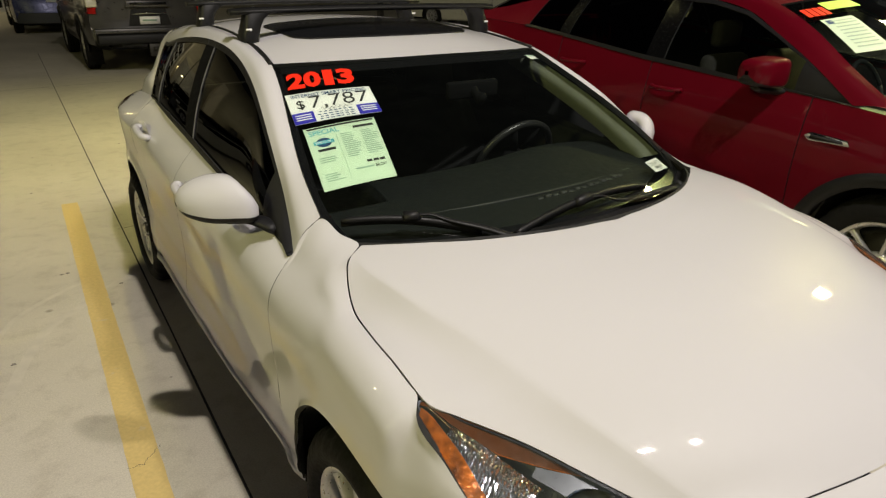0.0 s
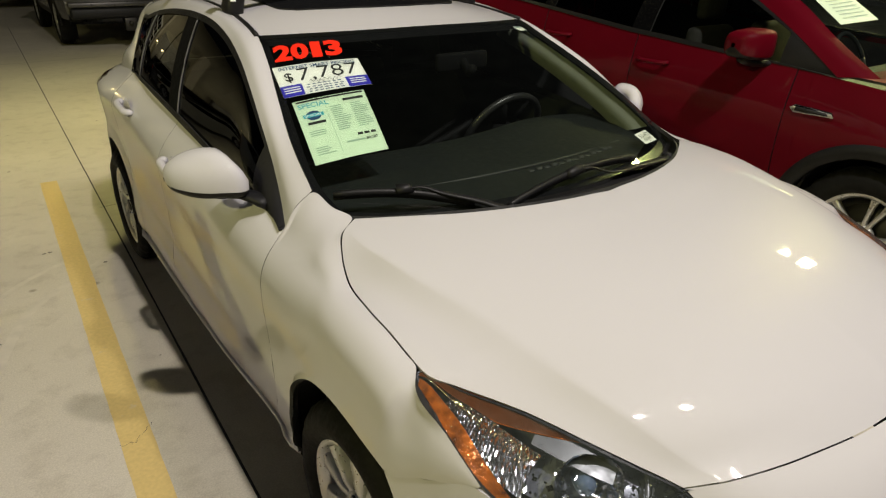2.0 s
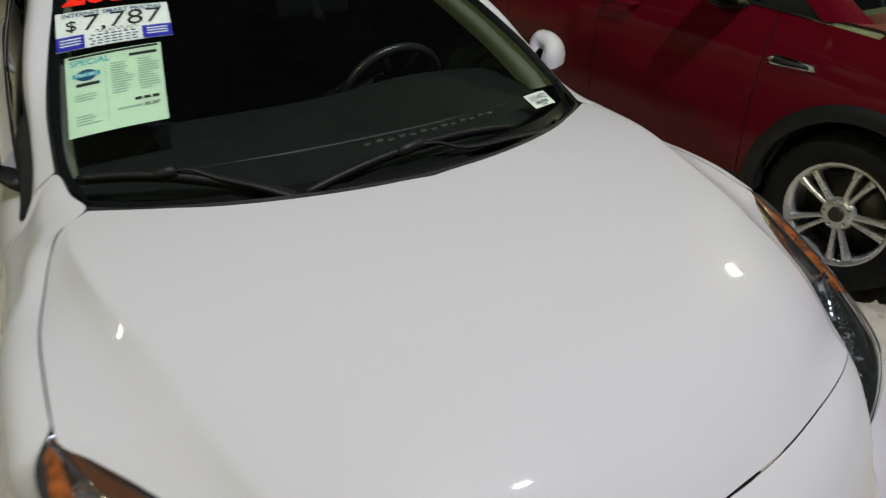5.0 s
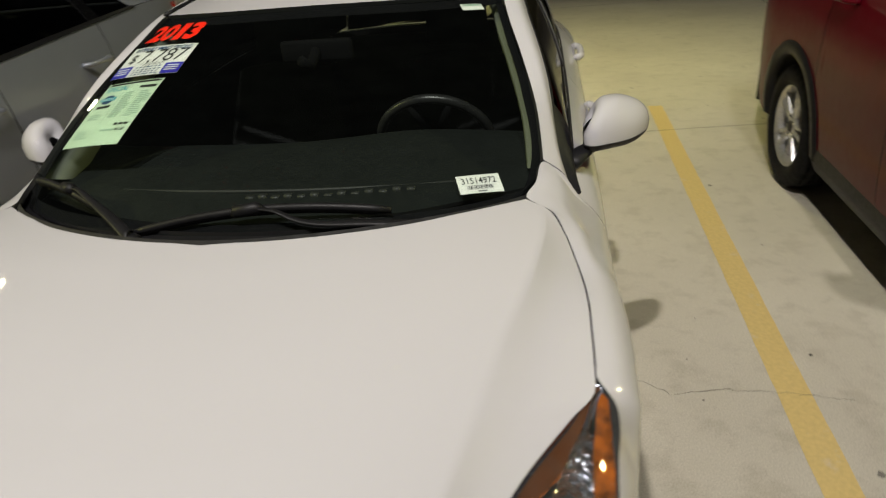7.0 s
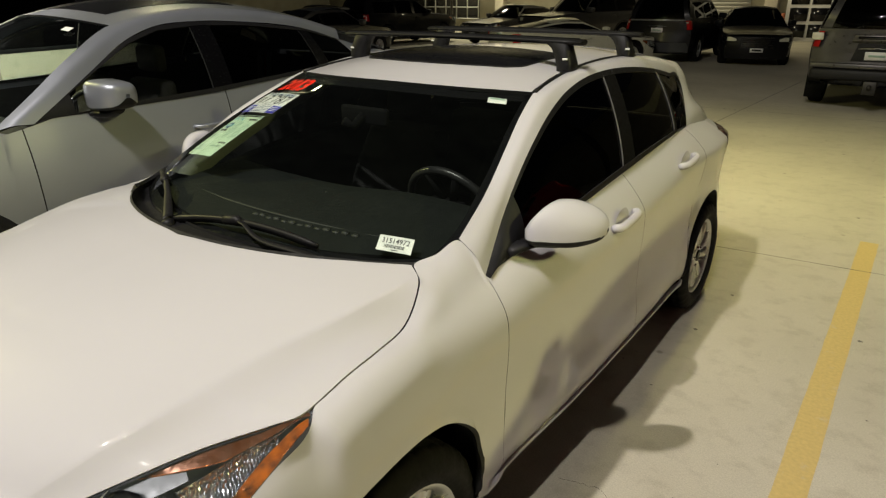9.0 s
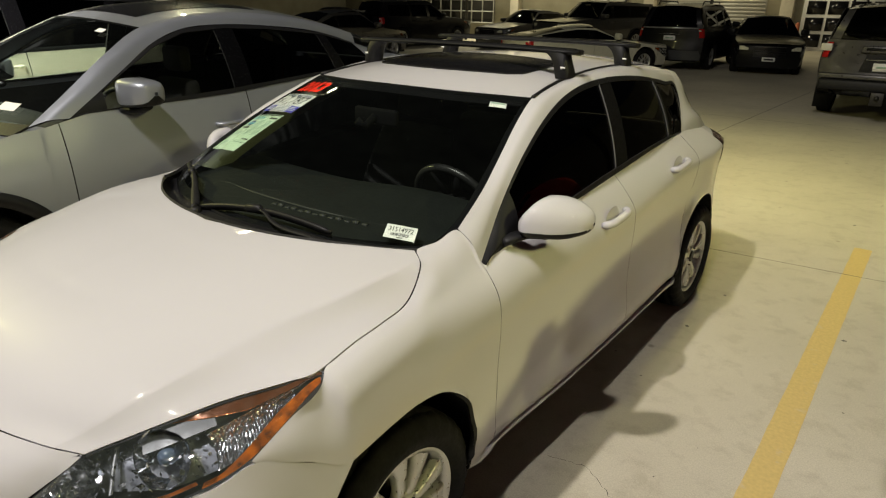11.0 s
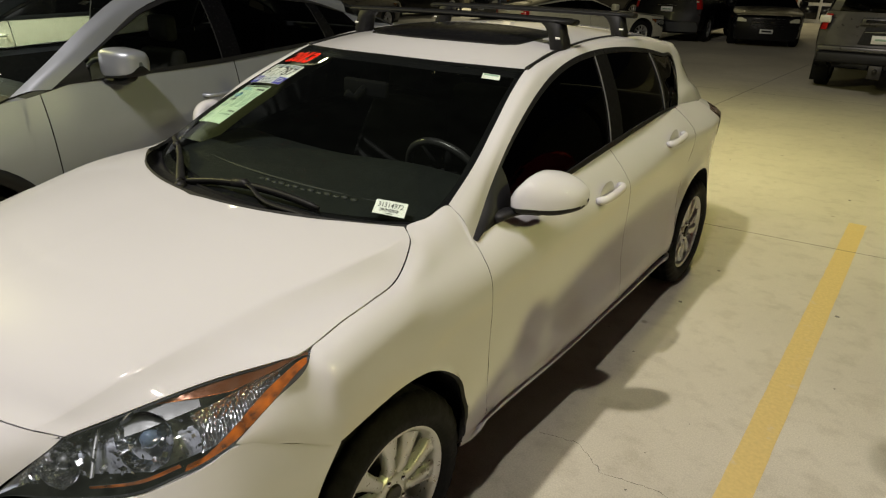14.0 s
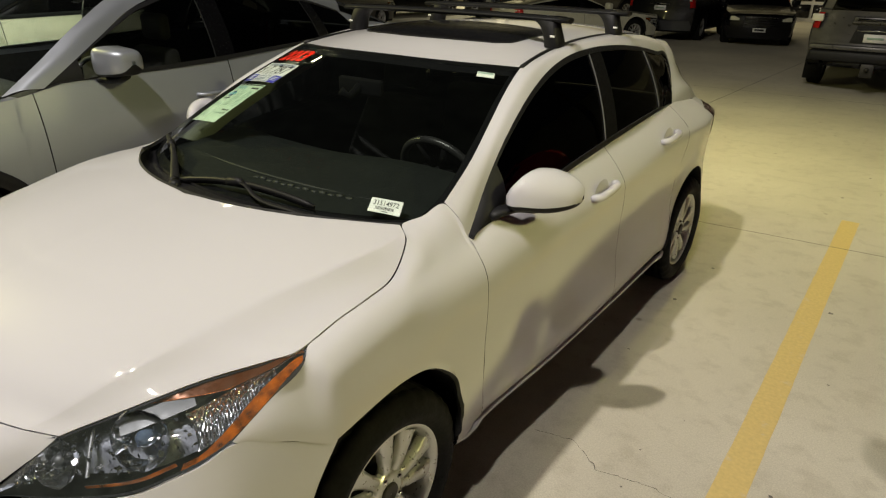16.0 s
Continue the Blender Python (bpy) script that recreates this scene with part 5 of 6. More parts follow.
# ---- other parked cars ----
def other_car(name, label, at, turn, paint, wb=2.70, hw=0.91, nose=-0.90, tail=3.62, cowl=0.42, wtop=1.25, rtop=3.05, zh0=0.90, zh1=1.06, zb0=1.06, zb1=1.14, zr=1.64, rw=0.60, sill=0.30, R=0.36, edge_a=0.50, edge_b=1.55, edge_c=2.42, fine=1.0, clad=False, pair=False, light="halogen", tint=None, group="parked cars", spokes=10, mirror=None, seats=True, house=None, drop=0.12, sunroof=False):
    car = thing(name, label, "car", group, at, turn)
    tint = tint or TINTED
    mid = (0, 1.3, 0.8)
    ar = R + 0.055
    zc = R + 0.01
    PT, PX = (0, 0.12, 0.30, 0.5, 0.7, 0.86, 1.0), (0.955, 0.975, 0.99, 1.0, 0.99, 0.965, 0.925)

    def bz(y):
        if house:
            return float(np.interp(y, *zip(*house["belt"])))
        return float(np.interp(y, (nose, cowl, tail), (zb0 - 0.05, zb0, zb1)))

    def ztop(y):
        if y < cowl:
            return float(np.interp(y, (nose, nose + 0.25, cowl), (zh0 - 0.05, zh0, zh1 - 0.015)))
        return bz(y)

    def sx(y, z):
        t = (z - sill) / (bz(y) - sill)
        x = hw * float(np.interp(t, PT, PX))
        a = nose + 0.75
        if y < a:
            x *= 1 - 0.20 * ((a - y) / 0.75) ** 2
        b = tail - 0.5
        if y > b:
            x *= 1 - 0.10 * ((y - b) / 0.5) ** 2
        return x

    def low(y):
        for yc in (0.0, wb):
            d = ar * ar - (y - yc) ** 2
            if d > 0:
                return max(sill, zc + math.sqrt(d))
        return sill

    def panel(nm, g, mat=paint, parent=car, thick=0.012, lab=""):
        bm = grid_bm(g)
        outward(bm, mid)
        ob = part(nm, bm, mat, parent, lab, thick=0 if mat in (WINDSHIELD, TINTED, PALEGLASS, LENS) else thick)
        ob.visible_shadow = mat not in (WINDSHIELD, PALEGLASS, LENS)
        return ob

    def ypts(y0, y1, step):
        n = max(3, int((y1 - y0) / step) + 1)
        ys = list(np.linspace(y0, y1, n))
        for yc in (0.0, wb):
            for s in (-1, 1):
                e = yc + s * ar
                if y0 < e < y1:
                    ys += [e - 0.001, e + 0.001]
                    w = math.sqrt(max(ar * ar - (sill - zc) ** 2, 0))
                    ys += [yc + s * w]
        return sorted(y for y in set(ys) if y0 <= y <= y1)

    step = 0.035 / fine
    sides = {}
    g0 = 0.003
    f0, f1 = nose + 0.16, tail - 0.10
    for sgn in (1, -1):
        for nm, y0, y1 in (("front_corner", f0, -ar - 0.02), ("front_wing", -ar - 0.02, edge_a), ("front_door", edge_a, edge_b), ("rear_door", edge_b, edge_c), ("rear_quarter", edge_c, f1)):
            ys = ypts(y0 + g0, y1 - g0, step)
            g = np.array([[(sgn * sx(y, z), y, z) for y in ys for z in [low(y) + (ztop(y) - g0 - low(y)) * f]] for f in np.linspace(0, 1, 12)])
            sides[nm, sgn] = panel(nm, g)
        ys = np.linspace(nose + 0.4, tail - 0.3, 30)
        panel("inner_side", np.array([[(sgn * (sx(y, z) - 0.06), y, z) for y in ys for z in [max(low(y), sill) + (ztop(y) - 0.04 - max(low(y), sill)) * f]] for f in (0, 0.25, 0.5, 0.75, 1)]), SHELL, thick=0)
        ys = np.linspace(ar, wb - ar, 12)
        panel("sill_cladding", np.array([[(sgn * (hw * 0.955 - d), y, z) for y in ys] for d, z in ((-0.012, sill + 0.10), (-0.014, sill + 0.02), (0.02, sill - 0.06), (0.2, sill - 0.07))]), TRIM if clad else paint)
        for yc in (0.0, wb):
            arc = np.linspace(-0.12, math.pi + 0.12, 32)
            if clad:
                rows = []
                for r, o in ((ar - 0.012, -0.02), (ar - 0.008, 0.012), (ar + 0.05, 0.014), (ar + 0.062, 0.002)):
                    rows.append([(sgn * (sx(yc + r * math.cos(a), max(sill, zc + r * math.sin(a))) + o), yc + r * math.cos(a), zc + r * math.sin(a)) for a in arc])
                panel("arch_cladding", np.array(rows), TRIM, lab="black plastic wheel arch trim")
            part("wheel_liner", grid_bm(np.array([[(sgn * x, yc + (ar - 0.01) * math.cos(a), zc + (ar - 0.01) * math.sin(a)) for a in arc] for x in (0.5, 0.7, hw * 0.965)])), SHELL, car)
            part("wheel_liner", grid_bm(np.array([[(sgn * 0.5, yc + r * math.cos(a), zc + r * math.sin(a)) for a in arc] for r in (ar, 0.03)])), SHELL, car)
            wheel(car, (sgn * (hw - 0.125), yc, R), sgn, R=R, rim=R * 0.66, width=0.225, spokes=spokes, pair=pair)
    # front face
    N = 25
    face = lambda zs, ys, k: np.array([[(u * sx(nose + k, z), yy + k * abs(u) ** 2.4, z) for u in np.linspace(-1, 1, N)] for z, yy in zip(zs, ys)])  # noqa: E731
    zs = np.array([sill - 0.06, 0.42, 0.58, 0.72, zh0 - 0.05])
    front = panel("front_face", face(zs, [nose + 0.06, nose, nose, nose + 0.005, nose + 0.02], 0.16))
    g = face([0.46, 0.60, 0.74], [nose - 0.012] * 3, 0.16)[:, 6:19]
    grl = panel("grille", g, GLOSSBLACK, front)
    for z in np.linspace(0.48, 0.72, 5):
        part("grille_bar", tube_bm([(x, nose - 0.02 + 0.16 * abs(x / hw) ** 2.4, z) for x in np.linspace(-0.4, 0.4, 9)], 0.006, 6), CHROME if z > 0.70 else TRIM, grl)
    pl = part("number_plate", box_bm((-0.155, nose - 0.035, 0.36), (0.155, nose - 0.02, 0.46)), PAPER, front)
    part("plate_print", box_bm((-0.11, nose - 0.037, 0.39), (0.11, nose - 0.0352, 0.435)), INK, pl)
    for sgn in (1, -1):
        rows = []
        for f in np.linspace(0, 1, 6):
            row = []
            for s in np.linspace(0, 1, 12):
                y = nose + 0.10 + 0.50 * s
                z = zh0 - 0.075 - 0.15 * (1 - s) * f - 0.10 * f * (1 - 0.4 * s) + 0.05 * s
                if house:
                    y = nose + 0.08 + 0.62 * s
                    z = zh0 - 0.085 + 0.075 * s - 0.215 * f * (1 - s) ** 0.75
                row.append((sgn * (sx(y, z) + 0.016), y - 0.006, z))
            rows.append(row)
        hl = panel("head_lamp", np.array(rows), LENS if light == "halogen" else LAMPDARK, lab="clear head lamp")
        panel("lamp_back", np.array(rows) - np.array([sgn * 0.016, -0.006, 0]), GREYCHROME if house else REFLECTOR, hl)
        am = (np.array(rows)[1:6, 4:9] if house else np.array(rows)[1:5, 8:12]) - np.array([sgn * (0.004 if house else 0.005), -0.003, 0])
        if house:
            am[1:3, :, 0] -= sgn * 0.003
            part("lamp_rim", tube_bm(np.array(rows)[-1], 0.005, 6), CHROME, hl)
        panel("turn_lens", am, TURNAMBER if house else AMBER, hl, 0.002)
        if fine < 1:
            # The lamp glass's bright reflection, painted as a cream patch.
            g = np.array([[(sgn * u * sx(nose + 0.16, z), nose + 0.16 * u**2.4 - 0.014 + 0.05 * k * (1 - u), z) for u in np.linspace(0.66, 0.97, 8)] for k, z in enumerate((zh0 - 0.17, zh0 - 0.12, zh0 - 0.075))])
            panel("lens_shine", g, CREAM, hl, lab="pale painted shine of the head lamp")
        if fine >= 1:
            bm = lathe_bm([(0, 0.05), (0.01, 0.048), (0.03, 0.03), (0.035, 0.001)], 20, axis="y", centre=(sgn * sx(nose + 0.22, 0.75) * 0.93, nose + 0.16, zh0 - 0.17))
            part("fog_lamp", bm, REFLECTOR, hl)
    # bonnet
    ys = np.concatenate([[nose + 0.025], np.linspace(nose + 0.10, cowl - 0.01, 16)])
    rows = []
    for y in ys:
        yy = max(y, nose + 0.16)
        zt = ztop(yy) + 0.004
        x = sx(yy, min(zt, bz(yy))) - 0.004
        fr = max(0, 1 - (y - nose) / 0.30)
        rows.append([(u * x, y + 0.135 * abs(u) ** 2.4 * fr + (0.22 * u * u * smoothstep((y - cowl + 0.5) / 0.5) if y > cowl - 0.5 else 0), zt + 0.045 * (1 - u * u) * (1 - 0.7 * fr)) for u in np.linspace(-1, 1, N)])
    panel("bonnet", np.array(rows))
    # windshield
    zw = zh1 + 0.015

    def edge(f):
        """The windshield's side edge, from its foot to the roof."""
        W = house["screen"]
        k = f * 3
        return tuple(float(np.interp(k, range(4), [W[i][c] for i in range(4)])) for c in (1, 0, 2))

    def shield(f, u):
        if house:
            x, y, z = edge(f)
            b = 1 - u * u
            return (x * u, y - (0.24 - 0.12 * f) * b, z + (0.02 + 0.03 * f) * b + 0.02 * math.sin(math.pi * f) * b)
        w0, w1 = sx(cowl + 0.2, bz(cowl + 0.2)) - 0.02, rw
        x = u * (w0 + (w1 - w0) * f)
        y = cowl + 0.24 * u * u + (wtop - cowl - 0.12 * u * u) * f
        z = zw - 0.03 * u * u + (zr - 0.03 - zw) * f - 0.02 * u * u * f + 0.05 * f * (1 - f)
        return (x, y, z)

    panel("windshield", np.array([[shield(f, u) for u in np.linspace(-1, 1, N)] for f in np.linspace(0.01, 0.99, 12)]), WINDSHIELD if seats else tint)
    panel("cowl_panel", np.array([[(x, y - 0.05 * k, z - 0.02 * k) for x, y, z in (shield(0.02, u) for u in np.linspace(-1, 1, N))] for k in (0, 1, 2)]), TRIM)
    # roof
    rows = [[shield(1.0, u) for u in np.linspace(-1, 1, N)]]
    for f in np.linspace(0.08, 1, 14):
        y = wtop + (rtop - wtop) * f
        rise = 0.045 * math.sin(math.pi * min(1, 0.25 + f * 0.75))
        rows.append([(u * (rw - 0.03 * f), y + 0.12 * u * u * (1 - f), zr - 0.03 + rise - 0.05 * u * u - 0.04 * f * f) for u in np.linspace(-1, 1, N)])
    if house:
        rows = rows[:1]
        spine = curve_points([(q[1], q[0], q[2]) for q in house["screen"][3:]], 16)
        for x, y, z in spine[1:]:
            c = smoothstep((y - spine[0][1]) / 0.5)
            rows.append([(u * x, y - 0.12 * (1 - u * u) * (1 - c), z + (0.05 + 0.01 * c) * (1 - u * u)) for u in np.linspace(-1, 1, N)])
    R_ = np.array(rows)
    roof = panel("roof", R_)
    if sunroof:
        panel("roof_glass", R_[1:9, 3:-3] + np.array([0, 0, 0.004]), GLOSSBLACK, roof, 0.003, "dark glass roof panel")
    # rear
    yt = tail - 0.04
    rears = []
    for f in np.linspace(0, 1, 8):
        a = np.array([R_[-1][k] for k in range(N)])
        u = np.linspace(-1, 1, N)
        b = np.stack([u * (sx(tail - 0.1, zb1) - 0.01), yt - 0.10 * np.abs(u) ** 2.4, np.full(N, zb1)], 1)
        rears.append(a + (b - a) * f + np.array([0, 0.06 * 4 * f * (1 - f), 0]))
    panel("rear_window", np.array(rears)[:, 2:-2], tint, lab="dark rear window")
    panel("rear_frame", np.array(rears) - np.array([0, 0.02, 0.01]), paint)
    zs = np.array([sill - 0.02, 0.45, 0.60, 0.75, 0.92, zb1])
    back = panel("tailgate", np.array([[(u * sx(tail - 0.1, z), (tail if z > 0.62 else tail + 0.05) - (0.10 if z > 0.62 else 0.15) * abs(u) ** 2.4, z) for u in np.linspace(-1, 1, N)] for z in zs]))
    pl = part("number_plate", box_bm((-0.155, tail + 0.005, 0.80), (0.155, tail + 0.02, 0.92)), PAPER, back, "white number plate")
    part("plate_print", box_bm((-0.11, tail + 0.0205, 0.845), (0.11, tail + 0.0215, 0.875)), GREYINK, pl)
    part("handle_bar", tube_bm([(-0.26, tail + 0.02, 0.96), (0, tail + 0.03, 0.975), (0.26, tail + 0.02, 0.96)], 0.014, 8), CHROME, back)
    part("rear_bumper_trim", grid_bm(np.array([[(u * hw * 0.9, tail + 0.075 - 0.17 * abs(u) ** 2.4, z) for u in np.linspace(-1, 1, N)] for z in (sill - 0.02, 0.42, 0.55)])), TRIM if clad else GREYTRIM, back, thick=0.02)
    for sgn in (1, -1):
        g = np.array([[(sgn * (sx(tail - 0.12, z) + 0.012 - 0.16 * s * s * 1.1), tail - 0.20 + 0.225 * s ** 0.6, z) for s in np.linspace(0, 0.8, 8)] for z in np.linspace(zb1 - 0.04, zb1 - 0.27, 8)])
        tl = panel("tail_lamp", g, REDLENS, lab="red tail lamp")
        panel("reverse_lens", g[1:3, 5:] + np.array([0, 0.006, 0]), CREAM, tl)
    # side windows
    def side(y, f):
        """A place on the glass house's side, f from the belt to the roof."""
        zl = bz(y)
        if house:
            ty, tx, tz = zip(*house["top"])
            xt, zt = float(np.interp(y, ty, tx)), float(np.interp(y, ty, tz))
            x0 = sx(y, zl) - 0.008
            return (x0 + (xt - x0) * f + 0.02 * 4 * f * (1 - f) * min(1, (zt - zl) / 0.3), y, zl + (zt - zl) * f)
        if y < wtop + 0.12:
            t = (y - cowl - 0.24) / (wtop - 0.12 - cowl)
            zt = shield(min(max(t, 0), 1), 1)[2]
        else:
            zt = float(np.interp(y, (wtop + 0.12, wtop + 0.6, rtop, tail), (zr - 0.08, zr - 0.065, zr - 0.10, zb1)))
        h = (zr - 0.07) - zl
        z = zl + (zt - zl) * f
        x0 = sx(y, zl) - 0.008
        x = x0 + (rw - x0) * min(1, max(0, (z - zl) / h)) + 0.03 * max(0, (z - zl) / h) * (1 - min(1, (z - zl) / h))
        if y > rtop:
            x -= 0.03 * (y - rtop)
        return (x, y, z)

    ya, yd = cowl + 0.30, tail - 0.28
    lo_f, hi_f = 0.80, 0.86
    if house:
        ya, yd = house["top"][0][0] + 0.01, house["end"] + 0.14
        lo_f, hi_f = 0.94, 1.0
    for sgn in (1, -1):
        def strip(y0, y1, f0_, f1_, off, n=24, m=8):
            return np.array([[(sgn * (p[0] + off), p[1], p[2]) for y in np.linspace(y0, y1, n) for p in [side(y, f)]] for f in np.linspace(f0_, f1_, m)])

        fd, rd, qd = sides["front_door", sgn], sides["rear_door", sgn], sides["rear_quarter", sgn]
        if house:
            tops = curve_points([(q[1], q[0], q[2]) for q in house["top"] if q[0] <= house["screen"][-1][0] + 0.05], 60)
            ins = curve_points([(q[1], q[0], q[2]) for q in house["screen"]], 60)
            midl = (tops + ins) / 2 + np.array([0.012, -0.006, 0.014])
            rail = np.array([curve_points([tops[k] + np.array([0.006, 0, 0]), midl[k], ins[k]], 8) for k in range(60)]).transpose(1, 0, 2) * np.array([sgn, 1, 1])
            panel("roof_rail", rail, paint)
        else:
            panel("roof_rail", strip(ya - 0.05, yd + 0.1, 0.84, 1.0, 0.010, 60, 4), paint)
        if not house:
            panel("window_backing", strip(ya + 0.05, yd, 0.0, hi_f, -0.03, 40, 4), tint, thick=0)
        panel("side_glass", strip(ya + 0.10, edge_b - 0.06, 0.02, lo_f + 0.02, 0.0), PALEGLASS if house else tint, fd, lab="side window")
        panel("side_glass", strip(edge_b + 0.06, edge_c - 0.03, 0.02, lo_f + 0.02, 0.0), tint, rd, lab="side window")
        panel("side_glass", strip(edge_c + 0.05, yd - 0.14, 0.02, lo_f + 0.02, 0.0), tint, qd, lab="side window")
        panel("window_pillar", strip(edge_b - 0.07, edge_b + 0.07, 0, hi_f, 0.004, 4), PILLARBLACK, fd)
        panel("window_pillar", strip(edge_c - 0.04, edge_c + 0.06, 0, hi_f, 0.004, 4), PILLARBLACK, rd)
        panel("mirror_triangle", strip(ya - (0 if house else 0.06), ya + (house["triangle"] if house else 0.12), 0, hi_f, 0.004, 8), TRIM, fd)
        panel("rear_pillar", strip(yd - 0.15, (tail - 0.12) if house else (yd + 0.12), 0, 1.0 if house else 0.88, 0.006, 14), paint)
        panel("window_frame", strip(ya, yd - 0.12, lo_f, hi_f, 0.006, 50, 3), TRIM, fd)
        panel("belt_strip", strip(ya - 0.04, yd - 0.12, -0.03, 0.04, 0.012, 40, 3), TRIM, fd)
        for dd, y in ((fd, edge_b - 0.16), (rd, edge_c - 0.16)):
            z = bz(y) - drop
            pts = [(sgn * (sx(y + a, z) + b), y + a, z) for a, b in ((-0.11, 0.002), (-0.09, 0.03), (0, 0.042), (0.09, 0.03), (0.11, 0.002))]
            part("door_handle", tube_bm(curve_points(pts, 14), 0.016, 8, flat=0.8), paint, dd)
        # mirror
        rows = []
        my = mirror or ya + 0.14
        mx, mz = sx(my, bz(my)) + 0.012, bz(my) + 0.085
        for x, yo, ry, rz in ((0.0, 0, 0.02, 0.03), (0.004, 0, 0.07, 0.068), (0.04, 0.0, 0.086, 0.078), (0.10, 0.01, 0.086, 0.076), (0.17, 0.025, 0.078, 0.068), (0.205, 0.040, 0.060, 0.056), (0.214, 0.045, 0.01, 0.01)):
            rows.append([(sgn * (mx + x), my + yo + ry * abs(math.cos(a)) ** 0.5 * (1 if math.cos(a) > 0 else -1), mz + rz * abs(math.sin(a)) ** 0.5 * (1 if math.sin(a) > 0 else -1)) for a in np.linspace(0, 2 * math.pi, 20, endpoint=False)])
        cap = np.array([curve_points([r[k] for r in rows], 14) for k in range(20)]).transpose(1, 0, 2)
        if house:
            upper, lower = cap[:, [18, 19] + list(range(0, 13))], cap[:, 12:19]
        else:
            upper, lower = cap[:, list(range(20)) + [0]], None
        bm = grid_bm(upper)
        outward(bm, (sgn * (mx + 0.1), my, mz))
        mm = part("door_mirror", bm, paint, fd, "door mirror in body colour")
        if house:
            bm = grid_bm(lower)
            outward(bm, (sgn * (mx + 0.1), my, mz))
            part("mirror_back", bm, TRIM, mm, "black lower mirror shell")
        part("mirror_base", tube_bm(curve_points([(sgn * (mx - 0.03), my - 0.04, mz - 0.10), (sgn * (mx + 0.03), my - 0.01, mz - 0.10), (sgn * (mx + 0.12), my + 0.01, mz - 0.088), (sgn * (mx + 0.16), my + 0.02, mz - 0.07)], 10), 0.03, 10, flat=0.6), TRIM, mm)
    part("floor_pan", box_bm((-0.72, nose + 0.2, sill - 0.07), (0.72, tail - 0.1, sill - 0.02)), SHELL, car)
    if seats:
        part("dashboard", grid_bm(loft([[(-0.72, cowl + 0.22, 1.0), (0, cowl + 0.02, 1.02), (0.72, cowl + 0.22, 1.0)], [(-0.74, cowl + 0.5, 1.03), (0, cowl + 0.45, 1.05), (0.74, cowl + 0.5, 1.03)], [(-0.74, cowl + 0.6, 0.7), (0, cowl + 0.55, 0.7), (0.74, cowl + 0.6, 0.7)]], 16, 12)), CABIN, car, thick=0.01)
        for x in (-0.37, 0.37):
            st = new("front_seat")
            st.parent = car
            y = edge_b - 0.25
            part("backrest", box_bm((x - 0.24, y, 0.6), (x + 0.24, y + 0.12, 1.22), taper=(0.85, 0.9)), CLOTH, st, bevel=0.04)
            part("head_rest", box_bm((x - 0.12, y + 0.04, 1.26), (x + 0.12, y + 0.12, 1.42)), CLOTH, st, bevel=0.03)
        bm = bmesh.new()
        tube_bm([(0.37 + 0.18 * math.cos(a), cowl + 0.72 + 0.08 * math.sin(a), 1.02 + 0.16 * math.sin(a)) for a in np.linspace(0, 2 * math.pi, 31)], 0.015, 8, bm)
        part("steering_wheel", bm, CABIN, car)
    return car, sides, sx, shield, bz


# red crossover
red, sides, sx, shield, bz = other_car("crossover_car", "dark red crossover with black wheel arch trim and alloy wheels", (2.945, 0.07, 0), 0, RED, wb=2.69, hw=0.91, nose=-0.88, tail=3.60, cowl=0.05, wtop=1.06, rtop=3.0, zh0=1.06, zh1=1.13, zb0=1.085, zb1=1.34, zr=1.67, rw=0.60, sill=0.30, R=0.352, edge_a=0.50, edge_b=1.53, edge_c=2.34, clad=True, pair=True, spokes=10, mirror=0.71, group="parked neighbours", drop=0.14,
    house=dict(belt=((-0.88, 0.99), (0.05, 1.075), (0.31, 1.10), (0.66, 1.129), (0.93, 1.146), (1.34, 1.177), (1.60, 1.194), (2.07, 1.243), (2.65, 1.305), (3.60, 1.34)),
               top=((0.30, 0.845, 1.102), (0.585, 0.780, 1.275), (0.836, 0.700, 1.395), (1.054, 0.640, 1.494), (1.30, 0.615, 1.545), (1.60, 0.605, 1.562), (2.10, 0.595, 1.558), (2.70, 0.590, 1.525), (2.90, 0.60, 1.49), (3.20, 0.66, 1.42), (3.60, 0.74, 1.36)),
               screen=((0.10, 0.80, 1.10), (0.40, 0.725, 1.265), (0.68, 0.645, 1.43), (0.93, 0.575, 1.535), (1.25, 0.555, 1.615), (1.65, 0.545, 1.645), (2.20, 0.535, 1.645), (2.95, 0.52, 1.60)), end=2.74, triangle=0.30))
for sgn in (-1, 1):
    y, z = 0.36, 0.925
    pts = [(y - 0.115, z - 0.012), (y - 0.10, z + 0.016), (y + 0.085, z + 0.026), (y + 0.115, z + 0.004), (y + 0.09, z - 0.018)]
    x = sx(y, z)
    vent = part("wing_vent", plate_bm(pts, 0.016 * sgn, "x", sgn * (x - 0.004)), CHROME, sides["front_wing", sgn], "chrome wing vent", bevel=0.003)
    part("vent_slot", plate_bm([(y - 0.085, z - 0.006), (y - 0.075, z + 0.009), (y + 0.08, z + 0.015), (y + 0.085, z - 0.007)], 0.003 * sgn, "x", sgn * (x + 0.0125)), SHELL, vent)


def on_shield(f, u, off=0.012):
    x, y, z = shield(f, u)
    return (x, y - off, z + off)


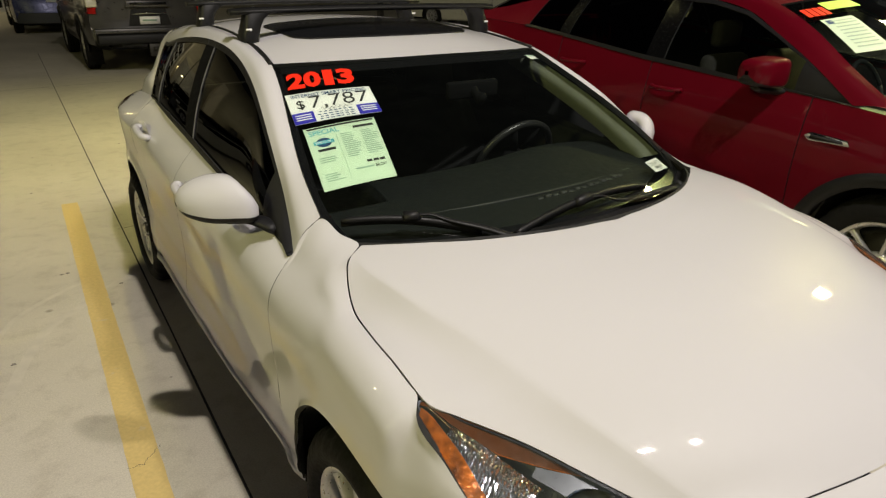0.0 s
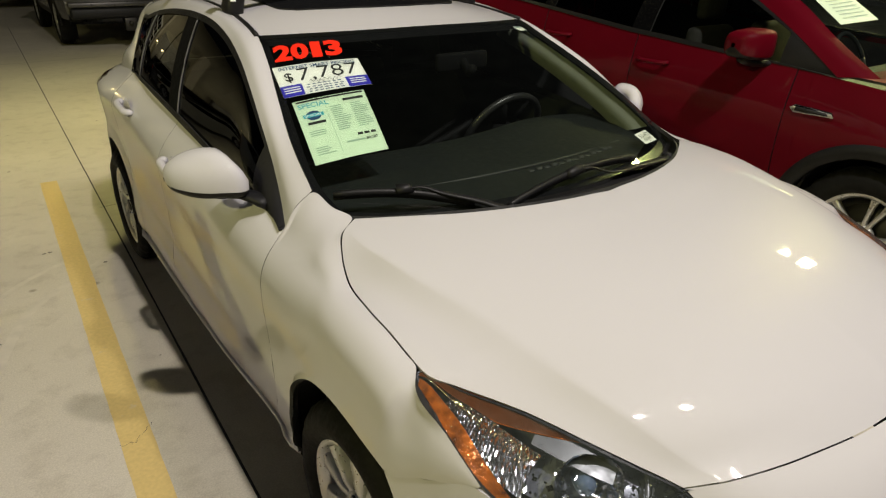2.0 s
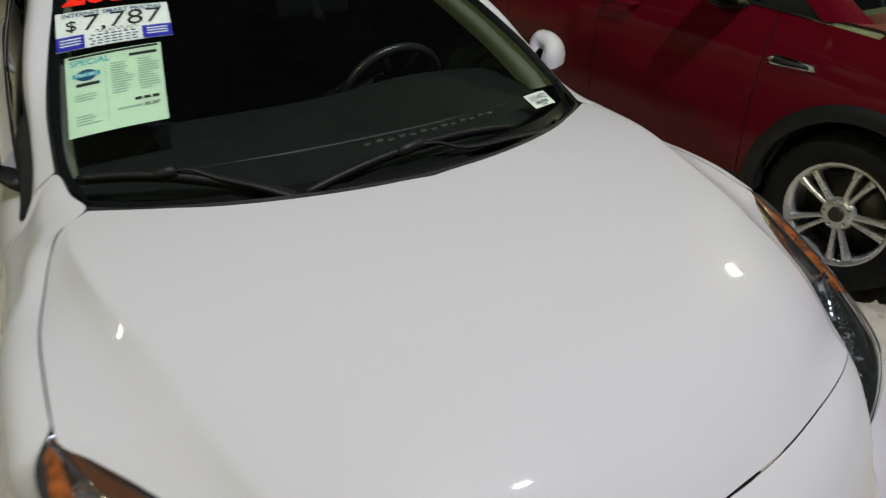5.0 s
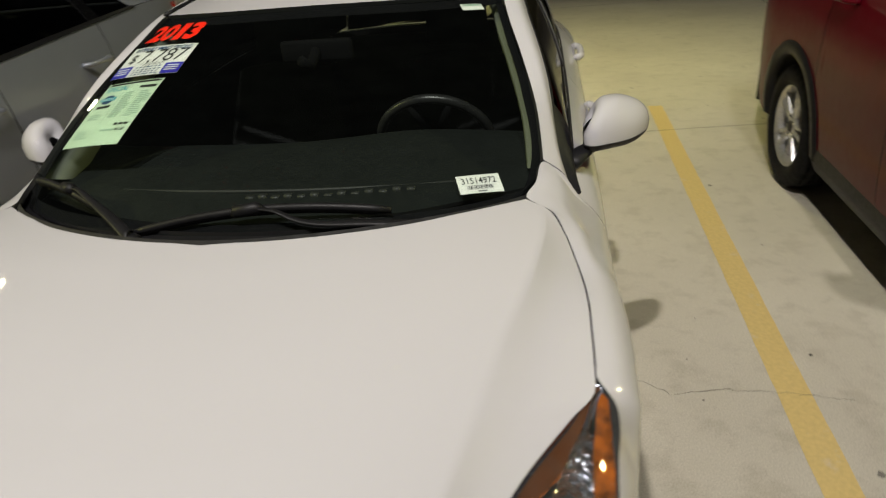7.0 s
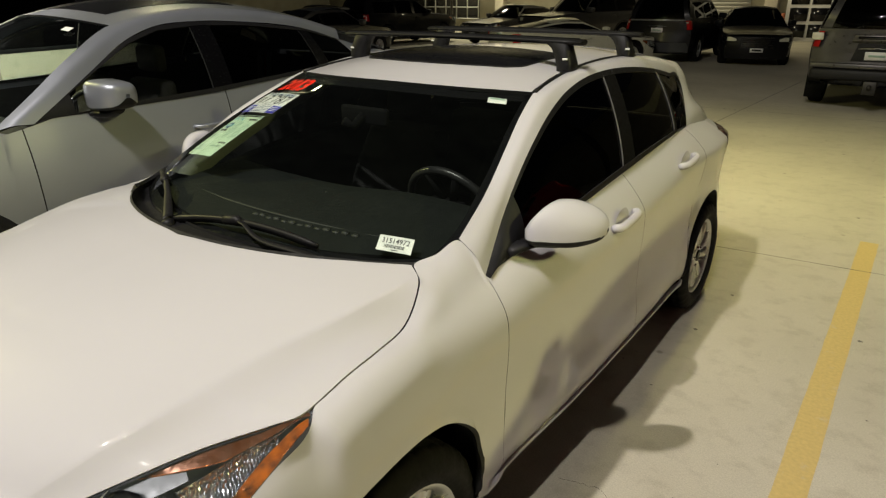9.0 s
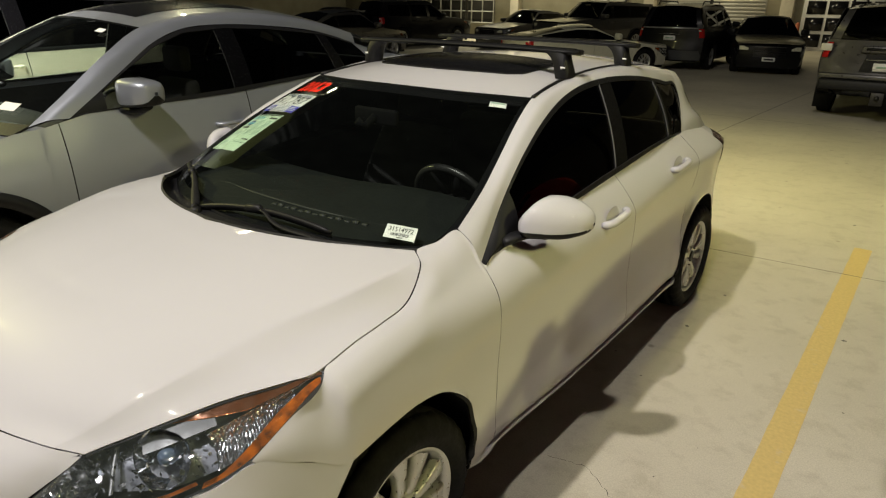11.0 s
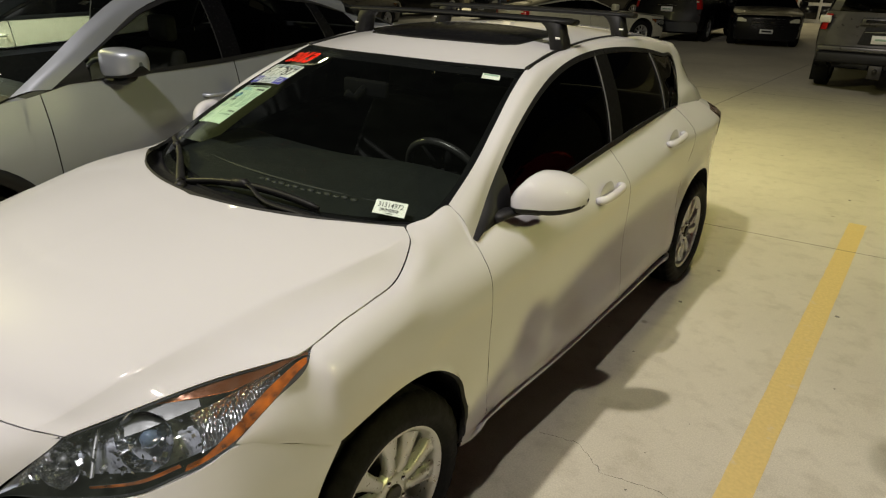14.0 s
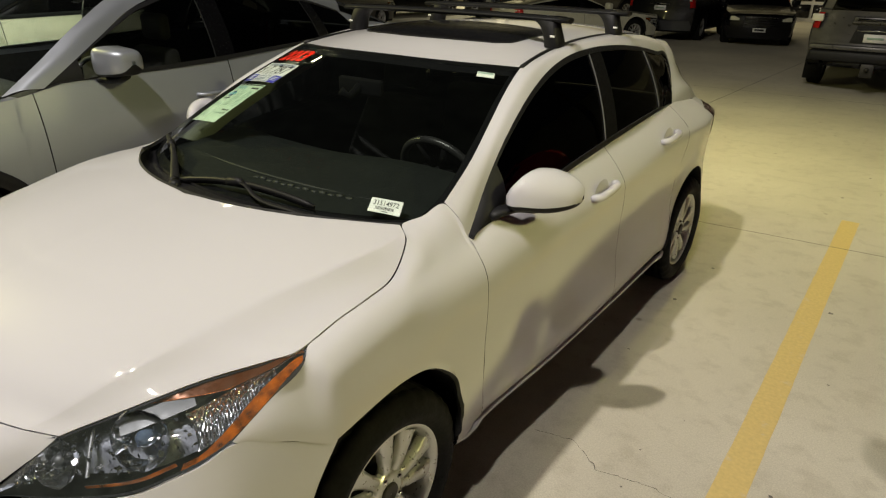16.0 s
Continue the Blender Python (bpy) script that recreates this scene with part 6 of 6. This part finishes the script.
paper = thing("vehicle_sheet", "mint green printed sheet on the red car's windshield", "paper", at=(2.945, 0.07, 0))
part("paper_sheet", grid_bm(np.array([[on_shield(f, u) for u in np.linspace(-0.93, -0.64, 6)] for f in np.linspace(0.42, 0.72, 6)])), MINT, paper)
bm = bmesh.new()
for f in np.linspace(0.46, 0.68, 9):
    grid_bm(np.array([[on_shield(ff, u, 0.014) for u in (-0.88, -0.68)] for ff in (f, f + 0.008)]), bm)
part("print_block", bm, GREYINK, paper)
part("seal", grid_bm(np.array([[on_shield(ff, u, 0.014) for u in (-0.91, -0.86)] for ff in (0.66, 0.70)])), NAVYINK, paper)
top_sign = thing("price_sign", "yellow-green price strip on the red car's windshield", "sign", at=(2.945, 0.07, 0))
part("sign_sheet", grid_bm(np.array([[on_shield(f, u) for u in np.linspace(-0.74, -0.37, 6)] for f in np.linspace(0.82, 0.92, 4)])), surface("lime_paper", (0.45, 0.75, 0.08), 0.5), top_sign)
numerals = thing("year_sticker", "fluorescent red numerals on the red car's windshield", "sticker", at=(2.945, 0.07, 0))
for k in range(4):
    u0 = -0.97 + 0.055 * k
    part("numeral", grid_bm(np.array([[on_shield(f, u) for u in np.linspace(u0, u0 + 0.045, 4)] for f in np.linspace(0.77, 0.87, 4)])), NEONRED, numerals)

# silver crossover
sshield = other_car("crossover_car", "silver metallic crossover with tinted rear windows", (-2.66, -0.18, 0), 0, SILVER, wb=2.70, hw=0.92, nose=-0.92, tail=3.55, cowl=0.28, wtop=1.10, rtop=2.55, zh0=0.93, zh1=1.085, zb0=1.03, zb1=1.26, zr=1.66, rw=0.62, sill=0.28, R=0.36, edge_a=0.515, edge_b=1.68, edge_c=2.53, mirror=0.90, clad=True, group="parked neighbours", drop=0.18, sunroof=True,
    house=dict(belt=((-0.92, 0.95), (0.28, 1.075), (0.45, 1.09), (0.58, 1.116), (0.66, 1.135), (1.10, 1.149), (1.60, 1.167), (2.05, 1.20), (2.90, 1.26), (3.55, 1.27)),
               top=((0.57, 0.850, 1.117), (0.753, 0.815, 1.228), (0.957, 0.755, 1.345), (1.185, 0.695, 1.474), (1.391, 0.660, 1.540), (1.673, 0.650, 1.560), (2.028, 0.640, 1.546), (2.556, 0.615, 1.487), (2.932, 0.60, 1.393), (3.20, 0.65, 1.31), (3.55, 0.74, 1.28)),
               screen=((0.38, 0.825, 1.095), (0.60, 0.775, 1.235), (0.87, 0.705, 1.41), (1.157, 0.610, 1.550), (1.40, 0.595, 1.605), (1.75, 0.585, 1.630), (2.15, 0.575, 1.612), (2.60, 0.56, 1.552), (2.95, 0.545, 1.47)), end=2.90, triangle=0.20))[3]
tag2 = thing("stock_sticker", "white sticker low on the silver car's windshield", "sticker", at=(-2.66, -0.18, 0))
part("sticker_sheet", grid_bm(np.array([[(p[0], p[1] - 0.012, p[2] + 0.012) for u in np.linspace(0.73, 0.85, 4) for p in [sshield(f, u)]] for f in np.linspace(0.11, 0.18, 3)])), PAPER, tag2)
tag3 = thing("oil_sticker", "small white sticker high on the silver car's windshield", "sticker", at=(-2.66, -0.18, 0))
part("sticker_sheet", grid_bm(np.array([[(p[0], p[1] - 0.012, p[2] + 0.012) for u in np.linspace(0.72, 0.80, 4) for p in [sshield(f, u)]] for f in np.linspace(0.86, 0.90, 3)])), PAPER, tag3)

other_car("cream_crossover", "cream white crossover parked beside the silver one", (-5.45, -0.25, 0), 0, CREAM, wb=2.75, hw=0.91, nose=-0.92, tail=3.70, cowl=0.45, wtop=1.2, rtop=2.9, zh0=1.08, zh1=1.22, zb0=1.24, zb1=1.32, zr=1.86, rw=0.62, sill=0.27, R=0.35, fine=0.6, seats=False, group="parked neighbours")

# cars farther off
truck = dict(wb=2.79, hw=0.95, nose=-0.85, tail=3.92, cowl=0.55, wtop=1.20, rtop=3.70, zh0=1.10, zh1=1.20, zb0=1.20, zb1=1.24, zr=1.80, rw=0.70, sill=0.48, R=0.40, clad=True, fine=0.6, seats=False)
coupe = dict(wb=2.55, hw=0.88, nose=-0.9, tail=3.40, cowl=0.45, wtop=1.25, rtop=2.2, zh0=0.70, zh1=0.82, zb0=0.84, zb1=0.92, zr=1.20, rw=0.52, sill=0.22, R=0.31, fine=0.7, seats=False)
sedan = dict(wb=2.65, hw=0.88, nose=-0.9, tail=3.55, cowl=0.45, wtop=1.2, rtop=2.5, zh0=0.80, zh1=0.94, zb0=0.94, zb1=1.0, zr=1.45, rw=0.55, sill=0.25, R=0.31, fine=0.5, seats=False)
van = dict(wb=2.9, hw=0.95, nose=-0.95, tail=3.9, cowl=0.4, wtop=1.2, rtop=3.6, zh0=1.0, zh1=1.12, zb0=1.10, zb1=1.15, zr=1.75, rw=0.66, sill=0.32, R=0.36, fine=0.5, seats=False)
other_car("off_road_car", "grey off-road car seen from behind, with a tow hitch", (0.98, 14.85, 0), 180, GREY, group="cars across the lane", **truck)
other_car("compact_car", "black compact car with pale painted shine on its head lamps", (-2.30, 18.60, 0), 16, BLACK, group="cars across the lane", **sedan)
# Dark SUV from behind, built on the van's measures.
other_car("dark_suv", "dark SUV with roof rails and red tail lamps", (-4.68, 21.2, 0), 182, BLACK, group="cars across the lane", **van)
other_car("pale_coupe", "low pale coupe with dark windows across the lane", (-5.35, 16.3, 0), 148, CREAM, group="cars across the lane", **coupe)
other_car("dark_pickup", "dark car parked across the lane", (-9.6, 20.8, 0), -20, GREY, group="cars across the lane", **truck)
for k, (x, y, a, p, s) in enumerate(((-12.4, 21.2, -12, GREY, sedan), (-15.6, 21.5, 170, BLACK, van), (-18.5, 20.5, -14, CREAM, sedan), (-13.0, 14.5, 185, GREY, sedan), (-16.5, 14.8, 4, BLACK, sedan), (0.3, 22.9, 180, NAVY, van), (13.2, 16.0, 30, CREAM, sedan))):
    other_car("parked_car", "car parked in the far row", (x, y, 0), a, p, group="cars across the lane", **s)
rover = [o for o in scene.objects if o.name.startswith("off_road_car")][0]
part("tow_hitch", tube_bm([(0, 3.9, 0.42), (0, 4.1, 0.42)], 0.035, 8), DARKMETAL, rover)
part("hitch_bracket", box_bm((-0.09, 3.98, 0.30), (0.09, 4.04, 0.50)), DARKMETAL, rover, bevel=0.01)
part("tailgate_garnish", box_bm((-0.36, 3.93, 1.06), (0.36, 3.975, 1.17), taper=(0.92, 1)), GREY, rover, "grey garnish bar over the number plate", bevel=0.02)
part("garnish_slot", box_bm((-0.28, 3.976, 1.10), (0.28, 3.982, 1.14)), GLOSSBLACK, rover)
part("plate_recess", box_bm((-0.33, 3.925, 0.78), (0.33, 3.935, 1.04), taper=(0.8, 1)), SHELL, rover, bevel=0.004)
part("bumper_step", box_bm((-0.84, 3.86, 0.50), (0.84, 4.03, 0.66), taper=(1, 0.9)), TRIM, rover, "black plastic rear bumper", bevel=0.03)
part("bumper_band", box_bm((-0.86, 3.84, 0.665), (0.86, 3.99, 0.75), taper=(1, 0.9)), GREY, rover, bevel=0.02)
for x in (-0.83, 0.83):
    part("mud_flap", box_bm((x - 0.13, 3.22, 0.12), (x + 0.13, 3.24, 0.52)), RUBBER, rover)
    part("reverse_lamp", box_bm((x - 0.08, 3.86, 1.07), (x + 0.08, 3.925, 1.18)), CREAM, rover, "clear upper tail lamp", bevel=0.012)
for x in (-0.66, 0.66):
    part("roof_bar", tube_bm([(x, 1.5, 1.78), (x, 1.6, 1.84), (x, 3.3, 1.84), (x, 3.4, 1.76)], 0.018, 8), TRIM, rover)
suv = [o for o in scene.objects if o.name.startswith("dark_suv")][0]
part("tail_strip", box_bm((-0.74, 3.90, 1.10), (0.74, 3.93, 1.135)), ALLOY, suv, "pale strip across the tailgate")
for x in (-0.60, 0.60):
    part("roof_bar", tube_bm([(x, 1.5, 1.73), (x, 1.6, 1.79), (x, 3.2, 1.79), (x, 3.3, 1.70)], 0.018, 8), TRIM, suv)

# ---- ground ----
gr = bmesh.new()
gr.faces.new([gr.verts.new((x, y, 0)) for x, y in ((-150, -120), (150, -120), (150, 180), (-150, 180))])
ground = tagged(part("ground", gr, CONCRETE, smooth=False), "worn grey concrete lot floor with stains", "ground", kind="structure")


def ribbon(name, pts, width, mat, z, label, jitter=0.0, seed=1, cat="marking", parent=None):
    r = random.Random(seed)
    P = np.array(pts, float)
    bm = bmesh.new()
    rows = []
    for i in range(len(P)):
        d = P[min(i + 1, len(P) - 1)] - P[max(i - 1, 0)]
        d /= np.linalg.norm(d)
        n = np.array([-d[1], d[0]])
        w = width / 2
        a, b = P[i] + n * (w + r.uniform(-jitter, jitter)), P[i] - n * (w + r.uniform(-jitter, jitter))
        rows.append([(a[0], a[1], z), (b[0], b[1], z)])
    ob = part(name, grid_bm(np.array(rows), bm), mat, parent, smooth=False)
    if parent is None:
        tagged(ob, label, cat, kind="structure")
    return ob


def dots(x0, y0, x1, y1, n):
    return [(x0 + (x1 - x0) * k / (n - 1), y0 + (y1 - y0) * k / (n - 1)) for k in range(n)]


ribbon("bay_line", dots(1.582, -4.0, 1.577, 4.47, 120), 0.116, YELLOW, 0.0016, "worn yellow painted bay line", 0.0015, 2)
ribbon("bay_line", dots(-1.370, -4.0, -1.085, 4.34, 120), 0.112, YELLOW, 0.0016, "worn yellow painted bay line", 0.0015, 3)
ribbon("bay_line", dots(4.25, -4.0, 4.2, 4.4, 90), 0.098, YELLOW, 0.0016, "worn yellow painted bay line", 0.0015, 4)
ribbon("bay_line", dots(-3.95, -4.0, -3.82, 4.4, 90), 0.098, YELLOW, 0.0016, "worn yellow painted bay line", 0.0015, 5)
ribbon("floor_joint", dots(-1.13, -6, -0.50, 15.0, 60), 0.009, JOINT, 0.0024, "dark control joint in the concrete", 0.001, 6, "joint")
ribbon("floor_joint", dots(-0.87, 3.57, 8.0, 4.46, 60), 0.007, JOINT, 0.0024, "thin control joint in the concrete", 0.001, 7, "joint")
ribbon("floor_joint", dots(-9.0, 9.8, 9.0, 10.8, 60), 0.010, JOINT, 0.0024, "thin control joint in the concrete", 0.001, 8, "joint")
ribbon("floor_joint", dots(3.4, -6, 4.1, 20.0, 60), 0.010, JOINT, 0.0024, "thin control joint in the concrete", 0.001, 9, "joint")


def crack(pts, seed, width=0.004):
    r = random.Random(seed)
    out = []
    for (x0, y0), (x1, y1) in zip(pts, pts[1:]):
        for k in range(10):
            f = k / 10
            out.append((x0 + (x1 - x0) * f + r.uniform(-0.006, 0.006), y0 + (y1 - y0) * f + r.uniform(-0.006, 0.006)))
    ribbon("floor_crack", out, width, JOINT, 0.0020, "fine crack in the concrete", width * 0.35, seed, "crack")


crack([(0.86, 0.86), (1.02, 0.90), (1.15, 0.80), (1.34, 0.84), (1.55, 0.83), (1.80, 0.80)], 11, 0.0018)
crack([(-1.13, 1.10), (-1.20, 1.02), (-1.26, 1.03)], 12, 0.0018)

rng = random.Random(12)
bm = bmesh.new()
for _ in range(150):
    x, y, s = rng.uniform(-3.2, 4.2), rng.uniform(-0.5, 9.0), rng.choice((0.004, 0.006, 0.009, 0.014))
    k = rng.randint(6, 9)
    bm.faces.new([bm.verts.new((x + s * rng.uniform(0.6, 1.2) * math.cos(2 * math.pi * i / k), y + s * rng.uniform(0.6, 1.2) * math.sin(2 * math.pi * i / k), 0.0030)) for i in range(k)])
tagged(part("floor_spots", bm, SPOT, smooth=False), "small dark oil and gum spots on the concrete", "stains", kind="stuff")
for k, (pts, w) in enumerate(((((-1.60, 1.75), (-1.49, 2.10), (-1.39, 2.32), (-1.24, 2.47), (-1.05, 2.66), (-0.87, 2.79)), 0.05), (((-1.66, 2.20), (-1.52, 2.52), (-1.30, 2.72), (-1.05, 2.86)), 0.03))):
    arc = curve_points([(x, y, 0) for x, y in pts], 60)[:, :2]
    ribbon("tyre_mark", arc, w, SCUFF, 0.0008, "faint pale tyre scuff on the concrete", w * 0.06, 20 + k, "marking")

# ---- the building across the lane ----
wall = tagged(part("wall_north", box_bm((-45, 30.0, 0), (45, 30.4, 8.0)), WALL), "dark painted block wall of the building", "wall", kind="structure")
door = tagged(part("door_1", box_bm((-3.6, 29.94, 0), (0.4, 29.99, 4.0)), PAPER), "pale roller door with glazed panels", "roller door", kind="structure")
for i in range(5):
    for j in range(6):
        x, z = -3.45 + 0.76 * i, 0.15 + 0.63 * j
        part("door_pane", box_bm((x, 29.92, z), (x + 0.66, 29.935, z + 0.5)), GLOSSBLACK, door)
panel_ob = tagged(part("door_2", box_bm((-9.5, 29.94, 0), (-5.0, 29.99, 4.2)), METALDOOR), "pale corrugated roller door", "roller door", kind="structure")
for k in range(28):
    part("door_slat", box_bm((-9.45, 29.92, 0.05 + 0.148 * k), (-5.05, 29.936, 0.15 + 0.148 * k)), METALDOOR, panel_ob)
entry = tagged(part("door_3", box_bm((-13.0, 29.95, 0), (-11.2, 29.99, 2.6)), METALDOOR), "pale steel double door", "door", kind="structure")
for x in (-13.08, -12.14, -11.2):
    part("door_frame", box_bm((x, 29.90, 0), (x + 0.08, 29.949, 2.7)), DARKMETAL, entry)
part("door_handle", box_bm((-12.0, 29.88, 0.95), (-11.96, 29.90, 1.25)), CHROME, entry)
glazing = tagged(part("window_1", box_bm((-23.0, 29.94, 0.6), (-18.6, 29.985, 3.6)), GLOSSBLACK), "dark glazed bay with a pale grid of bars", "window", kind="structure")
for k in range(7):
    part("glazing_bar", box_bm((-23.0 + 0.72 * k, 29.91, 0.6), (-22.92 + 0.72 * k, 29.936, 3.6)), METALDOOR, glazing)
for k in range(6):
    part("glazing_bar", box_bm((-23.0, 29.905, 0.6 + 0.58 * k), (-18.6, 29.909, 0.66 + 0.58 * k)), METALDOOR, glazing)
for x in (-17.4, -10.2, -4.4, 1.2):
    tagged(part("pier", box_bm((x, 29.6, 0), (x + 0.5, 29.998, 6.0)), CONCRETE, bevel=0.02), "concrete pier against the building wall", "pier", kind="structure")
for x, z in ((-6.55, 3.0), (-4.75, 3.0), (-13.9, 2.9)):
    lampw = thing("wall_lamp", "small lit lamp on the building wall", "lamp", "wall lamps", (x, 29.80, z))
    part("housing", box_bm((-0.14, 0.0, 0.0), (0.14, 0.20, 0.16)), DARKMETAL, lampw, bevel=0.01)
    part("lit_glass", box_bm((-0.11, 0.0, -0.05), (0.11, 0.15, -0.003)), WARMGLOW, lampw)
for k, (x, c) in enumerate(((-4.0, (0.35, 0.10, 0.04)), (-3.55, (0.35, 0.10, 0.04)), (3.4, (0.4, 0.3, 0.03)))):
    b = thing("bollard", "orange painted steel bollard by the wall", "bollard", "bollards", (x, 29.2, 0))
    part("post", lathe_bm([(0, 0.08), (1.05, 0.08), (1.09, 0.06), (1.10, 0.001)], 16, axis="z"), surface("bollard_paint", c, 0.6), b)
tagged(part("wall_west", box_bm((-30.4, -20, 0), (-30, 30, 6.0)), WALL), "dark block wall", "wall", kind="structure")
tagged(part("wall_south", box_bm((-30, -14.4, 0), (40, -14.0, 6.0)), WALL), "dark block wall", "wall", kind="structure")


# ---- lamps ----
# Lamps out of view; their heads and poles are added.
def unseen_flood(at, aim, power, size, col, foot=None, spread=180):
    fl = thing("unseen_flood", "unseen flood lamp on an added pole", "lamp", "floodlights")
    m = look(at, aim)
    bm = box_bm((-size * 0.7, -size * 0.5, 0.02), (size * 0.7, size * 0.5, 0.14))
    bmesh.ops.transform(bm, matrix=m, verts=bm.verts)
    part("lamp_head", bm, DARKMETAL, fl, bevel=0.01)
    foot = foot or (at[0], at[1] - 0.35)
    part("pole", tube_bm([(*foot, 0), (*foot, at[2] - 0.05), (at[0], at[1] - 0.05, at[2] + 0.1)], 0.06, 10), DARKMETAL, fl)
    d = bpy.data.lights.new("flood", "AREA")
    d.shape, d.size, d.size_y, d.energy, d.color = "RECTANGLE", size, size * 0.7, power, col
    d.spread = radians(spread)
    lo = new("flood_light", d)
    lo.matrix_basis = m
    return fl


LAMP = (1.0, 0.915, 0.84)
AMBERISH = (1.0, 0.92, 0.36)
# White pair, unseen, placed from the door mirrors' shadows.
unseen_flood((-0.30, -3.45, 8.0), (0.0, 1.0, 0.6), 635, 0.24, LAMP)
unseen_flood((1.50, -3.35, 8.0), (0.3, 1.2, 0.6), 290, 0.24, LAMP)
# Added yellow fill for the right flank, beam narrowed onto it.
unseen_flood((8.3, 1.2, 5.2), (2.0, 1.2, 0.25), 34, 0.42, AMBERISH, None, 46)
# Added yellow fill for the left flank.
unseen_flood((-8.0, -1.0, 5.1), (-0.9, 1.2, 0.6), 290, 0.2, AMBERISH)
# Added narrow fill that brightens only the silver and cream cars.
unseen_flood((-5.0, -1.6, 7.0), (-4.2, 0.7, 0.9), 240, 0.30, LAMP, None, 36)
# Added overhead fill for the rear ground's yellow pool and the roof.
unseen_flood((0.4, 5.7, 6.8), (0.45, 5.8, 0.0), 72, 0.2, (1.0, 0.90, 0.38), (4.6, 9.6), 82)
# Added fill for the ground far to the left.
unseen_flood((-11.0, 7.0, 7.0), (-10.0, 6.0, 0.0), 360, 0.4, (1.0, 0.90, 0.50), None, 110)
# Two added fills that brighten the building's wall and the far cars.
unseen_flood((-6.0, 26.0, 6.5), (-6.0, 29.5, 1.5), 260, 0.4, (1.0, 0.86, 0.55))
unseen_flood((-17.0, 25.5, 6.5), (-16.5, 28.0, 1.0), 650, 0.4, (1.0, 0.90, 0.62))
